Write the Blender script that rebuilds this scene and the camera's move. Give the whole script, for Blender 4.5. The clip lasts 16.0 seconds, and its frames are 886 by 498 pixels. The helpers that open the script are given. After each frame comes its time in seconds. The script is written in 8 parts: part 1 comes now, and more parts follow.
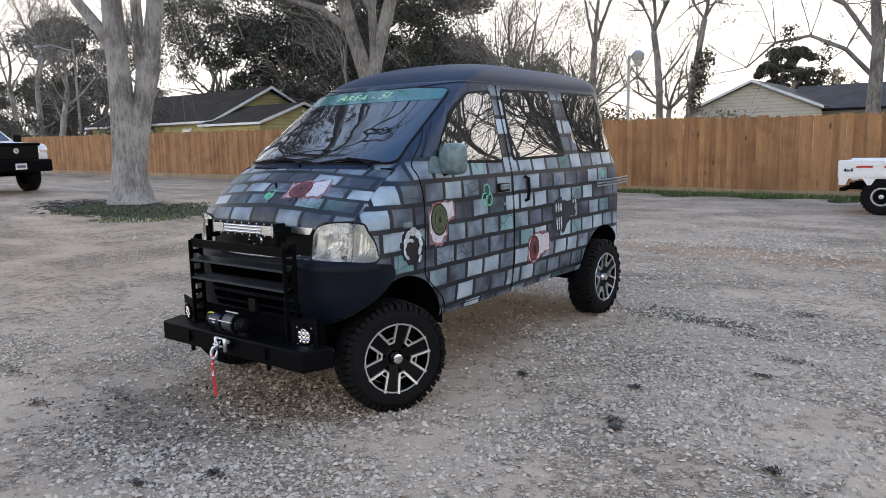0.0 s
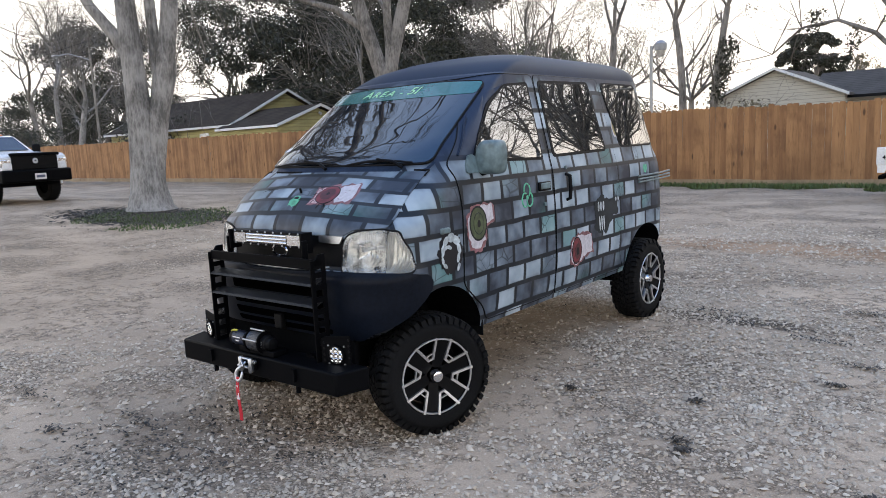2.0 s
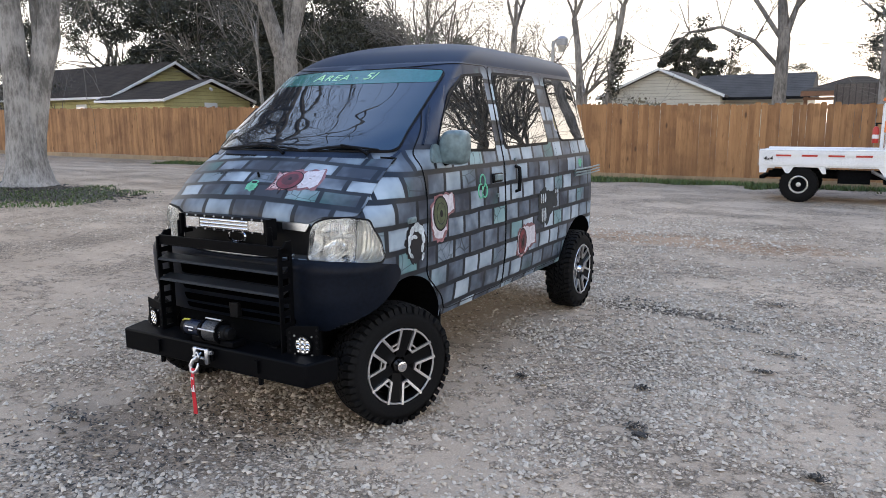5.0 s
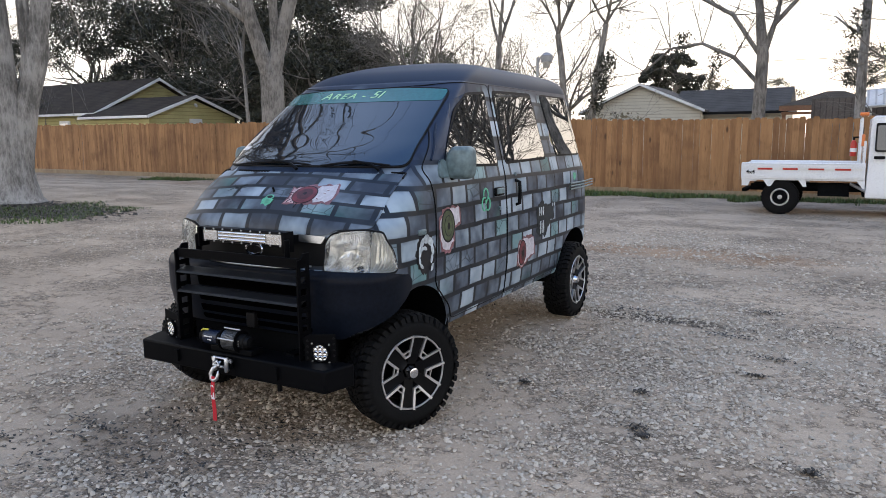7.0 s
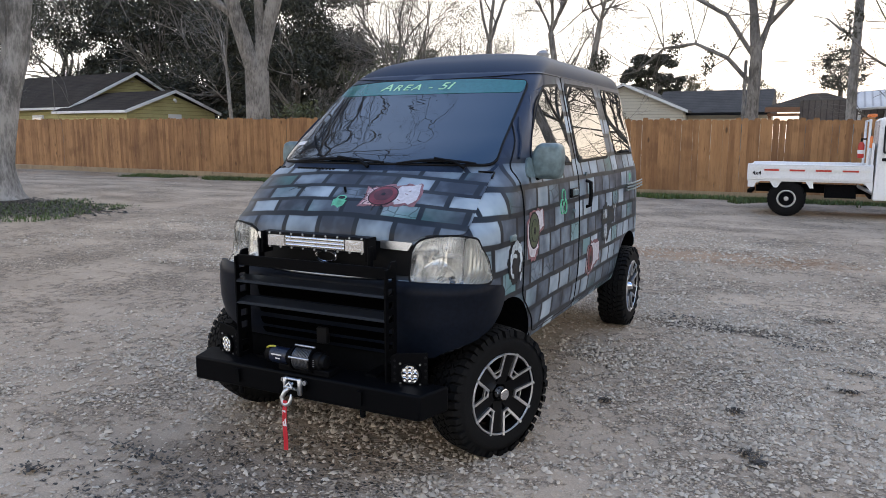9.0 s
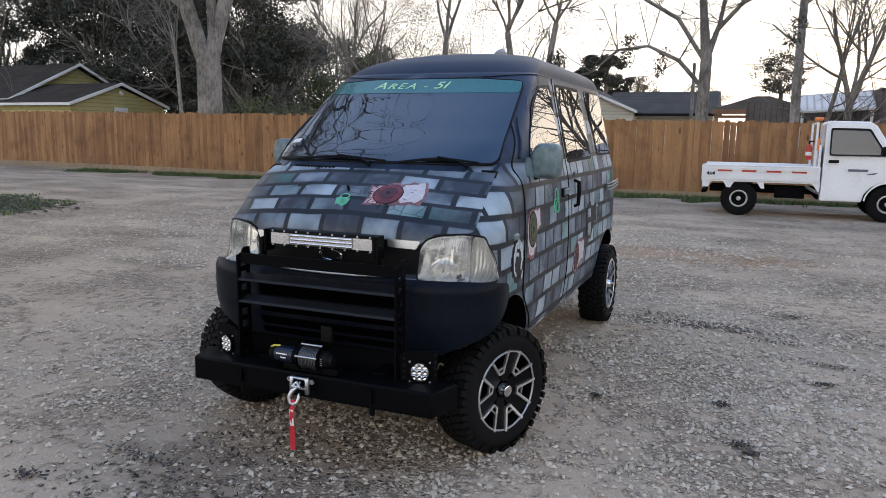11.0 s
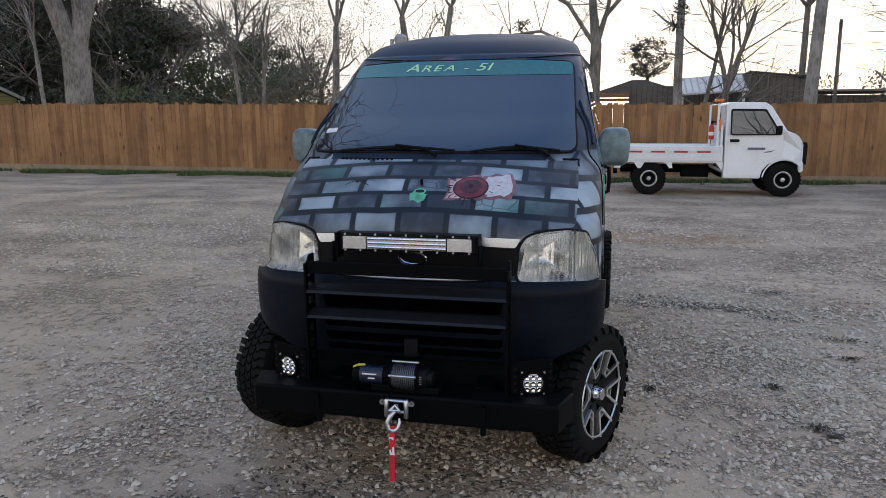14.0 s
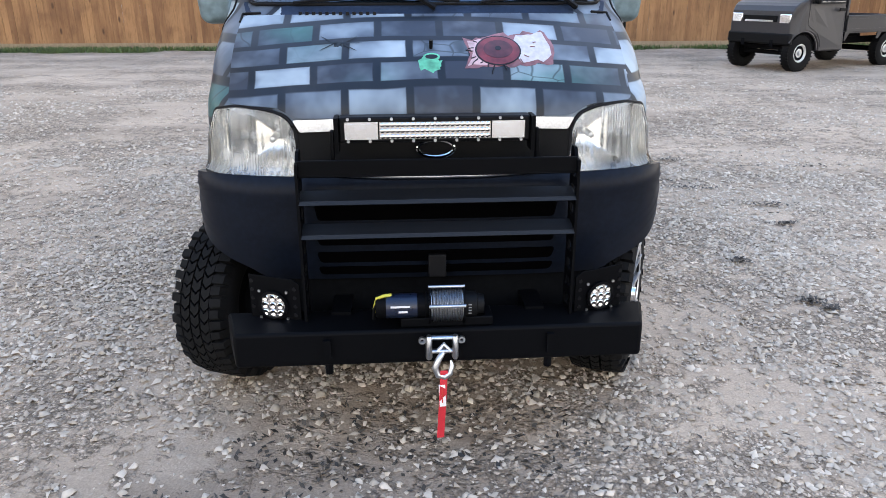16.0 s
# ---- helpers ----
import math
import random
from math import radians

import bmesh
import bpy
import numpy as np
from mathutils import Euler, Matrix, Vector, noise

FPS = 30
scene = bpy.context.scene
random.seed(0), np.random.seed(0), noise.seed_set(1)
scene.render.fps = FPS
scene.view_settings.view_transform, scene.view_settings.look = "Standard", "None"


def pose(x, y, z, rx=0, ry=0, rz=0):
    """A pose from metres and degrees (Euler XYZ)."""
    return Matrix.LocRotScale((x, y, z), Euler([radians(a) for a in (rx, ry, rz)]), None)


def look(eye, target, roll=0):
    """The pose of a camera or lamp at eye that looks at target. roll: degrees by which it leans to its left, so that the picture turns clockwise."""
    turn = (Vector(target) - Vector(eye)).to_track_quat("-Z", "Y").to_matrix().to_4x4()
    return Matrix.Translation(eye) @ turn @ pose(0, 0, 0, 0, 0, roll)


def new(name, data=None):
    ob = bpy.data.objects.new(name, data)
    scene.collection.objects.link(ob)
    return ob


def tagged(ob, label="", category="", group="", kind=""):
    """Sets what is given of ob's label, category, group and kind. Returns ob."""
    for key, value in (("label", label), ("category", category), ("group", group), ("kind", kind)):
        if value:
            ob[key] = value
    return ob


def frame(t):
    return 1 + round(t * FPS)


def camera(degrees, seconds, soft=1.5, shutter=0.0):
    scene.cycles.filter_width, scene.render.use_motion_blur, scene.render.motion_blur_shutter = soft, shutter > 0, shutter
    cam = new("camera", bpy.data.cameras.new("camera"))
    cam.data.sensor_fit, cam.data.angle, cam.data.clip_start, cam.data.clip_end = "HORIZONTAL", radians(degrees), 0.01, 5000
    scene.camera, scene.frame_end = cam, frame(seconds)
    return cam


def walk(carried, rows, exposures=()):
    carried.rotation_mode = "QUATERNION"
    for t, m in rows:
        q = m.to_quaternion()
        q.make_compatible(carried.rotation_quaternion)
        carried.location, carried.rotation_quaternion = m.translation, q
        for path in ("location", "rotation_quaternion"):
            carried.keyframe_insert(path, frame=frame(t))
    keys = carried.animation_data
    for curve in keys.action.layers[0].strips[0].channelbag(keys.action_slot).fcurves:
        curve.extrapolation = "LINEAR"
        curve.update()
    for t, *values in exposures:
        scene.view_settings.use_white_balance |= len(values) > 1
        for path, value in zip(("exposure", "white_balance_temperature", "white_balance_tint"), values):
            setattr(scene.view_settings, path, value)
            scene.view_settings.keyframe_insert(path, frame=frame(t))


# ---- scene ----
cam = camera(63.0, 16.0, 0.6)
METRES, EYE, TILT, LEAN, TURN = 4.132, 1.44, 0.0, 0.0, 38.9
ROWS = [
    (0.0, 0.0, 0.0, 0.0, -0.17, -8.43, 1.17),
    (0.5, -0.0029, -0.001, -0.0004, 0.51, -8.15, 1.22),
    (1.0, -0.0061, 0.0043, -0.0017, 1.3, -8.76, 0.91),
    (1.5, -0.0143, 0.039, -0.002, 1.66, -8.75, 1.7),
    (2.0, -0.0269, 0.0794, 0.0001, 1.06, -8.53, 2.73),
    (2.5, -0.036, 0.1007, 0.0006, 1.74, -8.01, 2.09),
    (3.0, -0.0519, 0.0984, -0.0017, 3.35, -9.47, 0.94),
    (3.5, -0.0868, 0.1026, 0.0016, -0.11, -10.13, 1.9),
    (4.0, -0.1103, 0.0963, 0.0007, -4.58, -10.28, 0.98),
    (4.5, -0.1144, 0.0926, 0.0056, -6.64, -10.24, 0.23),
    (7.0, -0.1547, 0.0537, 0.0096, -8.81, -8.77, 0.43),
    (7.5, -0.182, 0.0671, 0.0095, -8.43, -9.83, 1.23),
    (8.0, -0.2083, 0.1096, 0.0052, -8.6, -8.73, 0.62),
    (8.5, -0.236, 0.1473, 0.0072, -7.89, -8.57, 0.76),
    (9.0, -0.2718, 0.1653, 0.0061, -10.79, -8.88, -0.1),
    (11.5, -0.3408, 0.178, 0.0081, -15.01, -9.27, -0.72),
    (12.0, -0.3515, 0.2031, 0.0087, -16.2, -9.67, 0.16),
    (12.5, -0.3804, 0.2494, 0.0113, -18.72, -6.98, 2.01),
    (13.0, -0.4202, 0.2724, 0.0096, -20.56, -7.23, -0.09),
    (13.5, -0.4799, 0.2945, 0.0125, -26.03, -8.04, 2.43),
    (14.0, -0.5128, 0.3198, 0.0064, -24.73, -10.03, 0.28),
    (14.5, -0.5368, 0.3822, 0.0038, -28.12, -12.44, 2.14),
    (15.0, -0.5632, 0.4325, -0.0, -32.57, -14.19, -0.15),
    (15.5, -0.5939, 0.4906, -0.0014, -38.21, -18.13, 1.08),
    (16.0, -0.5902, 0.5645, -0.0146, -41.24, -19.84, 0.13),
]
walk(cam, [(t, pose(0, 0, EYE, TILT, LEAN, TURN) @ pose(METRES * x, METRES * y, METRES * z, 90 + pitch, roll, yaw)) for t, x, y, z, yaw, pitch, roll in ROWS], [(0, 0.22, 7060, 10), (1.5, 0.24, 7060, 10), (3, 0.33, 7060, 10), (4.5, 0.42, 7060, 10), (7, 0.13, 7060, 10), (8, 0.19, 7060, 10), (9, 0.10, 7060, 10), (11.5, 0.0, 7060, 10), (12, 0.12, 7060, 10), (12.5, -0.20, 7060, 10), (13, -0.39, 7060, 10), (13.5, -0.42, 7060, 10), (14, -0.25, 7060, 10), (14.5, 0.4, 7060, 10), (15, 0.63, 7060, 10), (15.5, 0.8, 7060, 10), (16, 0.92, 7060, 10)])

# ---- light ----
world = bpy.data.worlds.new("world")
scene.world = world
world.use_nodes = True
wt = world.node_tree
wt.nodes.clear()
w_out = wt.nodes.new("ShaderNodeOutputWorld")
w_bg = wt.nodes.new("ShaderNodeBackground")
w_sky = wt.nodes.new("ShaderNodeTexSky")
w_sky.sky_type, w_sky.sun_disc = "NISHITA", False
w_sky.sun_elevation, w_sky.sun_rotation = radians(7), radians(10)
w_tc = wt.nodes.new("ShaderNodeTexCoord")
w_sep = wt.nodes.new("ShaderNodeSeparateXYZ")
w_ramp = wt.nodes.new("ShaderNodeValToRGB")
w_cl = wt.nodes.new("ShaderNodeTexNoise")
w_mul = wt.nodes.new("ShaderNodeMixRGB")
w_add = wt.nodes.new("ShaderNodeMixRGB")
w_sc = wt.nodes.new("ShaderNodeMixRGB")
w_ramp.color_ramp.elements[0].position, w_ramp.color_ramp.elements[0].color = 0.0, (1.20, 1.15, 1.12, 1)
w_ramp.color_ramp.elements[1].position, w_ramp.color_ramp.elements[1].color = 1.0, (0.15, 0.32, 0.74, 1)
_e = w_ramp.color_ramp.elements.new(0.22)
_e.color = (1.12, 1.10, 1.10, 1)
_e = w_ramp.color_ramp.elements.new(0.52)
_e.color = (0.56, 0.72, 1.02, 1)
w_cl.inputs["Scale"].default_value, w_cl.inputs["Detail"].default_value = 3.0, 5.0
w_mul.blend_type, w_mul.inputs[0].default_value = "SOFT_LIGHT", 0.35
w_sc.blend_type, w_sc.inputs[0].default_value, w_sc.inputs[2].default_value = "MULTIPLY", 1.0, (0.008, 0.008, 0.008, 1)
w_add.blend_type, w_add.inputs[0].default_value = "ADD", 1.0
wt.links.new(w_tc.outputs["Generated"], w_sep.inputs[0])
wt.links.new(w_sep.outputs["Z"], w_ramp.inputs[0])
wt.links.new(w_tc.outputs["Generated"], w_cl.inputs["Vector"])
wt.links.new(w_ramp.outputs[0], w_mul.inputs[1])
wt.links.new(w_cl.outputs["Fac"], w_mul.inputs[2])
wt.links.new(w_sky.outputs[0], w_sc.inputs[1])
wt.links.new(w_mul.outputs[0], w_add.inputs[1])
wt.links.new(w_sc.outputs[0], w_add.inputs[2])
wt.links.new(w_add.outputs[0], w_bg.inputs[0])
wt.links.new(w_bg.outputs[0], w_out.inputs[0])
w_bg.inputs[1].default_value = 1.5
sun_data = bpy.data.lights.new("sun", "SUN")
sun_data.energy, sun_data.angle, sun_data.color = 0.5, radians(40), (1.0, 0.93, 0.86)
sun = new("sun", sun_data)
sun.matrix_world = look((4, 24, 15), (0, 0, 0))

# ---- materials ----
def nodes_of(name):
    m = bpy.data.materials.new(name)
    m.use_nodes = True
    nt = m.node_tree
    return m, nt, nt.nodes["Principled BSDF"]


class N:
    """Short hand for wiring shader nodes."""

    def __init__(self, nt):
        self.nt = nt

    def put(self, socket, value):
        if hasattr(value, "is_output"):
            self.nt.links.new(value, socket)
        elif value is not None:
            socket.default_value = value

    def math(self, op, a, b=None, c=None):
        n = self.nt.nodes.new("ShaderNodeMath")
        n.operation = op
        for s, v in zip(n.inputs, (a, b, c)):
            self.put(s, v)
        return n.outputs[0]

    def mix(self, fac, a, b, mode="MIX"):
        n = self.nt.nodes.new("ShaderNodeMixRGB")
        n.blend_type = mode
        for s, v in zip(n.inputs, (fac, a, b)):
            self.put(s, v if not isinstance(v, tuple) or len(v) == 4 else (*v, 1))
        return n.outputs[0]

    def noise(self, vec, scale, detail=3.0, rough=0.5, out="Fac"):
        n = self.nt.nodes.new("ShaderNodeTexNoise")
        self.put(n.inputs["Vector"], vec)
        n.inputs["Scale"].default_value, n.inputs["Detail"].default_value, n.inputs["Roughness"].default_value = scale, detail, rough
        return n.outputs[out]

    def voronoi(self, vec, scale, feature="F1"):
        n = self.nt.nodes.new("ShaderNodeTexVoronoi")
        n.feature = feature
        self.put(n.inputs["Vector"], vec)
        n.inputs["Scale"].default_value = scale
        return n.outputs

    def ramp(self, fac, *stops):
        n = self.nt.nodes.new("ShaderNodeValToRGB")
        self.put(n.inputs[0], fac)
        el = n.color_ramp.elements
        while len(el) < len(stops):
            el.new(0.5)
        for e, (p, c) in zip(el, stops):
            e.position, e.color = p, (c, c, c, 1) if isinstance(c, (int, float)) else (*c, 1)
        return n.outputs[0]

    def smooth(self, x, lo, hi):
        n = self.nt.nodes.new("ShaderNodeMapRange")
        n.interpolation_type = "SMOOTHSTEP"
        for s, v in zip(n.inputs, (x, lo, hi, 0.0, 1.0)):
            self.put(s, v)
        return n.outputs[0]

    def coord(self, kind="Object"):
        return self.nt.nodes.new("ShaderNodeTexCoord").outputs[kind]

    def place(self):
        return self.nt.nodes.new("ShaderNodeNewGeometry").outputs["Position"]

    def scaled(self, vec, s):
        n = self.nt.nodes.new("ShaderNodeVectorMath")
        n.operation = "MULTIPLY"
        self.put(n.inputs[0], vec)
        n.inputs[1].default_value = s
        return n.outputs[0]

    def split(self, vec):
        n = self.nt.nodes.new("ShaderNodeSeparateXYZ")
        self.put(n.inputs[0], vec)
        return n.outputs

    def join(self, x, y, z=0.0):
        n = self.nt.nodes.new("ShaderNodeCombineXYZ")
        for s, v in zip(n.inputs, (x, y, z)):
            self.put(s, v)
        return n.outputs[0]

    def white(self, vec):
        n = self.nt.nodes.new("ShaderNodeTexWhiteNoise")
        self.put(n.inputs["Vector"], vec)
        return n.outputs["Value"]

    def random(self):
        return self.nt.nodes.new("ShaderNodeObjectInfo").outputs["Random"]

    def bump(self, height, strength, distance=0.01):
        n = self.nt.nodes.new("ShaderNodeBump")
        self.put(n.inputs["Height"], height)
        n.inputs["Strength"].default_value, n.inputs["Distance"].default_value = strength, distance
        return n.outputs[0]


def plain(name, base, rough=0.5, metal=0.0, vary=0.15, scale=12.0, bump=0.08, dist=0.002, coat=0.0, big=1.5, rough_vary=0.12, spec=0.5):
    """A surface with grain and broader wear in its colour, gloss and relief."""
    m, nt, b = nodes_of(name)
    n = N(nt)
    v = n.coord()
    fine, broad = n.noise(v, scale * 4, 4), n.noise(v, big, 3)
    both = n.math("ADD", n.math("MULTIPLY", fine, 0.5), n.math("MULTIPLY", broad, 0.5))
    lo = tuple(max(0.0, c * (1 - vary * 1.6)) for c in base)
    hi = tuple(min(1.0, c * (1 + vary * 1.6)) for c in base)
    n.put(b.inputs["Base Color"], n.ramp(both, (0.3, lo), (0.7, hi)))
    n.put(b.inputs["Roughness"], n.math("ADD", n.math("MULTIPLY", n.math("SUBTRACT", both, 0.5), rough_vary * 2), rough))
    b.inputs["Metallic"].default_value = metal
    b.inputs["Coat Weight"].default_value = coat
    b.inputs["Specular IOR Level"].default_value = spec
    if bump:
        n.put(b.inputs["Normal"], n.bump(fine, bump, dist))
    return m


def tinted_glass(name, tint, ior, rough=0.002):
    m, nt, b = nodes_of(name)
    n = N(nt)
    film = n.noise(n.coord(), 2.0, 3)
    n.put(b.inputs["Base Color"], n.mix(film, tuple(c * 0.7 for c in tint), tint))
    n.put(b.inputs["Roughness"], n.math("ADD", n.math("MULTIPLY", film, 0.006), rough))
    b.inputs["IOR"].default_value = ior
    n.put(b.inputs["Normal"], n.bump(n.noise(n.coord(), 1.6, 1), 0.015, 0.01))
    return m


def brick_paint(name, bw, bh, v0, navy_roof=True, joint_w=0.0124, pale=0.0, slip=0.18):
    """Airbrushed stone blocks, blue-grey with dark joints, over a satin navy coat; reads the panel's own map in metres."""
    m, nt, b = nodes_of(name)
    n = N(nt)
    uv = n.coord("UV")
    wob = n.noise(uv, 4.0, 2, out="Color")
    w = n.split(wob)
    s = n.split(uv)
    u = n.math("ADD", s[0], n.math("MULTIPLY", n.math("SUBTRACT", w[0], 0.5), 0.022))
    v = n.math("ADD", s[1], n.math("MULTIPLY", n.math("SUBTRACT", w[1], 0.5), 0.016))
    rowf = n.math("DIVIDE", n.math("SUBTRACT", v, v0), bh)
    row = n.math("FLOOR", rowf)
    fv = n.math("SUBTRACT", rowf, row)
    shift = n.math("MULTIPLY", n.math("MODULO", n.math("ADD", row, 40.0), 2.0), 0.5)
    jit = n.math("MULTIPLY", n.white(n.join(row, 3.0)), slip)
    colf = n.math("ADD", n.math("DIVIDE", u, bw), n.math("ADD", shift, jit))
    col = n.math("FLOOR", colf)
    fu = n.math("SUBTRACT", colf, col)
    eu = n.math("MULTIPLY", n.math("SUBTRACT", 0.5, n.math("ABSOLUTE", n.math("SUBTRACT", fu, 0.5))), bw)
    ev = n.math("MULTIPLY", n.math("SUBTRACT", 0.5, n.math("ABSOLUTE", n.math("SUBTRACT", fv, 0.5))), bh)
    edge = n.math("MINIMUM", eu, ev)
    mask = n.smooth(edge, joint_w - 0.002, joint_w + 0.0035)
    rnd = n.white(n.join(row, col, 1.0))
    rnd2 = n.white(n.join(row, col, 2.0))
    blot = n.noise(uv, 6.0, 3)
    lightness = n.math("ADD", n.math("ADD", n.math("MULTIPLY", rnd, 0.75), pale), n.math("MULTIPLY", n.math("SUBTRACT", blot, 0.5), 0.95))
    stone = n.ramp(lightness, (0.0, (0.028, 0.035, 0.050)), (0.22, (0.095, 0.122, 0.158)), (0.5, (0.245, 0.310, 0.365)), (0.85, (0.415, 0.49, 0.55)))
    fade = n.smooth(n.math("ADD", edge, n.math("MULTIPLY", n.math("SUBTRACT", blot, 0.5), 0.05)), 0.0, 0.030)
    stone = n.mix(n.math("ADD", n.math("MULTIPLY", fade, 0.45), 0.55), (0.03, 0.036, 0.05), stone)
    teal = n.smooth(n.math("MULTIPLY", n.noise(uv, 1.7, 2), n.math("ADD", rnd2, 0.25)), 0.5, 0.72)
    stone = n.mix(n.math("MULTIPLY", teal, 0.45), stone, (0.06, 0.25, 0.22))
    veins = n.voronoi(n.join(n.math("ADD", s[0], n.math("MULTIPLY", w[2], 0.2)), s[1]), 9.0, "DISTANCE_TO_EDGE")["Distance"]
    crack = n.math("MULTIPLY", n.math("SUBTRACT", 1.0, n.smooth(veins, 0.0, 0.035)), n.smooth(rnd2, 0.82, 0.86))
    stone = n.mix(n.math("MULTIPLY", crack, 0.7), stone, (0.02, 0.03, 0.035))
    navy = n.mix(n.noise(uv, 3.0, 4), (0.010, 0.018, 0.040), (0.018, 0.030, 0.060))
    joint = n.mix(n.noise(uv, 9.0, 2), (0.005, 0.008, 0.012), (0.012, 0.016, 0.023))
    paint = n.mix(mask, joint, stone)
    if navy_roof:
        top = n.smooth(n.math("ADD", s[1], n.math("MULTIPLY", n.math("SUBTRACT", blot, 0.5), 0.12)), 1.72, 1.80)
        a_post = n.math("MULTIPLY", n.smooth(s[1], 1.30, 1.42), n.math("SUBTRACT", 1.0, n.smooth(s[0], 0.98, 1.10)))
        cowl = n.math("MULTIPLY", n.smooth(s[1], 1.28, 1.36), n.math("SUBTRACT", 1.0, n.smooth(s[0], 0.16, 0.3)))
        paint = n.mix(n.math("MAXIMUM", n.math("MAXIMUM", top, a_post), cowl), paint, navy)
        skirt = n.math("MULTIPLY", n.math("SUBTRACT", 1.0, n.smooth(s[1], 0.70, 0.82)), n.math("SUBTRACT", 1.0, n.smooth(s[0], -0.12, 0.10)))
        paint = n.mix(skirt, paint, (0.006, 0.009, 0.015))
    dust = n.math("MULTIPLY", n.smooth(n.noise(uv, 2.4, 5, 0.65), 0.45, 0.85), 0.12)
    paint = n.mix(dust, paint, (0.30, 0.29, 0.27))
    n.put(b.inputs["Base Color"], paint)
    n.put(b.inputs["Roughness"], n.math("ADD", n.math("MULTIPLY", n.noise(uv, 5.0, 4), 0.2), 0.28))
    b.inputs["Specular IOR Level"].default_value = 0.32
    n.put(b.inputs["Normal"], n.bump(n.noise(uv, 160.0, 2), 0.05, 0.001))
    return m


def wood_boards(name, dark, light, stain):
    """Weathered cedar: each board has its own tone, with upright grain, knots and streaks."""
    m, nt, b = nodes_of(name)
    n = N(nt)
    p = n.place()
    geo = nt.nodes.new("ShaderNodeNewGeometry")
    tone = n.math("FRACT", n.math("ADD", n.random(), geo.outputs["Random Per Island"]))
    q = n.split(p)
    pv = n.join(n.math("ADD", n.math("MULTIPLY", q[0], 1.0), n.math("MULTIPLY", tone, 31.0)), q[1], n.math("MULTIPLY", q[2], 0.09))
    grain = n.noise(pv, 55.0, 5, 0.6)
    streak = n.noise(pv, 11.0, 3)
    col = n.mix(n.smooth(n.math("ADD", n.math("MULTIPLY", tone, 0.40), n.math("MULTIPLY", streak, 0.75)), 0.12, 0.95), dark, light)
    col = n.mix(n.math("MULTIPLY", n.smooth(grain, 0.5, 0.75), 0.5), col, stain)
    kn = n.voronoi(n.join(n.math("MULTIPLY", q[0], 3.5), n.math("MULTIPLY", tone, 17.0), n.math("MULTIPLY", q[2], 1.3)), 1.0)
    knot = n.math("SUBTRACT", 1.0, n.smooth(kn["Distance"], 0.05, 0.14))
    col = n.mix(n.math("MULTIPLY", knot, 0.8), col, tuple(c * 0.4 for c in stain))
    blotch = n.smooth(n.noise(n.join(n.math("ADD", q[0], n.math("MULTIPLY", tone, 0.3)), q[1], n.math("MULTIPLY", q[2], 0.55)), 3.2, 4, 0.6), 0.46, 0.72)
    col = n.mix(n.math("MULTIPLY", blotch, 0.5), col, tuple(c * 1.05 for c in stain))
    patch = n.smooth(n.noise(p, 0.7, 4), 0.45, 0.7)
    col = n.mix(n.math("MULTIPLY", patch, 0.35), col, stain)
    n.put(b.inputs["Base Color"], col)
    b.inputs["Roughness"].default_value = 0.85
    n.put(b.inputs["Normal"], n.bump(grain, 0.35, 0.004))
    return m


def bark(name, dark, light, scale=1.0):
    m, nt, b = nodes_of(name)
    n = N(nt)
    p = n.place()
    pv = n.scaled(p, (1.0, 1.0, 0.28))
    plates = n.voronoi(pv, 14.0 * scale)["Distance"]
    fine, broad = n.noise(pv, 40.0 * scale, 5, 0.7), n.noise(p, 1.3, 4)
    mixv = n.math("ADD", n.math("MULTIPLY", plates, 0.30), n.math("ADD", n.math("MULTIPLY", fine, 0.75), n.math("MULTIPLY", n.math("SUBTRACT", broad, 0.5), 0.9)))
    n.put(b.inputs["Base Color"], n.ramp(mixv, (0.34, dark), (0.70, light)))
    b.inputs["Roughness"].default_value = 0.92
    n.put(b.inputs["Normal"], n.bump(n.math("ADD", plates, fine), 0.7, 0.02))
    return m


def foliage(name, dark, light):
    m, nt, b = nodes_of(name)
    n = N(nt)
    geo = nt.nodes.new("ShaderNodeNewGeometry")
    f = n.math("ADD", n.math("MULTIPLY", geo.outputs["Random Per Island"], 0.6), n.math("MULTIPLY", n.noise(n.place(), 0.6, 3), 0.5))
    n.put(b.inputs["Base Color"], n.ramp(f, (0.2, dark), (0.9, light)))
    b.inputs["Roughness"].default_value = 0.6
    return m


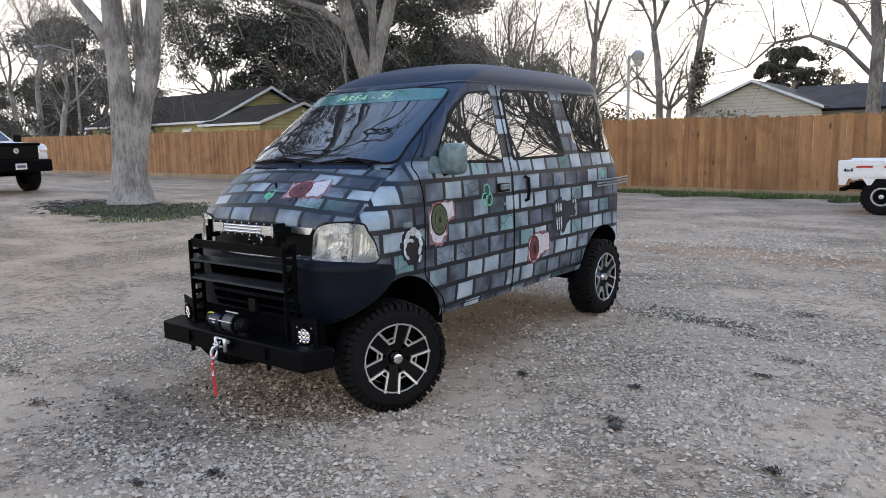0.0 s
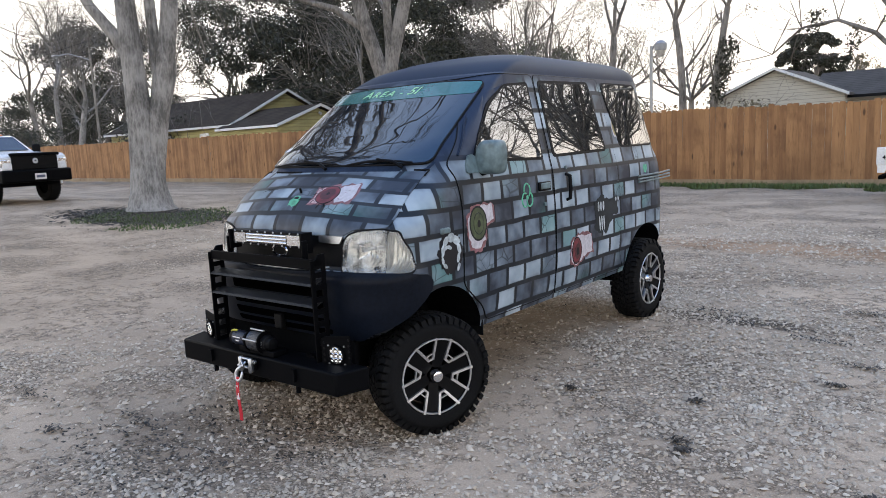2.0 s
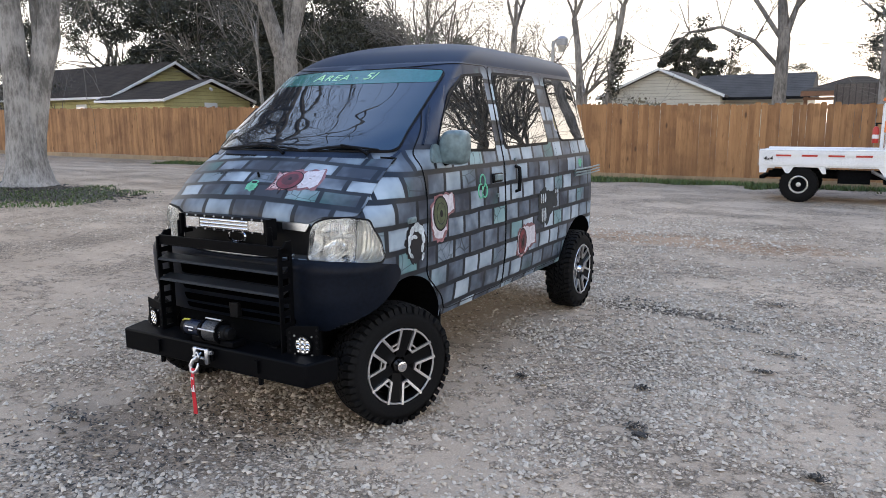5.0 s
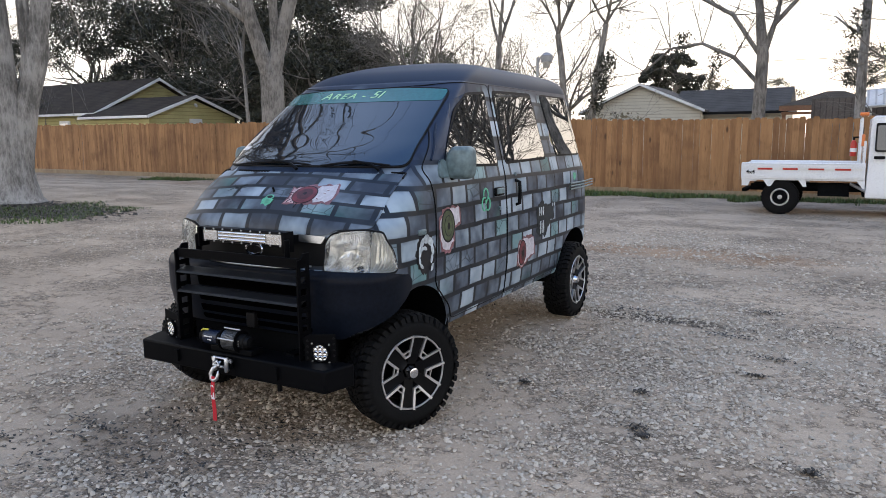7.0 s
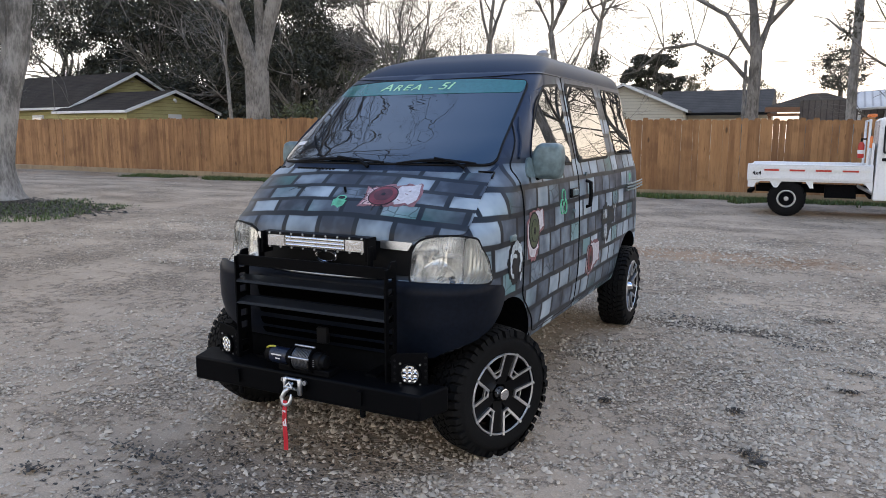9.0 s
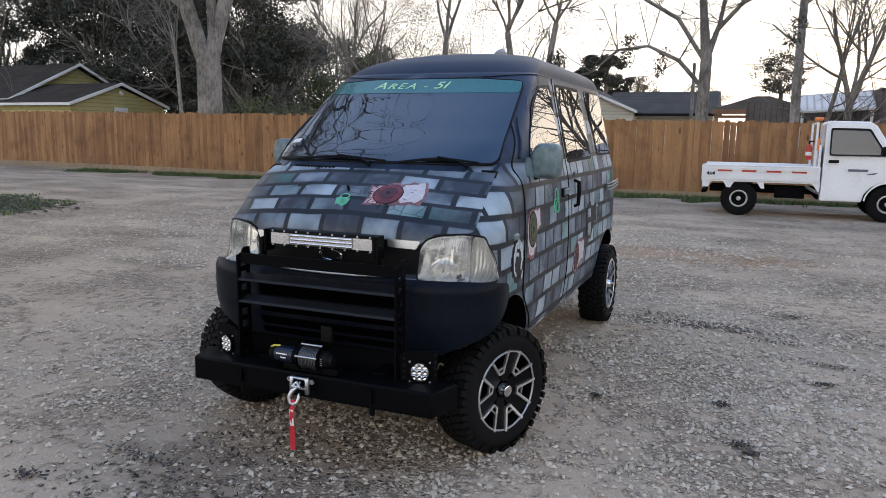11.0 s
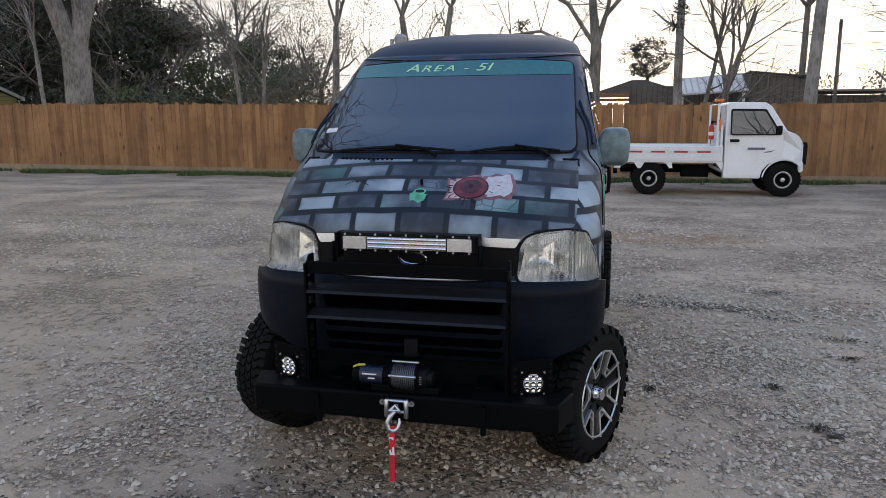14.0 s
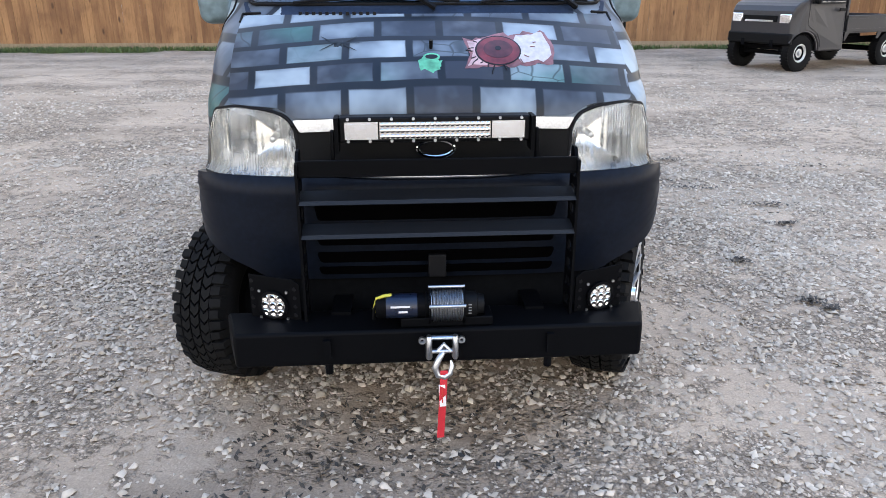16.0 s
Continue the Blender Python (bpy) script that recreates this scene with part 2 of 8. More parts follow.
def gravel(name):
    """Crushed limestone pressed into grey-brown dirt, with bare worn strips, damp marks and darker patches."""
    m, nt, b = nodes_of(name)
    n = N(nt)
    p = n.place()
    pw = n.split(p)
    flat = n.join(pw[0], pw[1])
    bent = nt.nodes.new("ShaderNodeVectorMath")
    bent.operation = "ADD"
    n.put(bent.inputs[0], flat)
    n.put(bent.inputs[1], n.scaled(n.noise(flat, 22.0, 2, out="Color"), (0.03, 0.03, 0.0)))
    fl = bent.outputs[0]
    big, small = n.voronoi(fl, 46.0), n.voronoi(fl, 90.0)
    cell, cell2 = n.split(big["Color"]), n.split(small["Color"])
    tone = n.ramp(cell[0], (0.0, (0.15, 0.138, 0.124)), (0.45, (0.315, 0.285, 0.252)), (0.8, (0.48, 0.44, 0.395)), (1.0, (0.72, 0.67, 0.615)))
    tone2 = n.ramp(cell2[0], (0.0, (0.14, 0.128, 0.114)), (0.55, (0.295, 0.265, 0.232)), (1.0, (0.54, 0.49, 0.445)))
    which = n.smooth(n.noise(fl, 7.0, 3), 0.42, 0.58)
    stones = n.mix(which, tone, tone2)
    dirt = n.mix(n.noise(fl, 70.0, 5, 0.75), (0.25, 0.216, 0.182), (0.43, 0.382, 0.332))
    cover = n.noise(flat, 0.9, 5, 0.65)
    loose = n.smooth(n.math("ADD", cover, n.math("MULTIPLY", n.math("SUBTRACT", n.noise(fl, 11.0, 4, 0.65), 0.5), 0.9)), 0.46, 0.60)
    # small shadows between the stones, put into the colour as dark gaps
    gap = n.mix(which, n.smooth(big["Distance"], 0.42, 0.62), n.smooth(small["Distance"], 0.42, 0.64))
    stones = n.mix(n.math("MULTIPLY", gap, 0.65), stones, (0.085, 0.072, 0.06))
    col = n.mix(n.math("ADD", n.math("MULTIPLY", loose, 0.82), 0.10), dirt, stones)
    wash = n.noise(n.scaled(flat, (0.5, 1.3, 1.0)), 0.8, 4, 0.6)
    col = n.mix(0.6, col, n.ramp(wash, (0.3, 0.30), (0.7, 0.70)), "OVERLAY")
    damp = n.smooth(n.noise(flat, 0.33, 4, 0.55), 0.56, 0.74)
    col = n.mix(n.math("MULTIPLY", damp, 0.25), col, (0.14, 0.118, 0.095))
    rust = n.math("MULTIPLY", n.smooth(n.noise(n.scaled(flat, (0.35, 1.0, 1.0)), 0.22, 3), 0.60, 0.74), 0.4)
    col = n.mix(rust, col, (0.27, 0.19, 0.13))
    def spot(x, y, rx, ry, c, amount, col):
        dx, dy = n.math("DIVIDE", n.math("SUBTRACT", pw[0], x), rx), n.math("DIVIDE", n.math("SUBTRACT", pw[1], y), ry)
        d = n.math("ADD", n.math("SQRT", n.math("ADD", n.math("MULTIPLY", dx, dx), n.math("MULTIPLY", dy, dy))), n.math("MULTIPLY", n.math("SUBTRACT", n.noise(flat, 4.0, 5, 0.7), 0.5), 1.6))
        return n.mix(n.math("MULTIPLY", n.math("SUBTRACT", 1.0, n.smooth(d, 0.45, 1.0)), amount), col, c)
    # darker patches under and just before the van's front
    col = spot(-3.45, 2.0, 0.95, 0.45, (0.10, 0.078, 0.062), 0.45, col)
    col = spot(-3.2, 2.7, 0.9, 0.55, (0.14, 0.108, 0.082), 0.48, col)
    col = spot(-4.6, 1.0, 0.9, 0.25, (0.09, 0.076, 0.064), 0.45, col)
    col = spot(-2.0, 5.5, 0.8, 0.22, (0.06, 0.052, 0.046), 0.75, col)
    col = spot(-2.6, 9.2, 2.2, 0.7, (0.25, 0.16, 0.10), 0.6, col)
    col = spot(3.6, 8.2, 0.9, 0.22, (0.07, 0.062, 0.056), 0.8, col)
    grit = n.noise(fl, 150.0, 2)
    col = n.mix(0.3, col, n.ramp(grit, (0.3, 0.25), (0.7, 0.78)), "OVERLAY")
    col = n.mix(1.0, col, (1.32, 1.15, 0.97), "MULTIPLY")
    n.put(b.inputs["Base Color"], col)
    n.put(b.inputs["Roughness"], n.math("SUBTRACT", 0.95, n.math("MULTIPLY", damp, 0.15)))
    height = n.math("ADD", n.math("MULTIPLY", n.math("SUBTRACT", 1.0, big["Distance"]), n.math("ADD", n.math("MULTIPLY", loose, 0.9), 0.1)), n.math("MULTIPLY", n.math("SUBTRACT", 1.0, small["Distance"]), n.math("ADD", n.math("MULTIPLY", loose, 0.36), 0.06)))
    b.inputs["Specular IOR Level"].default_value = 0.2
    n.put(b.inputs["Normal"], n.bump(height, 1.0, 0.018))
    return m


def stripes(name, dark, light, axis, pitch, rough=0.8, metal=0.0, lines=0.12):
    """Lapped siding, shingles or ribbed sheet: fine lines across one axis, with stains."""
    m, nt, b = nodes_of(name)
    n = N(nt)
    p = n.place()
    q = n.split(p)
    f = n.math("FRACT", n.math("DIVIDE", q[axis], pitch))
    line = n.smooth(n.math("ABSOLUTE", n.math("SUBTRACT", f, 0.5)), 0.5 - lines, 0.5)
    tone = n.math("ADD", n.math("MULTIPLY", n.noise(p, 1.1, 4), 0.6), n.math("MULTIPLY", n.noise(p, 14.0, 3), 0.4))
    col = n.mix(n.smooth(tone, 0.3, 0.7), dark, light)
    n.put(b.inputs["Base Color"], n.mix(n.math("MULTIPLY", line, 0.6), col, tuple(c * 0.35 for c in dark)))
    b.inputs["Roughness"].default_value, b.inputs["Metallic"].default_value, b.inputs["Specular IOR Level"].default_value = rough, metal, 0.1
    n.put(b.inputs["Normal"], n.bump(n.math("SUBTRACT", 1.0, line), 0.5, 0.02))
    return m


M_BRICK = brick_paint("brick_paint", 0.183, 0.122, 0.492)
M_HOOD = brick_paint("hood_brick_paint", 0.195, 0.106, 0.0, False, 0.0115, -0.08, 0.0)
M_NAVY = plain("navy_satin_paint", (0.016, 0.027, 0.052), 0.50, vary=0.2, scale=20, bump=0.05, dist=0.001, spec=0.14)
M_BLACK = plain("black_powder_coat", (0.0024, 0.0026, 0.0033), 0.5, vary=0.2, scale=60, bump=0.12, dist=0.001, spec=0.05)
# lighter copy of the black coat; the crossbars' sky sheen is in its colour
M_BAR_SHEEN = plain("sky_sheen_black_bar", (0.009, 0.0095, 0.011), 0.45, vary=0.3, scale=40, bump=0.12, dist=0.001, spec=0.28)
M_PLASTIC = plain("black_trim_plastic", (0.0038, 0.0040, 0.0046), 0.5, vary=0.25, scale=50, bump=0.15, dist=0.001, spec=0.12)
M_VALANCE = plain("charcoal_bumper_paint", (0.0045, 0.0068, 0.0125), 0.38, vary=0.3, scale=14, bump=0.06, dist=0.001, spec=0.11)
M_RUBBER = plain("tyre_rubber", (0.0062, 0.0062, 0.0065), 0.7, vary=0.4, scale=25, bump=0.25, dist=0.002, spec=0.10)
M_SLOT_SHADE = plain("slot_shade_black", (0.0012, 0.0012, 0.0014), 0.8, vary=0.2, spec=0.0)
M_SEAL = plain("window_rubber", (0.008, 0.008, 0.009), 0.5, vary=0.1, spec=0.12)
M_CHROME = plain("chrome", (0.78, 0.78, 0.80), 0.10, 1.0, vary=0.05, scale=30, bump=0.02)
M_STEEL = plain("zinc_steel", (0.52, 0.54, 0.57), 0.32, 1.0, vary=0.15, scale=30, bump=0.1)
M_MACHINED = plain("machined_aluminium", (0.66, 0.66, 0.67), 0.40, 1.0, vary=0.06, scale=60, bump=0.04)
M_RIMBLACK = plain("gloss_black_wheel", (0.0045, 0.0045, 0.005), 0.32, vary=0.1, spec=0.1)
# near-black for wells and undersides, and for added sheets that imitate shade
M_WELL = plain("near_black_underside", (0.005, 0.0053, 0.006), 0.85, vary=0.3, spec=0.02)
M_GLASS = tinted_glass("dark_film_glass", (0.006, 0.009, 0.011), 4.3)
M_WSHIELD = tinted_glass("windshield_glass", (0.004, 0.010, 0.018), 2.0)
M_BAND = plain("teal_sun_band", (0.012, 0.12, 0.115), 0.12, vary=0.12, coat=0.5, bump=0.0)
M_LETTER = plain("green_lettering", (0.36, 0.66, 0.36), 0.35, vary=0.05, bump=0.0)
M_MIRROR = plain("mirror_housing_paint", (0.115, 0.165, 0.175), 0.42, vary=0.35, scale=6, big=6)
M_RED = plain("red_webbing", (0.50, 0.018, 0.03), 0.7, vary=0.15, scale=80)
M_TAG = plain("white_tag", (0.72, 0.70, 0.70), 0.6, vary=0.06)
M_WINCHBLUE = plain("blue_label", (0.006, 0.011, 0.028), 0.3, vary=0.1)
M_YELLOW = plain("yellow_cable", (0.55, 0.50, 0.06), 0.45, vary=0.1)
M_ROPE = plain("wire_rope", (0.12, 0.125, 0.135), 0.4, 0.9, vary=0.3, scale=60, bump=0.4)
M_PINK = plain("airbrushed_pink_flesh", (0.52, 0.36, 0.37), 0.42, vary=0.3, scale=14, big=12)
M_PALE = plain("airbrushed_white", (0.50, 0.48, 0.51), 0.42, vary=0.18, scale=16, big=20)
M_DEEPRED = plain("airbrushed_deep_red", (0.065, 0.014, 0.018), 0.4, vary=0.4, scale=8, big=16)
M_IRISRED = plain("airbrushed_iris_red", (0.14, 0.022, 0.028), 0.4, vary=0.35, scale=8, big=16)
M_IRISOLIVE = plain("airbrushed_iris_olive", (0.060, 0.078, 0.036), 0.42, vary=0.35, scale=10, big=14)
M_IRISGOLD = plain("airbrushed_iris_gold", (0.24, 0.20, 0.075), 0.42, vary=0.3, scale=10, big=14)
M_BONE = plain("airbrushed_bone", (0.40, 0.45, 0.47), 0.42, vary=0.4, scale=16, big=14)
M_PUPIL = plain("airbrushed_black", (0.014, 0.014, 0.017), 0.42, vary=0.2, spec=0.3)
M_GREEN = plain("airbrushed_green", (0.10, 0.44, 0.27), 0.42, vary=0.3, big=12)
M_SHADE = plain("airbrushed_shadow", (0.020, 0.026, 0.030), 0.42, vary=0.3, big=8, spec=0.3)
M_RIMRED = plain("airbrushed_red_edge", (0.22, 0.095, 0.105), 0.42, vary=0.3, big=12)
M_WHITE = plain("white_truck_paint", (0.74, 0.75, 0.76), 0.28, vary=0.04, scale=10, coat=0.3, bump=0.02)
M_BLACKPAINT = plain("black_truck_paint", (0.020, 0.019, 0.022), 0.42, vary=0.2, bump=0.03)
M_SILVERWHEEL = plain("silver_steel_wheel", (0.62, 0.61, 0.58), 0.40, 0.3, vary=0.15)
M_REDPLASTIC = plain("red_plastic", (0.45, 0.03, 0.02), 0.35, vary=0.1)
M_ORANGE = plain("orange_lens", (0.75, 0.20, 0.05), 0.3, vary=0.1)
M_GREYBAR = plain("grey_sign_paint", (0.10, 0.11, 0.16), 0.4, vary=0.1)
M_GRAVEL = gravel("crushed_gravel")
M_CEDAR = wood_boards("cedar_boards", (0.19, 0.090, 0.039), (0.42, 0.222, 0.096), (0.115, 0.054, 0.024))
M_KICK = wood_boards("pale_treated_board", (0.24, 0.18, 0.115), (0.36, 0.27, 0.17), (0.16, 0.11, 0.07))
M_BARK = bark("pale_grey_bark", (0.13, 0.123, 0.113), (0.37, 0.35, 0.325))
M_BARKDARK = bark("brown_grey_bark", (0.10, 0.091, 0.081), (0.31, 0.285, 0.255))
M_TWIG = plain("twig_bark", (0.17, 0.155, 0.138), 0.9, vary=0.3, bump=0.0)
M_OAK = foliage("live_oak_leaves", (0.011, 0.0125, 0.008), (0.062, 0.064, 0.038))
M_OLIVE = foliage("olive_brush_leaves", (0.045, 0.056, 0.026), (0.15, 0.165, 0.08))
M_FINE = foliage("grey_olive_leaves", (0.055, 0.052, 0.035), (0.16, 0.15, 0.10))
M_DRY = foliage("dry_winter_leaves", (0.10, 0.085, 0.055), (0.24, 0.20, 0.12))
M_GRASS = foliage("grass_blades", (0.032, 0.056, 0.014), (0.115, 0.165, 0.042))
M_LITTER = foliage("dead_leaf_litter", (0.022, 0.018, 0.014), (0.075, 0.06, 0.045))
M_YSIDING = stripes("yellow_siding", (0.40, 0.355, 0.165), (0.50, 0.45, 0.22), 2, 0.2)
M_BSIDING = stripes("beige_siding", (0.56, 0.51, 0.41), (0.64, 0.59, 0.48), 2, 0.2)
M_SHINGLE = stripes("brown_grey_shingles", (0.032, 0.023, 0.016), (0.060, 0.045, 0.033), 2, 0.11)
M_SLATE = stripes("slate_grey_shingles", (0.060, 0.054, 0.050), (0.092, 0.084, 0.077), 2, 0.11)
M_TRIM = plain("white_trim_paint", (0.72, 0.72, 0.70), 0.5, vary=0.08)
M_RIBS = stripes("ribbed_white_sheet", (0.42, 0.43, 0.45), (0.56, 0.57, 0.58), 0, 0.23, 0.45, 0.2, 0.25)
M_BARN = stripes("brown_barn_boards", (0.12, 0.105, 0.095), (0.19, 0.165, 0.148), 0, 0.2)
M_FASCIA = plain("orange_brown_fascia", (0.26, 0.13, 0.07), 0.6, vary=0.2)
M_POST = plain("grey_steel_post", (0.36, 0.37, 0.38), 0.45, 0.6, vary=0.15)


def stone_material():
    m, nt, b = nodes_of("loose_stone")
    n = N(nt)
    geo = nt.nodes.new("ShaderNodeNewGeometry")
    n.put(b.inputs["Base Color"], n.mix(n.noise(n.place(), 60.0, 3), n.ramp(geo.outputs["Random Per Island"], (0.0, (0.26, 0.208, 0.154)), (0.5, (0.50, 0.412, 0.316)), (1.0, (0.82, 0.70, 0.56))), (0.49, 0.402, 0.306)))
    b.inputs["Roughness"].default_value = 0.9
    return m


M_STONE = stone_material()


def reflector(name, base, rough, ripple, pitch):
    """Silvered bowl with pressed flutes, a little dull with age."""
    m, nt, b = nodes_of(name)
    n = N(nt)
    v = n.coord()
    q = n.split(v)
    ribs = n.math("SINE", n.math("MULTIPLY", q[0], pitch))
    film = n.noise(v, 9.0, 4)
    n.put(b.inputs["Base Color"], n.mix(n.smooth(film, 0.35, 0.7), tuple(c * 0.7 for c in base), base))
    n.put(b.inputs["Roughness"], n.math("ADD", n.math("MULTIPLY", film, 0.2), rough))
    b.inputs["Metallic"].default_value = 0.95
    n.put(b.inputs["Normal"], n.bump(ribs, ripple, 0.003))
    return m


def clear_lens(name, tint, haze):
    """Aged clear plastic: see-through, with a dull film, moulded flutes and a gloss that grows at the edge."""
    m, nt, b = nodes_of(name)
    n = N(nt)
    v = n.coord()
    q = n.split(v)
    flutes = n.math("MULTIPLY", n.math("SINE", n.math("MULTIPLY", q[0], 700.0)), n.smooth(n.noise(n.scaled(v, (1.0, 1.0, 0.7)), 14.0, 1), 0.48, 0.55))
    film = n.noise(v, 13.0, 4, 0.6)
    b.inputs["Base Color"].default_value = (0.72, 0.72, 0.68, 1)
    b.inputs["Roughness"].default_value = 0.25
    clear, gloss, fres = nt.nodes.new("ShaderNodeBsdfTransparent"), nt.nodes.new("ShaderNodeBsdfGlossy"), nt.nodes.new("ShaderNodeFresnel")
    clear.inputs[0].default_value = (*tint, 1)
    gloss.inputs["Roughness"].default_value = 0.06
    fres.inputs["IOR"].default_value = 1.5
    nrm = n.bump(flutes, 0.5, 0.003)
    n.put(gloss.inputs["Normal"], nrm)
    inner, outer = nt.nodes.new("ShaderNodeMixShader"), nt.nodes.new("ShaderNodeMixShader")
    n.put(inner.inputs[0], n.math("ADD", n.math("MULTIPLY", n.smooth(n.math("ADD", film, n.math("MULTIPLY", flutes, 0.06)), 0.35, 0.75), haze), 0.06))
    nt.links.new(clear.outputs[0], inner.inputs[1])
    nt.links.new(b.outputs[0], inner.inputs[2])
    nt.links.new(fres.outputs[0], outer.inputs[0])
    nt.links.new(inner.outputs[0], outer.inputs[1])
    nt.links.new(gloss.outputs[0], outer.inputs[2])
    nt.links.new(outer.outputs[0], nt.nodes["Material Output"].inputs[0])
    return m


M_LAMP = clear_lens("headlamp_lens", (0.96, 0.96, 0.94), 0.42)
M_LED = plain("led_reflector", (0.88, 0.89, 0.90), 0.25, 0.9, vary=0.08, scale=60, bump=0.08, dist=0.001)
M_HAZE = reflector("turn_signal_reflector", (0.80, 0.79, 0.74), 0.25, 0.5, 500.0)
M_BOWL = reflector("lamp_bowl", (0.93, 0.93, 0.92), 0.12, 0.2, 260.0)

# ---- mesh helpers ----
class G:
    """Gathers vertices and faces of one mesh."""

    def __init__(self):
        self.v, self.f, self.uv = [], [], None

    def add(self, verts, faces):
        k = len(self.v)
        self.v += [tuple(p) for p in verts]
        self.f += [tuple(i + k for i in f) for f in faces]
        return self

    def box(self, c, s, m=None):
        x, y, z = (a / 2 for a in s)
        p = [Vector((i * x, j * y, k * z)) for i in (-1, 1) for j in (-1, 1) for k in (-1, 1)]
        p = [(m @ q if m else q) + Vector(c) for q in p]
        return self.add(p, [(0, 1, 3, 2), (4, 6, 7, 5), (0, 4, 5, 1), (2, 3, 7, 6), (0, 2, 6, 4), (1, 5, 7, 3)])

    def prism(self, poly, a, b, to=lambda u, v, w: (w, u, v)):
        """A polygon in two axes, pulled from a to b along the third."""
        n = len(poly)
        p = [to(u, v, a) for u, v in poly] + [to(u, v, b) for u, v in poly]
        f = [tuple(range(n - 1, -1, -1)), tuple(range(n, 2 * n))] + [(i, (i + 1) % n, n + (i + 1) % n, n + i) for i in range(n)]
        return self.add(p, f)

    def tube(self, pts, radii, n=8, caps=True, closed=False):
        pts = [Vector(p) for p in pts]
        if not hasattr(radii, "__len__"):
            radii = [radii] * len(pts)
        k, side, m = len(self.v), None, len(pts)
        for i, (p, r) in enumerate(zip(pts, radii)):
            a, b = pts[i - 1 if i or closed else 0], pts[(i + 1) % m if closed else min(i + 1, m - 1)]
            t = (b - a).normalized() if (b - a).length > 1e-9 else Vector((0, 0, 1))
            if side is None:
                side = t.orthogonal().normalized()
            side = (side - t * side.dot(t))
            side = side.normalized() if side.length > 1e-6 else t.orthogonal().normalized()
            up = t.cross(side)
            for j in range(n):
                an = 2 * math.pi * j / n
                q = p + (side * math.cos(an) + up * math.sin(an)) * r
                self.v.append((q.x, q.y, q.z))
        for i in range(m if closed else m - 1):
            i2 = (i + 1) % m
            for j in range(n):
                self.f.append((k + i * n + j, k + i * n + (j + 1) % n, k + i2 * n + (j + 1) % n, k + i2 * n + j))
        if caps and not closed:
            self.f.append(tuple(k + j for j in range(n - 1, -1, -1)))
            self.f.append(tuple(k + (m - 1) * n + j for j in range(n)))
        return self

    def cyl(self, a, b, r, n=16, r2=None):
        return self.tube([a, b], [r, r if r2 is None else r2], n)

    def lathe(self, prof, n=32, axis="x", c=(0, 0, 0), closed=False):
        """prof: (along the axis, radius)."""
        k = len(self.v)
        for a, r in prof:
            for j in range(n):
                an = 2 * math.pi * j / n
                p = (a, r * math.cos(an), r * math.sin(an))
                p = p if axis == "x" else (p[1], p[0], p[2]) if axis == "y" else (p[1], p[2], p[0])
                self.v.append((p[0] + c[0], p[1] + c[1], p[2] + c[2]))
        m = len(prof)
        for i in range(m if closed else m - 1):
            i2 = (i + 1) % m
            for j in range(n):
                self.f.append((k + i * n + j, k + i2 * n + j, k + i2 * n + (j + 1) % n, k + i * n + (j + 1) % n))
        return self

    def mesh(self, name, material, smooth=40):
        me = bpy.data.meshes.new(name)
        me.from_pydata(self.v, [], self.f)
        me.materials.append(material)
        if self.uv:
            lay = me.uv_layers.new(name="map")
            idx = np.empty(len(me.loops), dtype=np.int32)
            me.loops.foreach_get("vertex_index", idx)
            lay.data.foreach_set("uv", np.asarray(self.uv, dtype=np.float32)[idx].ravel())
        bm = bmesh.new()
        bm.from_mesh(me)
        bmesh.ops.recalc_face_normals(bm, faces=bm.faces)
        bm.to_mesh(me)
        bm.free()
        if smooth:
            me.shade_smooth()
            me.set_sharp_from_angle(angle=radians(smooth))
        return me


def part(name, g, material, parent, label="", smooth=40, bevel=0.0, m=None):
    ob = new(name, g.mesh(name, material, smooth) if isinstance(g, G) else g)
    ob.parent = parent
    if m is not None:
        ob.matrix_basis = m
    if bevel:
        mod = ob.modifiers.new("edge", "BEVEL")
        mod.width, mod.segments, mod.limit_method, mod.angle_limit = bevel, 2, "ANGLE", radians(40)
    return tagged(ob, label) if label else ob


def thing(name, label, category, group="", m=None, kind=""):
    ob = new(name)
    ob.empty_display_size = 0.2
    if m is not None:
        ob.matrix_basis = m
    return tagged(ob, label, category, group, kind)


def ground_z(x, y):
    """The lot is nearly level, with a low swell under the van's rear wheels."""
    z = 0.038 * math.exp(-((y - 5.3) / 1.6) ** 2 - ((x + 3.0) / 4.0) ** 2)
    z += 0.25 * math.exp(-((x + 25.0) / 5.5) ** 2 - ((y - 8.0) / 5.5) ** 2)
    z -= 0.06 * (1 / (1 + math.exp(-(y - 11.5) / 1.2))) * math.exp(-((x - 0.5) / 9) ** 2)
    return z


def ease(xs, ys):
    """Smooth curve through points, with no overshoot."""
    xs, ys = np.array(xs, float), np.array(ys, float)
    h, d = np.diff(xs), np.diff(ys) / np.diff(xs)
    s = np.zeros(len(xs))
    s[0], s[-1] = d[0], d[-1]
    for i in range(1, len(xs) - 1):
        if d[i - 1] * d[i] > 0:
            w1, w2 = 2 * h[i] + h[i - 1], h[i] + 2 * h[i - 1]
            s[i] = (w1 + w2) / (w1 / d[i - 1] + w2 / d[i])

    def at(x):
        i = int(min(max(np.searchsorted(xs, x) - 1, 0), len(h) - 1))
        t = min(max((x - xs[i]) / h[i], 0.0), 1.0)
        return ((1 + 2 * t) * (1 - t) ** 2 * ys[i] + t * (1 - t) ** 2 * h[i] * s[i] + t * t * (3 - 2 * t) * ys[i + 1] + t * t * (t - 1) * h[i] * s[i + 1])

    return at


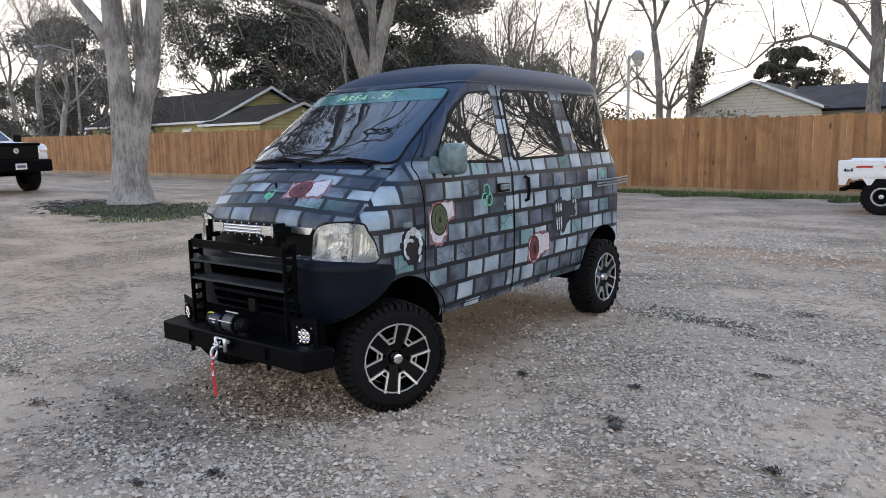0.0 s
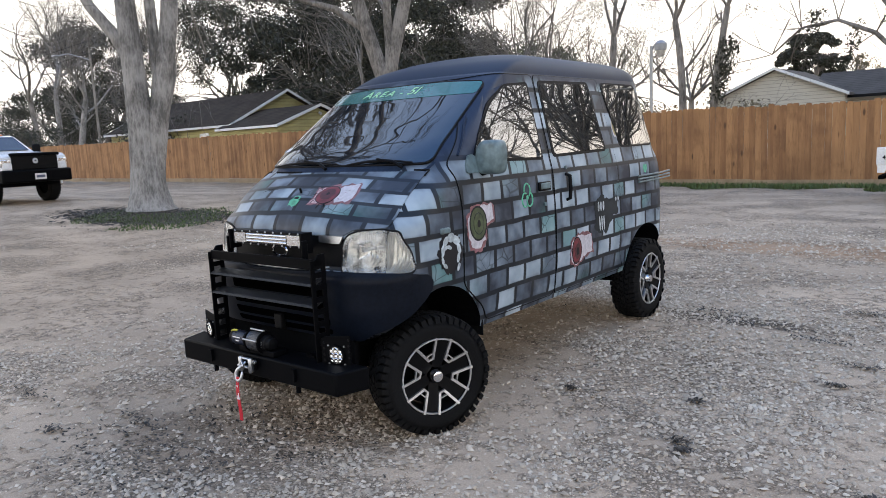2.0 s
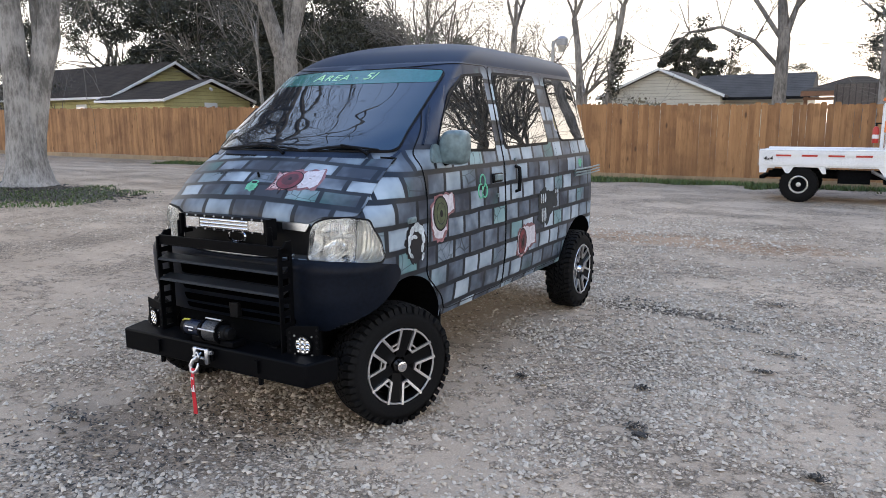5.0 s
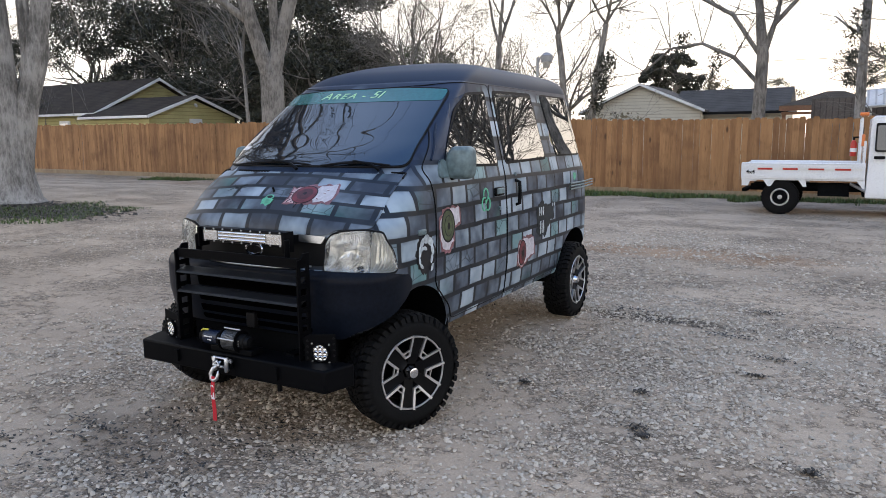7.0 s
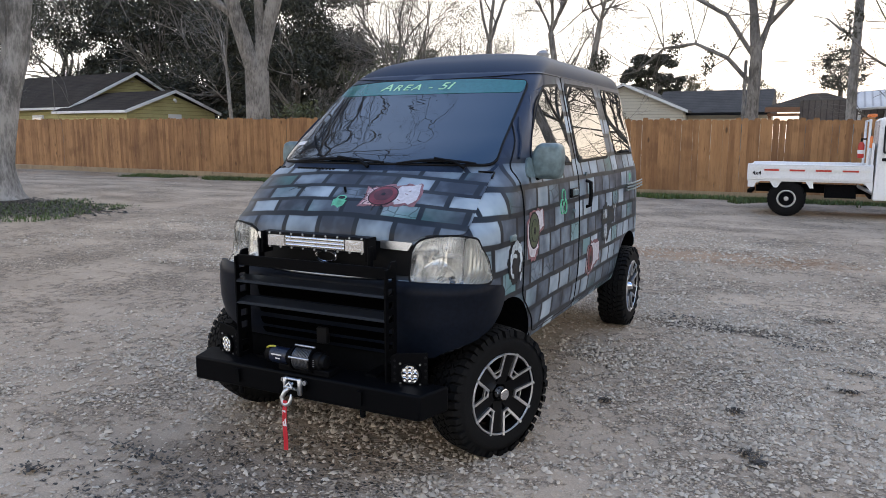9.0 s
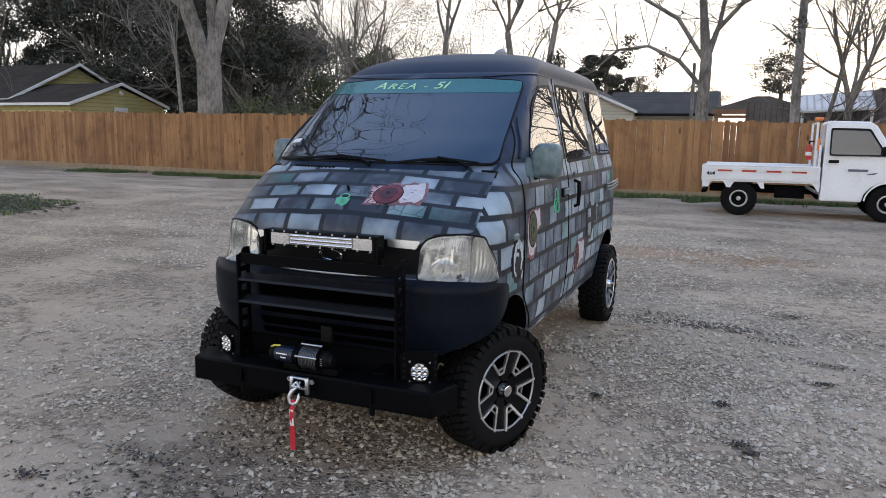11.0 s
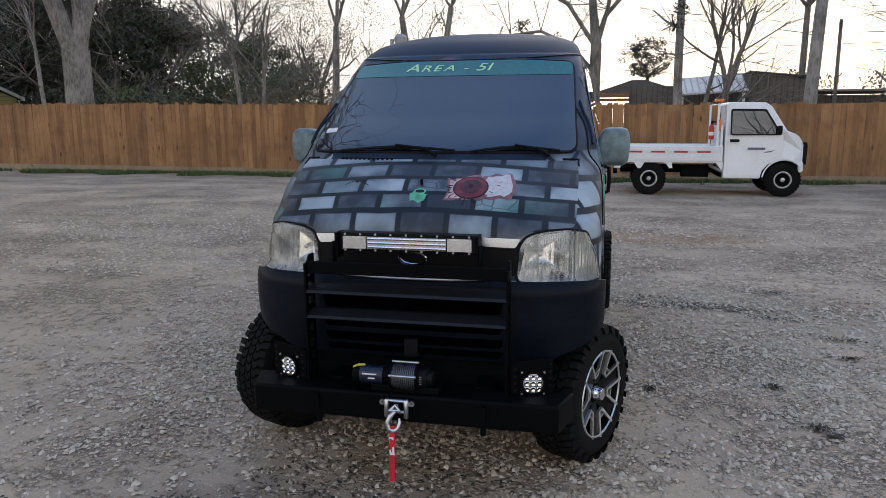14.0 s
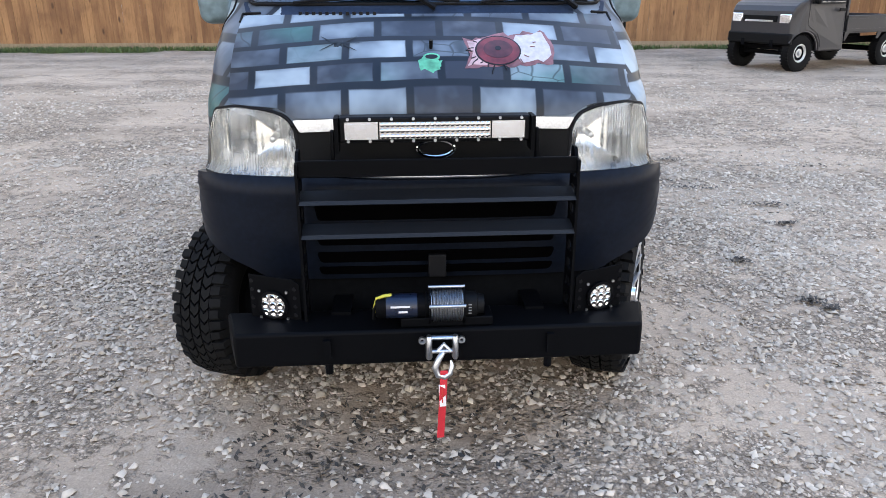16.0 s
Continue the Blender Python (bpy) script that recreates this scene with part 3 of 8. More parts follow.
# ---- the van: its skin as level outlines ----
ZS = [0.44, 0.52, 0.60, 0.68, 0.80, 0.86, 0.95, 1.03, 1.07, 1.12, 1.18, 1.25, 1.30, 1.34, 1.50, 1.70, 1.78, 1.81, 1.85, 1.89, 1.92, 1.95, 1.972, 1.986, 1.992]
half_w = ease(ZS, [.700, .720, .728, .736, .738, .738, .737, .735, .733, .731, .728, .718, .706, .698, .662, .617, .600, .593, .580, .553, .51, .43, .32, .18, .05])
nose_y = ease(ZS, [-.25, -.305, -.33, -.343, -.345, -.308, -.304, -.297, -.282, -.246, -.186, -.086, -.005, .040, .295, .605, .715, .752, .815, .90, 1.0, 1.12, 1.27, 1.42, 1.55])
tail_y = ease(ZS, [2.95, 2.98, 2.995, 3.0, 3.0, 3.0, 3.0, 3.0, 3.0, 2.998, 2.99, 2.965, 2.935, 2.925, 2.90, 2.875, 2.865, 2.86, 2.85, 2.825, 2.76, 2.62, 2.38, 2.1, 1.8])
REXP = 3.2
nose_exp = ease([0.44, 0.82, 0.86, 1.04, 1.10, 1.25, 1.6, 2.0], [4.2, 4.2, 3.6, 3.1, 2.5, 2.45, 2.5, 2.5])
nose_deep = ease([0.44, 1.30, 1.46, 1.745, 1.85, 2.0], [0.36, 0.36, 0.23, 0.12, 0.20, 0.36])
_levels = {}


def level(z):
    """At height z: half width, where the straight side starts and ends, and tables of the front and rear corners by arc length."""
    key = round(z, 4)
    if key not in _levels:
        w, a, b = half_w(z), nose_y(z), tail_y(z)
        d, r = min(nose_deep(z), 0.45 * (b - a)), min(0.26, 0.45 * (b - a))
        th = np.linspace(0, math.pi / 2, 49)
        ne = nose_exp(z)
        fx, fy = w * np.sin(th) ** (2 / ne), a + d * (1 - np.cos(th) ** (2 / ne))
        rx, ry = w * np.cos(th) ** (2 / REXP), b - r * (1 - np.sin(th) ** (2 / REXP))
        fs = np.concatenate([[0], np.cumsum(np.hypot(np.diff(fx), np.diff(fy)))])
        rs = np.concatenate([[0], np.cumsum(np.hypot(np.diff(rx), np.diff(ry)))])
        _levels[key] = (w, a + d, b - r, fx, fy, fs, rx, ry, rs)
    return _levels[key]


def skin(s, z):
    """The point of the skin at height z, s metres along the outline from the front's middle; s < 0 is the far side."""
    w, y0, y1, fx, fy, fs, rx, ry, rs = level(z)
    a, sign = abs(s), 1 if s >= 0 else -1
    if a <= fs[-1]:
        return Vector((sign * np.interp(a, fs, fx), np.interp(a, fs, fy), z))
    a -= fs[-1]
    if a <= y1 - y0:
        return Vector((sign * w, y0 + a, z))
    a = min(a - (y1 - y0), rs[-1])
    return Vector((sign * np.interp(a, rs, rx), np.interp(a, rs, ry), z))


def s_of_y(y, z, sign=1):
    w, y0, y1, fx, fy, fs, rx, ry, rs = level(z)
    if y <= y0:
        return sign * float(np.interp(y, fy, fs))
    if y <= y1:
        return sign * (fs[-1] + y - y0)
    return sign * (fs[-1] + y1 - y0 + float(np.interp(y, ry, rs)))


def s_of_x(x, z):
    w, y0, y1, fx, fy, fs, *_ = level(z)
    return math.copysign(float(np.interp(abs(x), fx, fs)), x)


def map_uv(s, z):
    """Metres along the flank, equal to the distance behind the front axle on the straight side."""
    w, y0, y1, fx, fy, fs, *_ = level(z)
    return (abs(s) - fs[-1] + y0 + (20.3 if s < 0 else 0), z)


def lifted(s, z, off):
    p = skin(s, z)
    e = 0.004
    ds = skin(s + e, z) - skin(s - e, z)
    dz = skin(s, z + e) - skin(s, z - e)
    nrm = ds.cross(dz)
    if nrm.length < 1e-12:
        return p
    nrm.normalize()
    if nrm.dot(Vector((p.x, (p.y - 1.3) * 0.4, 0.3 if z > 1.8 else 0.0))) < 0:
        nrm = -nrm
    return p + nrm * off


def resample(poly, step):
    out = []
    for i, p in enumerate(poly):
        q = poly[(i + 1) % len(poly)]
        k = max(1, int(math.ceil(math.dist(p, q) / step)))
        out += [(p[0] + (q[0] - p[0]) * j / k, p[1] + (q[1] - p[1]) * j / k) for j in range(k)]
    return out


def rounded(poly, r, k=4):
    """Rounds the corners of a polygon."""
    out, n = [], len(poly)
    for i in range(n):
        a, b, c = Vector(poly[i - 1]), Vector(poly[i]), Vector(poly[(i + 1) % n])
        ra = min(r, (a - b).length * 0.45, (c - b).length * 0.45)
        p, q = b + (a - b).normalized() * ra, b + (c - b).normalized() * ra
        for j in range(k + 1):
            t = j / k
            out.append(tuple(p * (1 - t) ** 2 + b * 2 * t * (1 - t) + q * t * t))
    return out


def panel(poly, how, off, thick=0.006, step=0.035, rings=6, uv=None, sign=1):
    """A sheet that follows the skin inside an outline. how: 'side' for (y, z), 'front' for (x, z), 'arc' for (s, z)."""
    conv = {"side": lambda a, z: s_of_y(a, z, sign), "front": s_of_x, "arc": lambda a, z: a * sign}[how]
    pts = resample(poly, step)
    cx, cz = sum(p[0] for p in pts) / len(pts), sum(p[1] for p in pts) / len(pts)
    g, n = G(), len(pts)
    g.uv = []

    def vert(a, z, o):
        s = conv(a, z)
        g.v.append(tuple(lifted(s, z, (off(s) if callable(off) else off) - o)))
        g.uv.append(uv(a, z, s) if uv else map_uv(s, z))

    for a, z in pts:
        vert(a, z, thick)
    for k in range(rings):
        t = 1 - k / rings
        for a, z in pts:
            vert(cx + (a - cx) * t, cz + (z - cz) * t, 0.0)
    vert(cx, cz, 0.0)
    for k in range(rings):
        for i in range(n):
            j = (i + 1) % n
            g.f.append((k * n + i, k * n + j, (k + 1) * n + j, (k + 1) * n + i))
    for i in range(n):
        g.f.append((rings * n + i, rings * n + (i + 1) % n, (rings + 1) * n))
    return g


def ribbon(poly, how, off, width, sign=1, closed=True, step=0.03, thick=0.004):
    """A thin strip along a line on the skin."""
    conv = {"side": lambda a, z: s_of_y(a, z, sign), "front": s_of_x, "arc": lambda a, z: a * sign}[how]
    pts = resample(poly, step)
    if not closed:
        cut = resample(poly[-1:] + poly[:1], step)
        pts = pts[: len(pts) - len(cut) + 1]
    q = [lifted(conv(a, z), z, off) for a, z in pts]
    g = G()
    return g.tube(q, width / 2, 6, True, closed)


VAN = thing("van", "lifted kei van with airbrushed grey stone-block paint on gravel", "van", m=pose(-3.306, 2.770, 0, 0, 0, 1.5))


def shell(z0, z1, levels, uv_on=True):
    """The skin between two heights as a closed solid."""
    g = G()
    g.uv = []
    rows = list(np.linspace(0, 1, levels))
    t_f = [i / 44 for i in range(45)]
    t_s = [i / 26 for i in range(1, 26)]
    t_r = [i / 10 for i in range(11)]
    for k in rows:
        z = z0 + (z1 - z0) * k
        w, y0, y1, fx, fy, fs, rx, ry, rs = level(z)
        half = [t * fs[-1] for t in t_f] + [fs[-1] + t * (y1 - y0) for t in t_s] + [fs[-1] + y1 - y0 + t * rs[-1] for t in t_r]
        ring = half + [-s for s in reversed(half[1:-1])]
        for s in ring:
            g.v.append(tuple(skin(s, z)))
            g.uv.append(map_uv(s, z))
    n = len(ring)
    for i in range(levels - 1):
        for j in range(n):
            g.f.append((i * n + j, i * n + (j + 1) % n, (i + 1) * n + (j + 1) % n, (i + 1) * n + j))
    g.f.append(tuple(range(n - 1, -1, -1)))
    g.f.append(tuple((levels - 1) * n + j for j in range(n)))
    return g


def carve(ob, cutters):
    """Cuts closed meshes out of ob for good; faces of the cut take the well material."""
    made = []
    for me in cutters:
        c = new("cutter", me)
        c.matrix_basis = ob.matrix_basis
        c.parent = ob.parent
        mod = ob.modifiers.new("cut", "BOOLEAN")
        mod.object, mod.operation, mod.solver = c, "DIFFERENCE", "EXACT"
        made.append(c)
    bpy.context.view_layer.update()
    deps = bpy.context.evaluated_depsgraph_get()
    me = bpy.data.meshes.new_from_object(ob.evaluated_get(deps), preserve_all_data_layers=True, depsgraph=deps)
    ob.modifiers.clear()
    ob.data = me
    for c in made:
        bpy.data.objects.remove(c)
    return me


ARCHES = ((0.055, 0.365, 0.362), (2.545, 0.40, 0.352))
van_body = part("body", shell(0.44, 1.815, 111), M_BRICK, VAN, "grey stone-block airbrush over satin navy paint", smooth=50)
_cuts = []
for _y, _z, _r in ARCHES:
    for _sg in (1, -1):
        _g = G()
        _g.lathe([(_sg * 0.36, 0.0), (_sg * 0.36, _r), (_sg * 0.95, _r), (_sg * 0.95, 0.0)], 48, "x", (0, _y, _z))
        _cuts.append(_g.mesh("cutter", M_WELL, 0))
_me = carve(van_body, _cuts)
_me.materials.clear()
_me.materials.append(M_BRICK)
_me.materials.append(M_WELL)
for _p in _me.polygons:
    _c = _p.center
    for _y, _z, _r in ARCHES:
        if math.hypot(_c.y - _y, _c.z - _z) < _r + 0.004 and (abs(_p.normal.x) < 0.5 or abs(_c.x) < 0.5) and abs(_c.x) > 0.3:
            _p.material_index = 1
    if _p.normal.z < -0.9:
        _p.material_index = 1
part("roof", shell(1.812, 1.992, 26), M_NAVY, VAN, "satin navy domed roof", smooth=60)

# doors, glass and seams on both flanks
FRONT_DOOR = rounded([(0.235, 0.70), (0.255, 1.10), (0.215, 1.315), (0.40, 1.50), (0.66, 1.765), (0.80, 1.80), (1.17, 1.805), (1.17, 0.47), (0.45, 0.47), (0.405, 0.56)], 0.04)
SLIDE_DOOR = rounded([(1.185, 0.47), (1.185, 1.805), (2.02, 1.805), (2.06, 1.30), (2.10, 0.90), (2.07, 0.62), (2.16, 0.47)], 0.03)
W_FRONT = rounded([(0.40, 1.335), (1.085, 1.315), (1.085, 1.745), (0.83, 1.725), (0.66, 1.62), (0.50, 1.47)], 0.03)
W_SLIDE = rounded([(1.235, 1.325), (1.925, 1.335), (1.855, 1.765), (1.235, 1.755)], 0.035)
W_QUART = rounded([(2.19, 1.345), (2.73, 1.345), (2.62, 1.775), (2.07, 1.775)], 0.05)


def grown(poly, d):
    cx, cz = sum(p[0] for p in poly) / len(poly), sum(p[1] for p in poly) / len(poly)
    return [(a + math.copysign(d, a - cx) * min(1, abs(a - cx) / 0.12), z + math.copysign(d, z - cz) * min(1, abs(z - cz) / 0.08)) for a, z in poly]


for _sg in (1, -1):
    _d = part("front_door", panel(FRONT_DOOR, "side", 0.004, 0.008, rings=9, sign=_sg), M_BRICK, VAN, smooth=60)
    part("door_gap", ribbon(FRONT_DOOR, "side", 0.001, 0.009, _sg), M_SEAL, _d)
    part("window_seal", panel(grown(W_FRONT, 0.016), "side", 0.007, 0.008, sign=_sg), M_SEAL, _d, smooth=60)
    part("window_glass", panel(W_FRONT, "side", 0.010, 0.006, rings=8, sign=_sg), M_GLASS, _d, "dark mirror-tinted glass", smooth=38)
    _d = part("sliding_door", panel(SLIDE_DOOR, "side", 0.004, 0.008, rings=9, sign=_sg), M_BRICK, VAN, smooth=60)
    part("door_gap", ribbon(SLIDE_DOOR, "side", 0.001, 0.007, _sg), M_SEAL, _d)
    part("window_seal", panel(grown(W_SLIDE, 0.018), "side", 0.007, 0.008, sign=_sg), M_SEAL, _d, smooth=60)
    part("window_glass", panel(W_SLIDE, "side", 0.010, 0.006, rings=8, sign=_sg), M_GLASS, _d, "dark mirror-tinted glass", smooth=38)
    part("quarter_window_seal", panel(grown(W_QUART, 0.012), "side", 0.003, 0.008, sign=_sg), M_SEAL, VAN, smooth=60)
    part("quarter_window", panel(W_QUART, "side", 0.006, 0.006, rings=8, sign=_sg), M_GLASS, VAN, "dark mirror-tinted glass", smooth=38)
    # drip rail over the doors
    part("drip_rail", ribbon([(0.30, 1.36), (0.42, 1.50), (0.60, 1.665), (0.78, 1.80), (0.88, 1.845), (1.0, 1.862), (1.25, 1.855), (2.0, 1.85), (2.83, 1.842)], "side", 0.004, 0.014, _sg, closed=False), M_NAVY, VAN)
    part("door_rail", ribbon([(2.12, 1.085), (2.95, 1.085)], "side", 0.004, 0.016, _sg, closed=False), M_SEAL, VAN)
    part("rail_cover", ribbon([(2.05, 1.105), (2.97, 1.115)], "side", 0.010, 0.022, _sg, closed=False), M_MIRROR, VAN)
    part("rail_cover", ribbon([(2.15, 1.06), (2.975, 1.068)], "side", 0.010, 0.016, _sg, closed=False), M_MIRROR, VAN)
    # handles
    _p = skin(s_of_y(1.33, 1.12, _sg), 1.12)
    part("slide_handle", G().tube([(_p.x + _sg * o, _p.y, z) for o, z in ((0.0, 1.20), (0.03, 1.19), (0.034, 1.12), (0.03, 1.05), (0.0, 1.04))], 0.012, 8), M_PLASTIC, VAN, "black pull handle")
    _p = skin(s_of_y(1.06, 1.145, _sg), 1.145)
    part("door_handle", G().box((_p.x + _sg * 0.008, _p.y, 1.145), (0.02, 0.13, 0.055)), M_PLASTIC, VAN, bevel=0.008)
    part("handle_flap", G().box((_p.x + _sg * 0.014, _p.y, 1.148), (0.018, 0.105, 0.036)), M_MIRROR, VAN, bevel=0.006)
    for _yy, _zz in ((1.34, 1.24), (1.06, 1.04)):
        _p = skin(s_of_y(_yy, _zz, _sg), _zz)
        part("lock", G().cyl((_p.x, _p.y, _p.z), (_p.x + _sg * 0.012, _p.y, _p.z), 0.012, 12), M_MIRROR, VAN)
    # marker lamp on the fender
    _p = skin(s_of_y(0.10, 1.0, _sg), 1.0)
    part("marker_lamp", G().box((_p.x, _p.y, _p.z), (0.02, 0.075, 0.03)), M_MIRROR, VAN, bevel=0.008)
    # gap between bonnet and fender
    part("hood_gap", ribbon([(_sg * 0.56, 1.298), (_sg * 0.624, 1.294), (_sg * 0.635, 1.22), (_sg * 0.637, 1.14), (_sg * 0.630, 1.04)], "front", 0.0065, 0.009, 1, closed=False), M_SEAL, VAN)

# bonnet
HOOD = rounded([(-0.632, 1.045), (-0.475, 1.04), (-0.42, 1.012), (0.42, 1.012), (0.475, 1.04), (0.632, 1.045), (0.634, 1.14), (0.632, 1.22), (0.622, 1.290), (0.30, 1.297), (-0.30, 1.297), (-0.622, 1.290), (-0.632, 1.22), (-0.634, 1.14)], 0.02)


def hood_map(x, z, s):
    """Courses of blocks across the bonnet, drooping towards its sides."""
    return x - 0.124 + 0.195 * 160, 0.106 * float(np.interp(z + 0.10 * x * x, (0.985, 1.110, 1.172, 1.228, 1.282, 1.345), (0, 1, 2, 3, 4, 5)))


part("hood", panel(HOOD, "front", 0.006, 0.010, 0.022, 30, hood_map), M_HOOD, VAN, "grey stone-block airbrush bonnet", smooth=60)
# cowl and windshield
part("cowl", panel(rounded([(-0.61, 1.286), (0.61, 1.286), (0.63, 1.335), (-0.63, 1.335)], 0.01), "front", 0.003, 0.006, 0.03, 4), M_NAVY, VAN, smooth=60)
WS = rounded([(-0.612, 1.332), (0.612, 1.332), (0.562, 1.752), (0.30, 1.768), (-0.30, 1.768), (-0.562, 1.752)], 0.04)
_ws = part("windshield", panel(WS, "front", 0.009, 0.010, 0.022, 30), M_WSHIELD, VAN, "blue-black tinted windshield with teal band", smooth=38)
part("windshield_seal", ribbon(grown(WS, 0.004), "front", 0.004, 0.012), M_SEAL, _ws, smooth=60)
BAND = rounded([(-0.567, 1.684), (0.567, 1.684), (0.559, 1.750), (0.30, 1.765), (-0.30, 1.765), (-0.559, 1.750)], 0.02)
part("sun_band", panel(BAND, "front", 0.0108, 0.002, 0.02, 12), M_BAND, _ws, "teal tint strip", smooth=38)


def words(text, size, x0, z0, slant, caps, parent):
    """Letters from the built-in font, each a part laid on the windshield."""
    x = x0
    for i, ch in enumerate(text):
        k = size * (1.0 if i in caps else 0.82)
        if ch == " ":
            x += size * 0.32
            continue
        cu = bpy.data.curves.new("letter", "FONT")
        cu.body, cu.size, cu.offset = ch, k, 0.0008
        ob = bpy.data.objects.new("letter", cu)
        me = bpy.data.meshes.new_from_object(ob)
        vs = [v.co for v in me.vertices]
        lo, hi = min(v.x for v in vs), max(v.x for v in vs)
        g = G()
        g.add([lifted(s_of_x(x + (v.x - lo) * 1.12 + slant * v.y, z0 + v.y * 0.62), z0 + v.y * 0.62, 0.0122) for v in vs], [tuple(p.vertices) for p in me.polygons])
        part("letter", g, M_LETTER, parent, "pale green slanted painted letter " + ch if ch != "-" else "", smooth=0)
        x += (hi - lo) * 1.12 + size * 0.15
        bpy.data.objects.remove(ob)
        bpy.data.meshes.remove(me)


words("AREA - 51", 0.094, -0.285, 1.708, 0.25, (0, 7, 8), _ws)
for _x0, _x1, _px in ((-0.44, 0.10, 0.02), (0.17, 0.54, 0.50)):
    _bl = [(_x0 + (_x1 - _x0) * t, 1.322 + 0.014 * math.sin(math.pi * t) + 0.004 * t) for t in (0, 0.15, 0.35, 0.5, 0.65, 0.85, 1.0)]
    _p = [lifted(s_of_x(a, z), z, 0.020) for a, z in _bl]
    _wp = part("wiper", G().tube([lifted(s_of_x(_px, 1.308), 1.308, 0.014), lifted(s_of_x(_px - 0.05, 1.325), 1.325, 0.032), _p[3] + Vector((0, -0.010, 0.010))], [0.010, 0.008, 0.006], 6), M_PLASTIC, VAN)
    part("blade", G().tube(_p, [0.005, 0.006, 0.008, 0.009, 0.008, 0.006, 0.005], 6), M_SEAL, _wp)
_g = G()
for _i in range(12):
    _x = -0.42 + _i * 0.022
    _p = lifted(s_of_x(_x, 1.297), 1.297, 0.006)
    _g.box(_p, (0.011, 0.012, 0.012))
part("cowl_vent", _g, M_SEAL, VAN)

# bumper cover, lamps and grille
COVER = [(0.0, 0.826), (s_of_x(0.60, 0.826), 0.826), (s_of_y(-0.16, 0.824), 0.824), (s_of_y(-0.06, 0.814), 0.814), (s_of_y(-0.02, 0.775), 0.775), (s_of_y(-0.035, 0.735), 0.735),
         (s_of_y(-0.085, 0.70), 0.70), (s_of_y(-0.175, 0.65), 0.65), (s_of_y(-0.235, 0.60), 0.60), (s_of_y(-0.28, 0.555), 0.555), (s_of_x(0.53, 0.525), 0.525)]
COVER = rounded([(-a, z) for a, z in reversed(COVER[1:])] + COVER, 0.03)
_cv = part("bumper_cover", panel(COVER, "arc", lambda s: 0.034 - 0.028 * min(1.0, max(0.0, (abs(s) - 0.78) / 0.22)), 0.04, 0.025, 16), M_VALANCE, VAN, "satin charcoal moulded bumper", smooth=60)
# black sheets on the cover, painted as the shade inside the intake openings
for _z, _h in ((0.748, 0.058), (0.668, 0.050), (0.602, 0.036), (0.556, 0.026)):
    part("intake_slot", panel(rounded([(-0.36, _z - _h / 2), (0.36, _z - _h / 2), (0.37, _z + _h / 2), (-0.37, _z + _h / 2)], 0.012), "front", 0.0368, 0.004, 0.03, 3), M_SLOT_SHADE, _cv)
part("lower_duct", panel(rounded([(-0.40, 0.45), (0.40, 0.45), (0.42, 0.56), (-0.42, 0.56)], 0.02), "front", 0.012, 0.012, 0.03, 4), M_PLASTIC, VAN)
part("plate_recess", G().box((0.0, -0.372, 0.565), (0.055, 0.03, 0.075)), M_SEAL, VAN, bevel=0.004)
LAMP = [(s_of_x(0.415, 0.838), 0.838), (s_of_x(0.60, 0.834), 0.834), (s_of_y(-0.14, 0.834), 0.834), (s_of_y(-0.130, 0.88), 0.88), (s_of_y(-0.137, 0.935), 0.935), (s_of_y(-0.163, 0.988), 0.988),
        (s_of_x(0.674, 1.024), 1.024), (s_of_x(0.60, 1.037), 1.037), (s_of_x(0.50, 1.030), 1.030), (s_of_x(0.448, 1.012), 1.012), (s_of_x(0.424, 0.975), 0.975)]
_div = s_of_x(0.634, 0.94)
BOWL = [(a, z) for a, z in LAMP if a < _div] + [(_div - 0.004, 1.034)]
BOWL = BOWL[:2] + [(_div - 0.004, 0.836)] + BOWL[-1:] + BOWL[2:-1]
MARK = [(_div + 0.004, 0.837)] + [(a, z) for a, z in LAMP if a > _div] + [(_div + 0.004, 1.032)]
IN = Vector((-0.42, 0.91, 0.0))


def dish(outline, sg, rings, ribbed=0.0):
    """A hollow reflector: an outline on the skin drawn inwards ring by ring to its deepest point. rings: (size, depth)."""
    g, pts = G(), resample(rounded(outline, 0.02), 0.012)
    n = len(pts)
    ca, cz = sum(p[0] for p in pts) / n, sum(p[1] for p in pts) / n
    way = Vector((IN.x * sg, IN.y, 0))
    for k, deep in rings:
        for a, z in pts:
            q = skin(sg * (ca + (a - ca) * k), cz + (z - cz) * k)
            g.v.append(tuple(q + way * deep))
    for k in range(len(rings) - 1):
        g.f += [(k * n + i, k * n + (i + 1) % n, (k + 1) * n + (i + 1) % n, (k + 1) * n + i) for i in range(n)]
    g.f.append(tuple((len(rings) - 1) * n + i for i in range(n)))
    return g


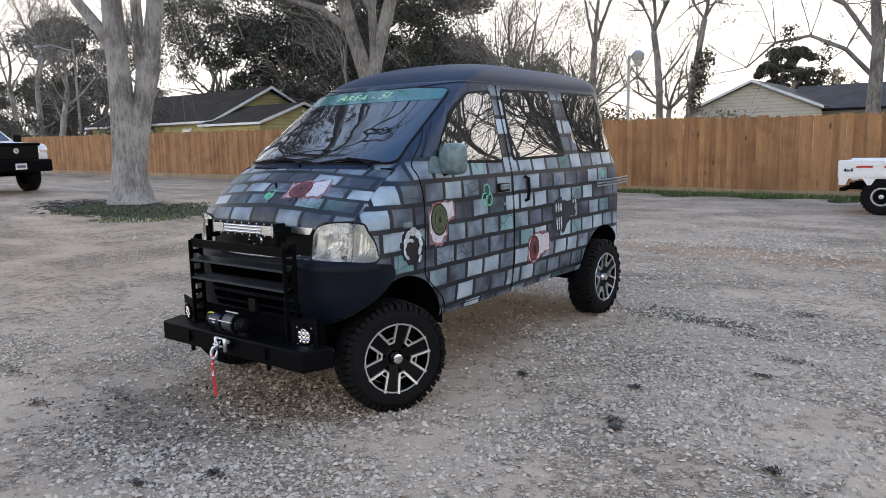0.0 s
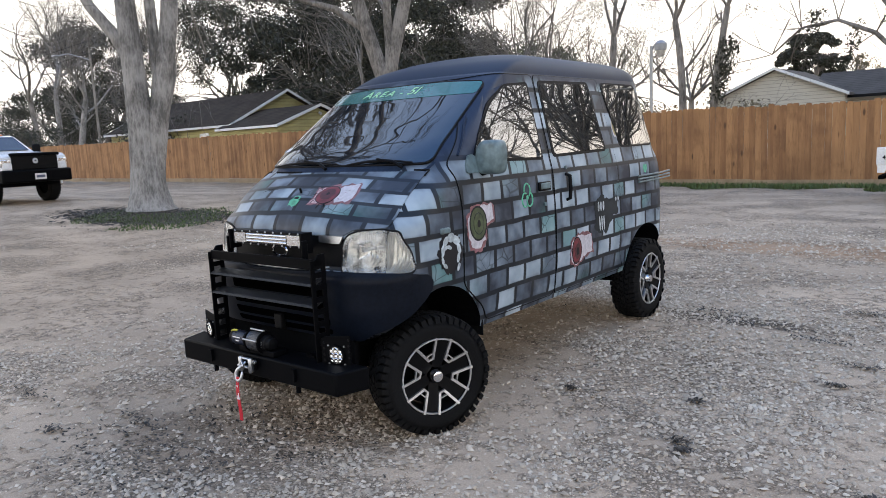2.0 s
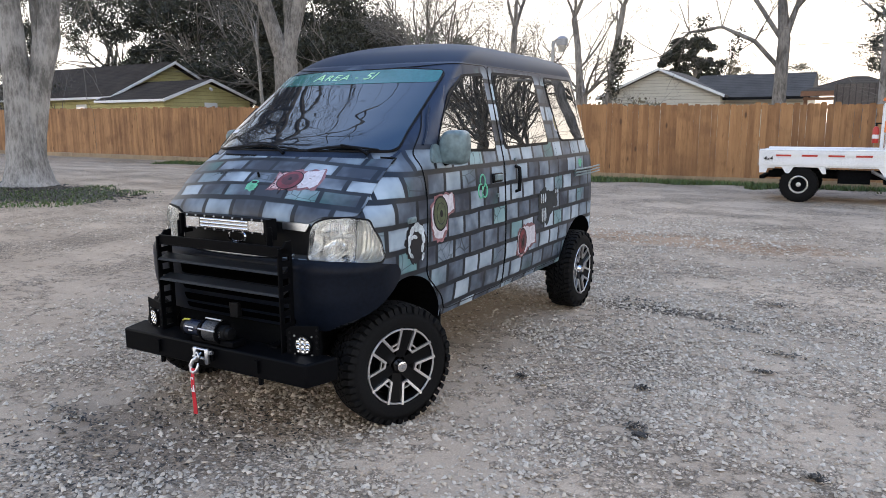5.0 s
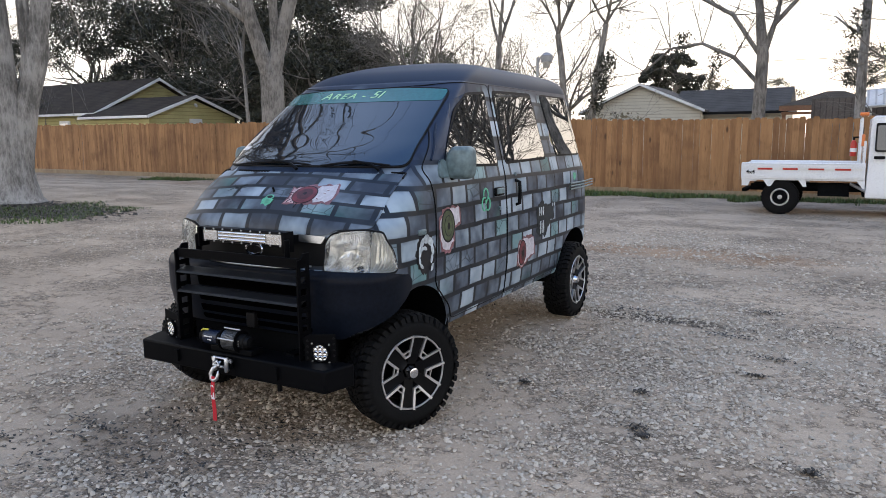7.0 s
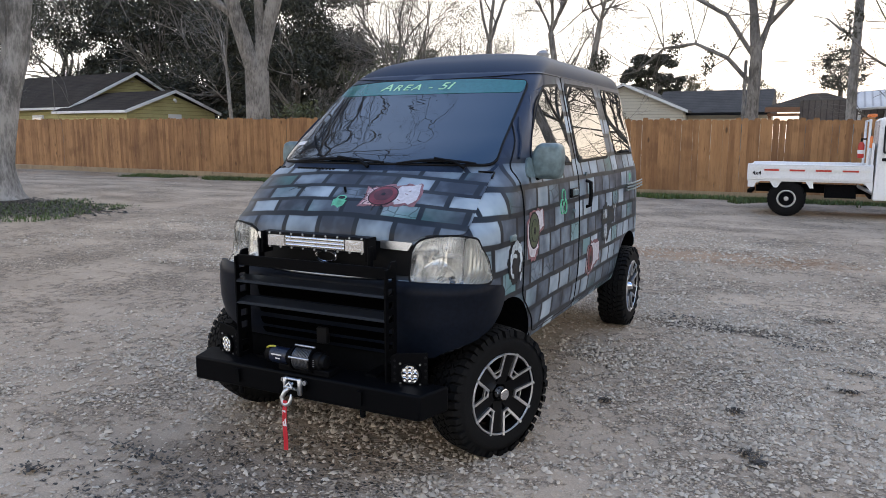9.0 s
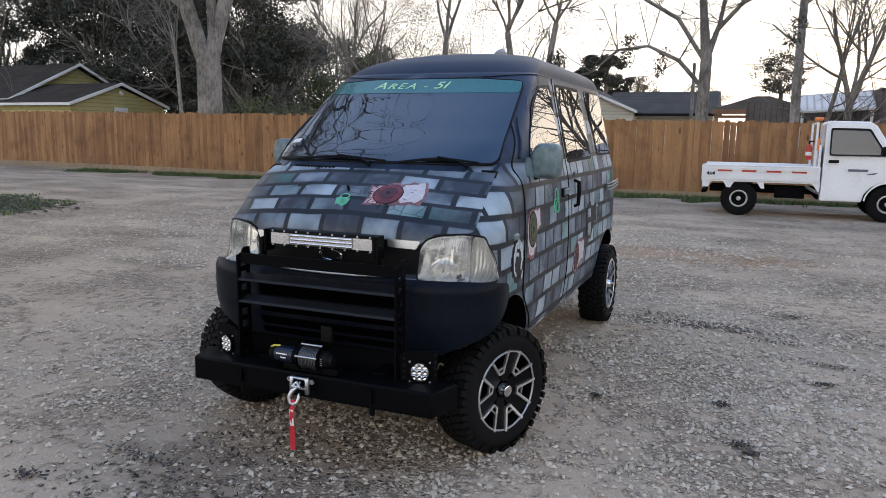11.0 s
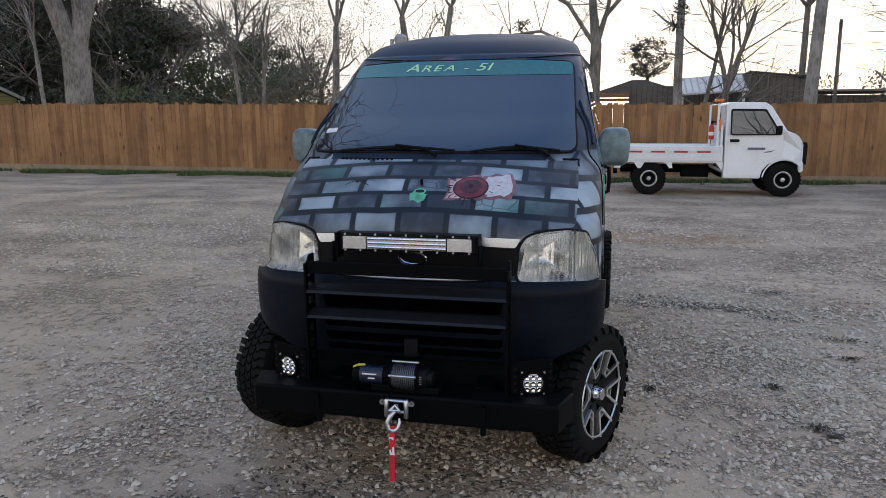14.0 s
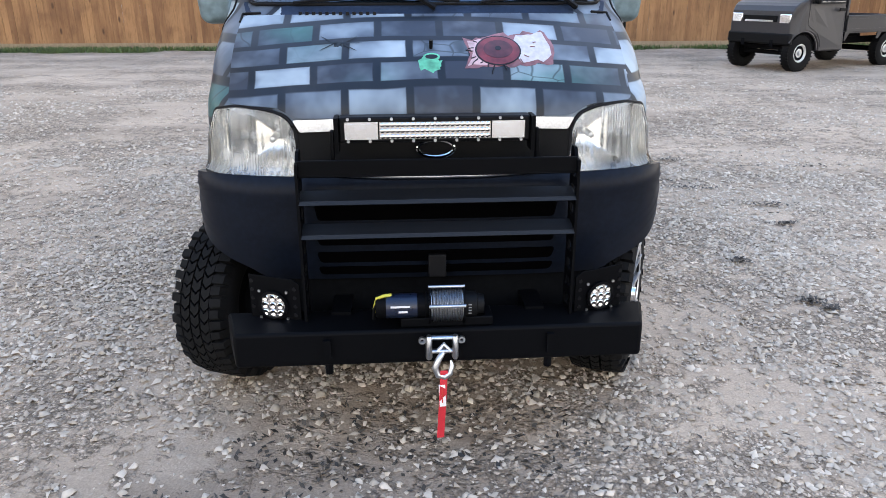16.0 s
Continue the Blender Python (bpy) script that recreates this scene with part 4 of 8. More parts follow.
_cuts = []
for _sg in (1, -1):
    _g = G()
    _pts = resample(rounded(LAMP, 0.02), 0.03)
    _n = len(_pts)
    for _d in (-0.05, 0.125):
        _g.v += [tuple(skin(_sg * a, z) + Vector((IN.x * _sg, IN.y, 0)) * _d) for a, z in _pts]
    _g.f = [(i, (i + 1) % _n, _n + (i + 1) % _n, _n + i) for i in range(_n)] + [tuple(range(_n - 1, -1, -1)), tuple(range(_n, 2 * _n))]
    _cuts.append(_g.mesh("cutter", M_WELL, 0))
carve(van_body, _cuts)
for _sg in (1, -1):
    _h = part("headlight", panel(rounded(LAMP, 0.03), "arc", 0.010, 0.012, 0.02, 8, sign=_sg), M_LAMP, VAN, "hazy clear headlamp lens", smooth=60)
    _h.visible_shadow = False
    part("lamp_seal", ribbon(grown(rounded(LAMP, 0.03), 0.004), "arc", 0.004, 0.011, _sg), M_SEAL, _h)
    part("reflector", dish(BOWL, _sg, ((1.0, 0.0), (0.97, 0.012), (0.90, 0.020), (0.86, 0.040), (0.74, 0.070), (0.56, 0.092), (0.34, 0.106), (0.14, 0.111))), M_BOWL, _h, "bright reflector bowl", smooth=70)
    part("turn_signal", dish(MARK, _sg, ((1.0, 0.0), (0.94, 0.020), (0.80, 0.032), (0.50, 0.044), (0.2, 0.048))), M_HAZE, _h, "clear turn signal reflector", smooth=50)
    part("lens_rib", ribbon([(_div, 0.846), (_div, 1.032)], "arc", 0.006, 0.012, _sg, closed=False), M_HAZE, _h)
    _p = lifted(s_of_x(_sg * 0.592, 0.862), 0.862, -0.012)
    part("adjuster", G().lathe([(-0.012, 0.0), (-0.012, 0.0085), (0.02, 0.0085)], 12, "y", _p), M_PLASTIC, _h)
    _c = skin(_sg * s_of_x(0.525, 0.94), 0.94) + Vector((IN.x * _sg, IN.y, 0)) * 0.06
    part("bulb", G().lathe([(-0.03, 0.0), (-0.028, 0.009), (0.0, 0.011), (0.05, 0.011)], 14, "y", _c), M_STEEL, _h)
_gr = part("grille", panel(rounded([(-0.425, 0.862), (0.425, 0.862), (0.445, 0.98), (0.40, 1.008), (-0.40, 1.008), (-0.445, 0.98)], 0.02), "front", 0.006, 0.012, 0.03, 5), M_PLASTIC, VAN, "black grille with chrome strips")
for _poly in ([(0.275, 0.978), (0.405, 0.972), (0.425, 1.006), (0.275, 1.012)], [(-0.405, 0.972), (-0.275, 0.978), (-0.275, 1.012), (-0.425, 1.006)]):
    part("chrome_strip", panel(rounded(_poly, 0.006), "front", 0.018, 0.014, 0.03, 3), M_STEEL, _gr)
for _z, _w in ((0.962, 0.42), (0.932, 0.415), (0.900, 0.41)):
    part("grille_slat", ribbon([(-_w, _z), (_w, _z)], "front", 0.020, 0.010, 1, closed=False), M_CHROME if _z > 0.93 else M_PLASTIC, _gr)
part("chrome_strip", G().tube([lifted(s_of_x(_x, _z), _z, 0.042) for _x, _z in ((-0.37, 0.838), (-0.28, 0.826), (-0.14, 0.822), (0.0, 0.821), (0.14, 0.822), (0.28, 0.826), (0.37, 0.838))], [0.004, 0.006, 0.007, 0.007, 0.007, 0.006, 0.004], 10), M_STEEL, _gr)
for _sg in (1, -1):
    part("chrome_strip", ribbon([(_sg * 0.425, 0.99), (_sg * 0.405, 0.90)], "front", 0.016, 0.016, 1, closed=False), M_CHROME, _gr)
_ep = lifted(0.0, 0.925, 0.03)
part("emblem", G().tube([_ep + Vector((0.055 * math.cos(a), 0, 0.026 * math.sin(a))) for a in [i * math.pi / 14 for i in range(28)]], 0.006, 8, closed=True), M_CHROME, _gr, "chrome oval emblem ring")

# steel front bumper with bull bar
_bp = G().prism([(-0.655, -0.40), (-0.605, -0.565), (0.605, -0.565), (0.655, -0.40)], 0.325, 0.435, lambda u, v, w: (u, v, w))
_bar = part("steel_bumper", _bp, M_BLACK, VAN, "black powder-coated steel bumper", bevel=0.01)
for _x in (-0.335, 0.325):
    part("tow_eye", G().box((_x, -0.574, 0.385), (0.022, 0.014, 0.06)), M_BLACK, _bar)
    part("drop_pin", G().cyl((_x, -0.55, 0.33), (_x, -0.55, 0.295), 0.012, 8), M_BLACK, _bar)
for _x in (-0.3, 0.3):
    part("bumper_mount", G().box((_x, -0.22, 0.40), (0.06, 0.45, 0.09)), M_BLACK, _bar)
_bb = part("bull_bar", G().prism([(-0.405, -0.415), (-0.405, -0.478), (0.405, -0.478), (0.405, -0.415)], 0.876, 0.883, lambda u, v, w: (u, v, w)).box((0, -0.474, 0.903), (0.80, 0.008, 0.046)), M_BLACK, VAN, "black steel bull bar", bevel=0.003)
for _sg in (1, -1):
    _x = _sg * 0.402
    _up = G()
    # a drilled plate: ladder of webs round square holes
    for _yy in (-0.478, -0.412):
        _up.box((_x, _yy, 0.672), (0.008, 0.024, 0.49))
    for _i in range(9):
        _z0 = 0.43 + _i * 0.058
        _up.box((_x, -0.445, _z0 + 0.012), (0.008, 0.05, 0.026))
    _up.prism([(-0.49, 0.88), (-0.40, 0.88), (-0.40, 0.945), (-0.44, 0.945)], _x - 0.004, _x + 0.004)
    part("upright", _up, M_BLACK, _bb, smooth=0)
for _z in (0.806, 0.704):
    part("crossbar", G().prism([(-0.492, _z - 0.006), (-0.478, _z - 0.012), (-0.425, _z + 0.012), (-0.425, _z + 0.020), (-0.484, _z + 0.004)], -0.40, 0.40), M_BAR_SHEEN, _bb, smooth=0)
# light bar on the bull bar
_lb = part("light_bar", G().box((-0.006, -0.385, 0.998), (0.555, 0.055, 0.074)), M_PLASTIC, VAN, "LED light bar with two floods and a spot row", bevel=0.006)
part("spot_strip", G().box((-0.006, -0.4135, 0.996), (0.32, 0.004, 0.048)), M_LED, _lb)
for _sg in (1, -1):
    _fl = G()
    for _k in range(4):
        _fl.box((-0.006 + _sg * 0.212, -0.4135 - _k * 0.0012, 0.996), (0.095 - _k * 0.022, 0.004, 0.050 - _k * 0.011))
    part("flood", _fl, M_LED, _lb, smooth=0)
    part("end_plate", G().box((-0.006 + _sg * 0.283, -0.395, 0.985), (0.012, 0.07, 0.10)), M_BLACK, _lb)
    part("bar_bracket", G().box((-0.006 + _sg * 0.296, -0.42, 0.940), (0.010, 0.034, 0.12)).box((-0.006 + _sg * 0.296, -0.45, 0.888), (0.036, 0.05, 0.012)), M_BLACK, _lb, bevel=0.003)
_bolt = G().lathe([(0, 0), (0, 0.0045), (0.004, 0.0045), (0.005, 0.0)], 8, "y").mesh("bolt", M_STEEL)
for _i in range(9):
    for _z in (0.966, 1.029):
        part("bolt", _bolt, M_STEEL, _lb, m=pose(-0.006 - 0.25 + _i * 0.0625, -0.417, _z))
_g = G()
for _i in range(22):
    for _j in range(3):
        _g.lathe([(-0.0035, 0.0), (-0.001, 0.0068), (0.0, 0.0074)], 8, "y", (-0.006 - 0.151 + _i * 0.0144, -0.4162, 0.979 + _j * 0.0168))
part("led_reflector", _g, M_CHROME, _lb)
# fog lights on drilled brackets
for _x, _sg in ((-0.500, -1), (0.500, 1)):
    _fm = pose(_x, -0.452, 0.480, 0, 0, _sg * 14)
    _fg = part("fog_light", G().lathe([(0.03, 0.0), (0.03, 0.044), (-0.012, 0.047), (-0.014, 0.040), (-0.006, 0.038)], 28, "y"), M_BLACK, VAN, "round LED fog light on a drilled plate", m=_fm)
    part("fog_lens", G().lathe([(-0.007, 0.0), (-0.0075, 0.03), (-0.006, 0.040)], 28, "y"), M_LED, _fg)
    _cup = G()
    for _i, _j in [(i, j) for i in (-1, 0, 1) for j in (-1, 0, 1) if abs(i) + abs(j) < 3]:
        _cup.lathe([(-0.007, 0.0), (-0.0105, 0.009), (-0.0085, 0.0115)], 10, "y", (_i * 0.0235, 0, _j * 0.0235))
    part("led_reflector", _cup, M_CHROME, _fg)
    _pl = G().prism([(-0.075, -0.055), (0.085, -0.055), (0.085, 0.07), (0.06, 0.085), (-0.075, 0.095)] if _sg < 0 else [(-0.085, -0.055), (0.075, -0.055), (0.075, 0.095), (-0.06, 0.085), (-0.085, 0.07)], 0.000, 0.006, lambda u, v, w: (u, w, v))
    part("bracket", _pl, M_BLACK, _fg, smooth=0, bevel=0.002)
    for _i in (-1, 1):
        for _j in (-1, 1):
            part("bolt", _bolt, M_STEEL, _fg, m=pose(_i * 0.043, -0.005, _j * 0.043))
    for _j in range(4):
        part("bracket_hole", G().lathe([(-0.001, 0.0), (-0.001, 0.006), (0.001, 0.006)], 10, "y", (-_sg * 0.068, -0.001, -0.03 + _j * 0.028)), M_SEAL, _fg)
        part("bracket_hole", G().lathe([(-0.001, 0.0), (-0.001, 0.006), (0.001, 0.006)], 10, "y", (_sg * 0.066, -0.001, -0.01 + _j * 0.028)), M_SEAL, _fg)
# winch
_wn = part("winch", G().box((0.0, -0.505, 0.452), (0.36, 0.10, 0.035)), M_BLACK, VAN, "electric winch with wire rope and roller fairlead", bevel=0.005, m=Matrix.Translation((0.018, -0.525, 0.472)) @ Matrix.Diagonal((0.76, 0.82, 0.82, 1)) @ Matrix.Translation((0, 0.525, -0.478)))
part("motor", G().lathe([(-0.275, 0.0), (-0.275, 0.036), (-0.265, 0.043), (-0.085, 0.043), (-0.08, 0.048), (-0.068, 0.048), (-0.068, 0.0)], 28, "x", (0.0, -0.525, 0.508)), M_BLACK, _wn)
part("label_plate", G().lathe([(-0.235, 0.0435), (-0.235, 0.0442), (-0.115, 0.0442), (-0.115, 0.0435)], 28, "x", (0.0, -0.525, 0.508)), M_WINCHBLUE, _wn, "blue label with plain bars")
for _x, _ln, _dz in ((-0.18, 0.075, 0.010), (-0.17, 0.035, -0.010)):
    part("label_bar", G().box((_x, -0.525 - 0.0448, 0.512 + _dz), (_ln, 0.002, 0.007)), M_TAG, _wn)
_rope = G()
_rope.tube([(-0.058 + 0.116 * i / 260, -0.525 + 0.058 * math.cos(2 * math.pi * i / 22), 0.508 + 0.058 * math.sin(2 * math.pi * i / 22)) for i in range(261)], 0.0048, 5)
part("rope_drum", _rope, M_ROPE, _wn, "grey wire rope wound on the drum")
part("drum_core", G().cyl((-0.066, -0.525, 0.508), (0.066, -0.525, 0.508), 0.056, 24), M_STEEL, _wn)
for _x in (-0.066, 0.066):
    part("drum_flange", G().lathe([(-0.004, 0.02), (-0.004, 0.069), (0.004, 0.069), (0.004, 0.02)], 28, "x", (_x, -0.525, 0.508)), M_BLACK, _wn)
for _yy, _z in ((-0.53, 0.580), (-0.592, 0.530)):
    part("tie_rod", G().cyl((-0.07, _yy, _z), (0.07, _yy, _z), 0.006, 10), M_STEEL, _wn)
part("gearbox", G().lathe([(0.07, 0.0), (0.07, 0.047), (0.115, 0.047), (0.12, 0.038), (0.145, 0.034), (0.15, 0.0)], 24, "x", (0.0, -0.525, 0.508)), M_PLASTIC, _wn)
for _k in range(4):
    part("gear_mark", G().box((0.088, -0.573, 0.492 + _k * 0.011), (0.012, 0.002, 0.004)), M_STEEL, _wn)
part("cable", G().tube([(-0.27, -0.50, 0.47), (-0.282, -0.525, 0.50), (-0.27, -0.54, 0.545), (-0.245, -0.545, 0.556), (-0.215, -0.53, 0.553)], 0.006, 8), M_YELLOW, _wn, "yellow battery cable")
part("cable", G().tube([(-0.285, -0.52, 0.455), (-0.283, -0.535, 0.50), (-0.265, -0.54, 0.53)], 0.006, 8), M_PLASTIC, _wn)
_fl = part("fairlead", G().box((0.0, -0.575, 0.395), (0.165, 0.012, 0.09)), M_BLACK, VAN, "black fairlead with galvanised rollers", bevel=0.003, m=Matrix.Translation((0.0, -0.59, 0.395)) @ Matrix.Diagonal((0.62, 0.9, 0.62, 1)) @ Matrix.Translation((0, 0.59, -0.395)))
for _x in (-0.062, 0.062):
    part("roller", G().lathe([(0.335, 0.0), (0.335, 0.011), (0.345, 0.016), (0.445, 0.016), (0.455, 0.011), (0.455, 0.0)], 16, "z", (_x, -0.602, 0)), M_STEEL, _fl)
    part("fairlead_ear", G().lathe([(-0.006, 0.008), (-0.006, 0.017), (0.006, 0.017), (0.006, 0.008)], 16, "y", (_x * 1.5, -0.592, 0.425)), M_STEEL, _fl)
for _z in (0.372, 0.442):
    part("roller", G().cyl((-0.05, -0.598, _z), (0.05, -0.598, _z), 0.011, 14), M_STEEL, _fl)
_hk = part("tow_hook", G().tube([(0.006, -0.605, 0.41), (0.004, -0.63, 0.395), (-0.014, -0.645, 0.378), (-0.028, -0.65, 0.352), (-0.018, -0.655, 0.328), (0.004, -0.657, 0.322), (0.024, -0.655, 0.334), (0.030, -0.65, 0.358), (0.026, -0.645, 0.372)], [0.006, 0.008, 0.011, 0.012, 0.011, 0.011, 0.010, 0.008, 0.004], 10), M_STEEL, VAN, "clevis hook with a red pull strap", m=Matrix.Translation((0.0, -0.62, 0.40)) @ Matrix.Diagonal((0.85, 0.9, 0.95, 1)) @ Matrix.Translation((0, 0.62, -0.40)))
part("clevis", G().tube([(-0.016, -0.632, 0.40), (0.004, -0.628, 0.418), (0.022, -0.632, 0.40)], 0.007, 8).cyl((-0.024, -0.634, 0.398), (0.03, -0.634, 0.398), 0.006, 10), M_STEEL, _hk)
_st = G()
for _i in range(13):
    _t = _i / 12
    _c = Vector((0.002 - 0.012 * _t, -0.660 - 0.006 * math.sin(_t * 5), 0.345 - 0.240 * _t))
    _st.v += [(_c.x - 0.0125, _c.y - 0.0015, _c.z), (_c.x + 0.0125, _c.y - 0.0015 + 0.003 * _t, _c.z), (_c.x + 0.0125, _c.y + 0.0015 + 0.003 * _t, _c.z), (_c.x - 0.0125, _c.y + 0.0015, _c.z)]
    if _i:
        _k = len(_st.v) - 8
        _st.f += [(_k + a, _k + (a + 1) % 4, _k + 4 + (a + 1) % 4, _k + 4 + a) for a in range(4)]
_st.f += [(3, 2, 1, 0), tuple(len(_st.v) - 4 + a for a in range(4))]
part("pull_strap", _st, M_RED, _hk, "red webbing strap")
part("strap_tag", G().box((-0.004, -0.6645, 0.262), (0.022, 0.004, 0.075), pose(0, 0, 0, 0, -3, 0).to_3x3()), M_TAG, _hk, "white sewn tag")
part("tag_bar", G().box((-0.004, -0.6668, 0.262), (0.004, 0.001, 0.05)), M_REDPLASTIC, _hk)

# mirrors
for _sg in (1, -1):
    _mb = G()
    _pr = rounded([(-0.088, -0.105), (0.075, -0.11), (0.088, 0.02), (0.075, 0.105), (-0.055, 0.105), (-0.088, 0.03)], 0.045, 5)
    _n = len(_pr)
    for _k, (_yy, _s) in enumerate(((-0.062, 0.70), (-0.058, 0.84), (-0.045, 0.95), (-0.02, 1.0), (0.03, 0.98), (0.032, 0.90), (0.022, 0.88))):
        _mb.v += [(_sg * u * _s, _yy + 0.02 * (u * _sg * _sg), v * _s) for u, v in _pr]
        if _k:
            _mb.f += [((_k - 1) * _n + i, (_k - 1) * _n + (i + 1) % _n, _k * _n + (i + 1) % _n, _k * _n + i) for i in range(_n)]
    _mb.f += [tuple(range(_n - 1, -1, -1)), tuple(6 * _n + i for i in range(_n))]
    _mr = part("side_mirror", _mb, M_MIRROR, VAN, "grey-green painted door mirror", smooth=50, m=pose(_sg * 0.775, 0.475, 1.345) @ Matrix.Diagonal((0.90, 0.95, 0.84, 1)))
    part("mirror_glass", G().prism([(_sg * u * 0.86, v * 0.86) for u, v in _pr], 0.023, 0.027, lambda u, v, w: (u, w, v)), M_CHROME, _mr, smooth=0)
    part("mirror_arm", G().tube([(-_sg * 0.045, -0.01, -0.085), (-_sg * 0.08, -0.02, -0.10), (-_sg * 0.10, -0.05, -0.09)], [0.026, 0.024, 0.022], 10), M_PLASTIC, _mr)
    part("mirror_foot", panel(rounded([(0.315, 1.265), (0.44, 1.265), (0.44, 1.33), (0.40, 1.36), (0.36, 1.36), (0.33, 1.32)], 0.03), "side", 0.014, 0.012, 0.03, 4, sign=_sg), M_MIRROR, VAN, smooth=50)


# sliding-door track covers along the rear flank, ending past the tail
for _z in (1.070, 1.092, 1.114):
    _pts = [lifted(s_of_y(_y, _z), _z, 0.012) for _y in (2.40, 2.55, 2.70, 2.84)]
    part("track_cover", G().tube(_pts + [_pts[-1] + Vector((-0.004, 0.09, 0.002)), _pts[-1] + Vector((-0.010, 0.20, 0.004))], 0.0065, 8), M_MIRROR, VAN, "grey-green track cover strip")


# wheels
def tyre_mesh(r, half, rim_r, name="tyre"):
    """A mud tyre: carcass with zigzag centre blocks and shoulder lugs."""
    g = G()
    g.lathe([(-half + 0.02, rim_r - 0.004), (-half + 0.006, rim_r + 0.004), (-half, rim_r + 0.045), (-half + 0.006, r - 0.045), (-half + 0.020, r - 0.028), (-half + 0.045, r - 0.019), (half - 0.045, r - 0.019), (half - 0.020, r - 0.028), (half - 0.006, r - 0.045), (half, rim_r + 0.045), (half - 0.006, rim_r + 0.004), (half - 0.02, rim_r - 0.004)], 72, "x")
    n = 24
    for i in range(n):
        a0 = 2 * math.pi * i / n
        da = 2 * math.pi / n

        def block(pts, lo, hi):
            top, bot = [], []
            for x, t in pts:
                a = a0 + t * da
                rr = hi - 0.10 * abs(x / half) ** 6
                top.append((x, rr * math.cos(a), rr * math.sin(a)))
                bot.append((x, lo * math.cos(a), lo * math.sin(a)))
            k = len(pts)
            g.add(bot + top, [tuple(range(k, 2 * k))] + [(j, (j + 1) % k, k + (j + 1) % k, k + j) for j in range(k)])

        for c, sh in ((-0.037, 0.0), (0.0, 0.25), (0.037, 0.0)):
            block([(c - 0.0155, sh + 0.04), (c, sh + 0.24), (c + 0.0155, sh + 0.04), (c + 0.0155, sh + 0.42), (c, sh + 0.62), (c - 0.0155, sh + 0.42)], r - 0.022, r)
            block([(c - 0.0155, sh + 0.54), (c, sh + 0.74), (c + 0.0155, sh + 0.54), (c + 0.0155, sh + 0.92), (c, sh + 1.12), (c - 0.0155, sh + 0.92)], r - 0.022, r)
        for sg in (-1, 1):
            for sh, ext in ((0.05, 0.0), (0.55, 0.008)):
                x0, x1 = sg * 0.056, sg * (half - 0.016 + ext)
                pts = [(x0, sh), (x1, sh - 0.04), (x1, sh + 0.30), (x0, sh + 0.36)]
                top, bot = [], []
                for q, (x, t) in enumerate(pts):
                    a = a0 + t * da
                    hi = r if q in (0, 3) else r - 0.007
                    lo = r - 0.024 if q in (0, 3) else r - 0.038
                    top.append((x, hi * math.cos(a), hi * math.sin(a)))
                    bot.append((x + (0 if q in (0, 3) else sg * 0.010), lo * math.cos(a), lo * math.sin(a)))
                g.add(bot + top, [(4, 5, 6, 7)] + [(j, (j + 1) % 4, 4 + (j + 1) % 4, 4 + j) for j in range(4)])
    return g


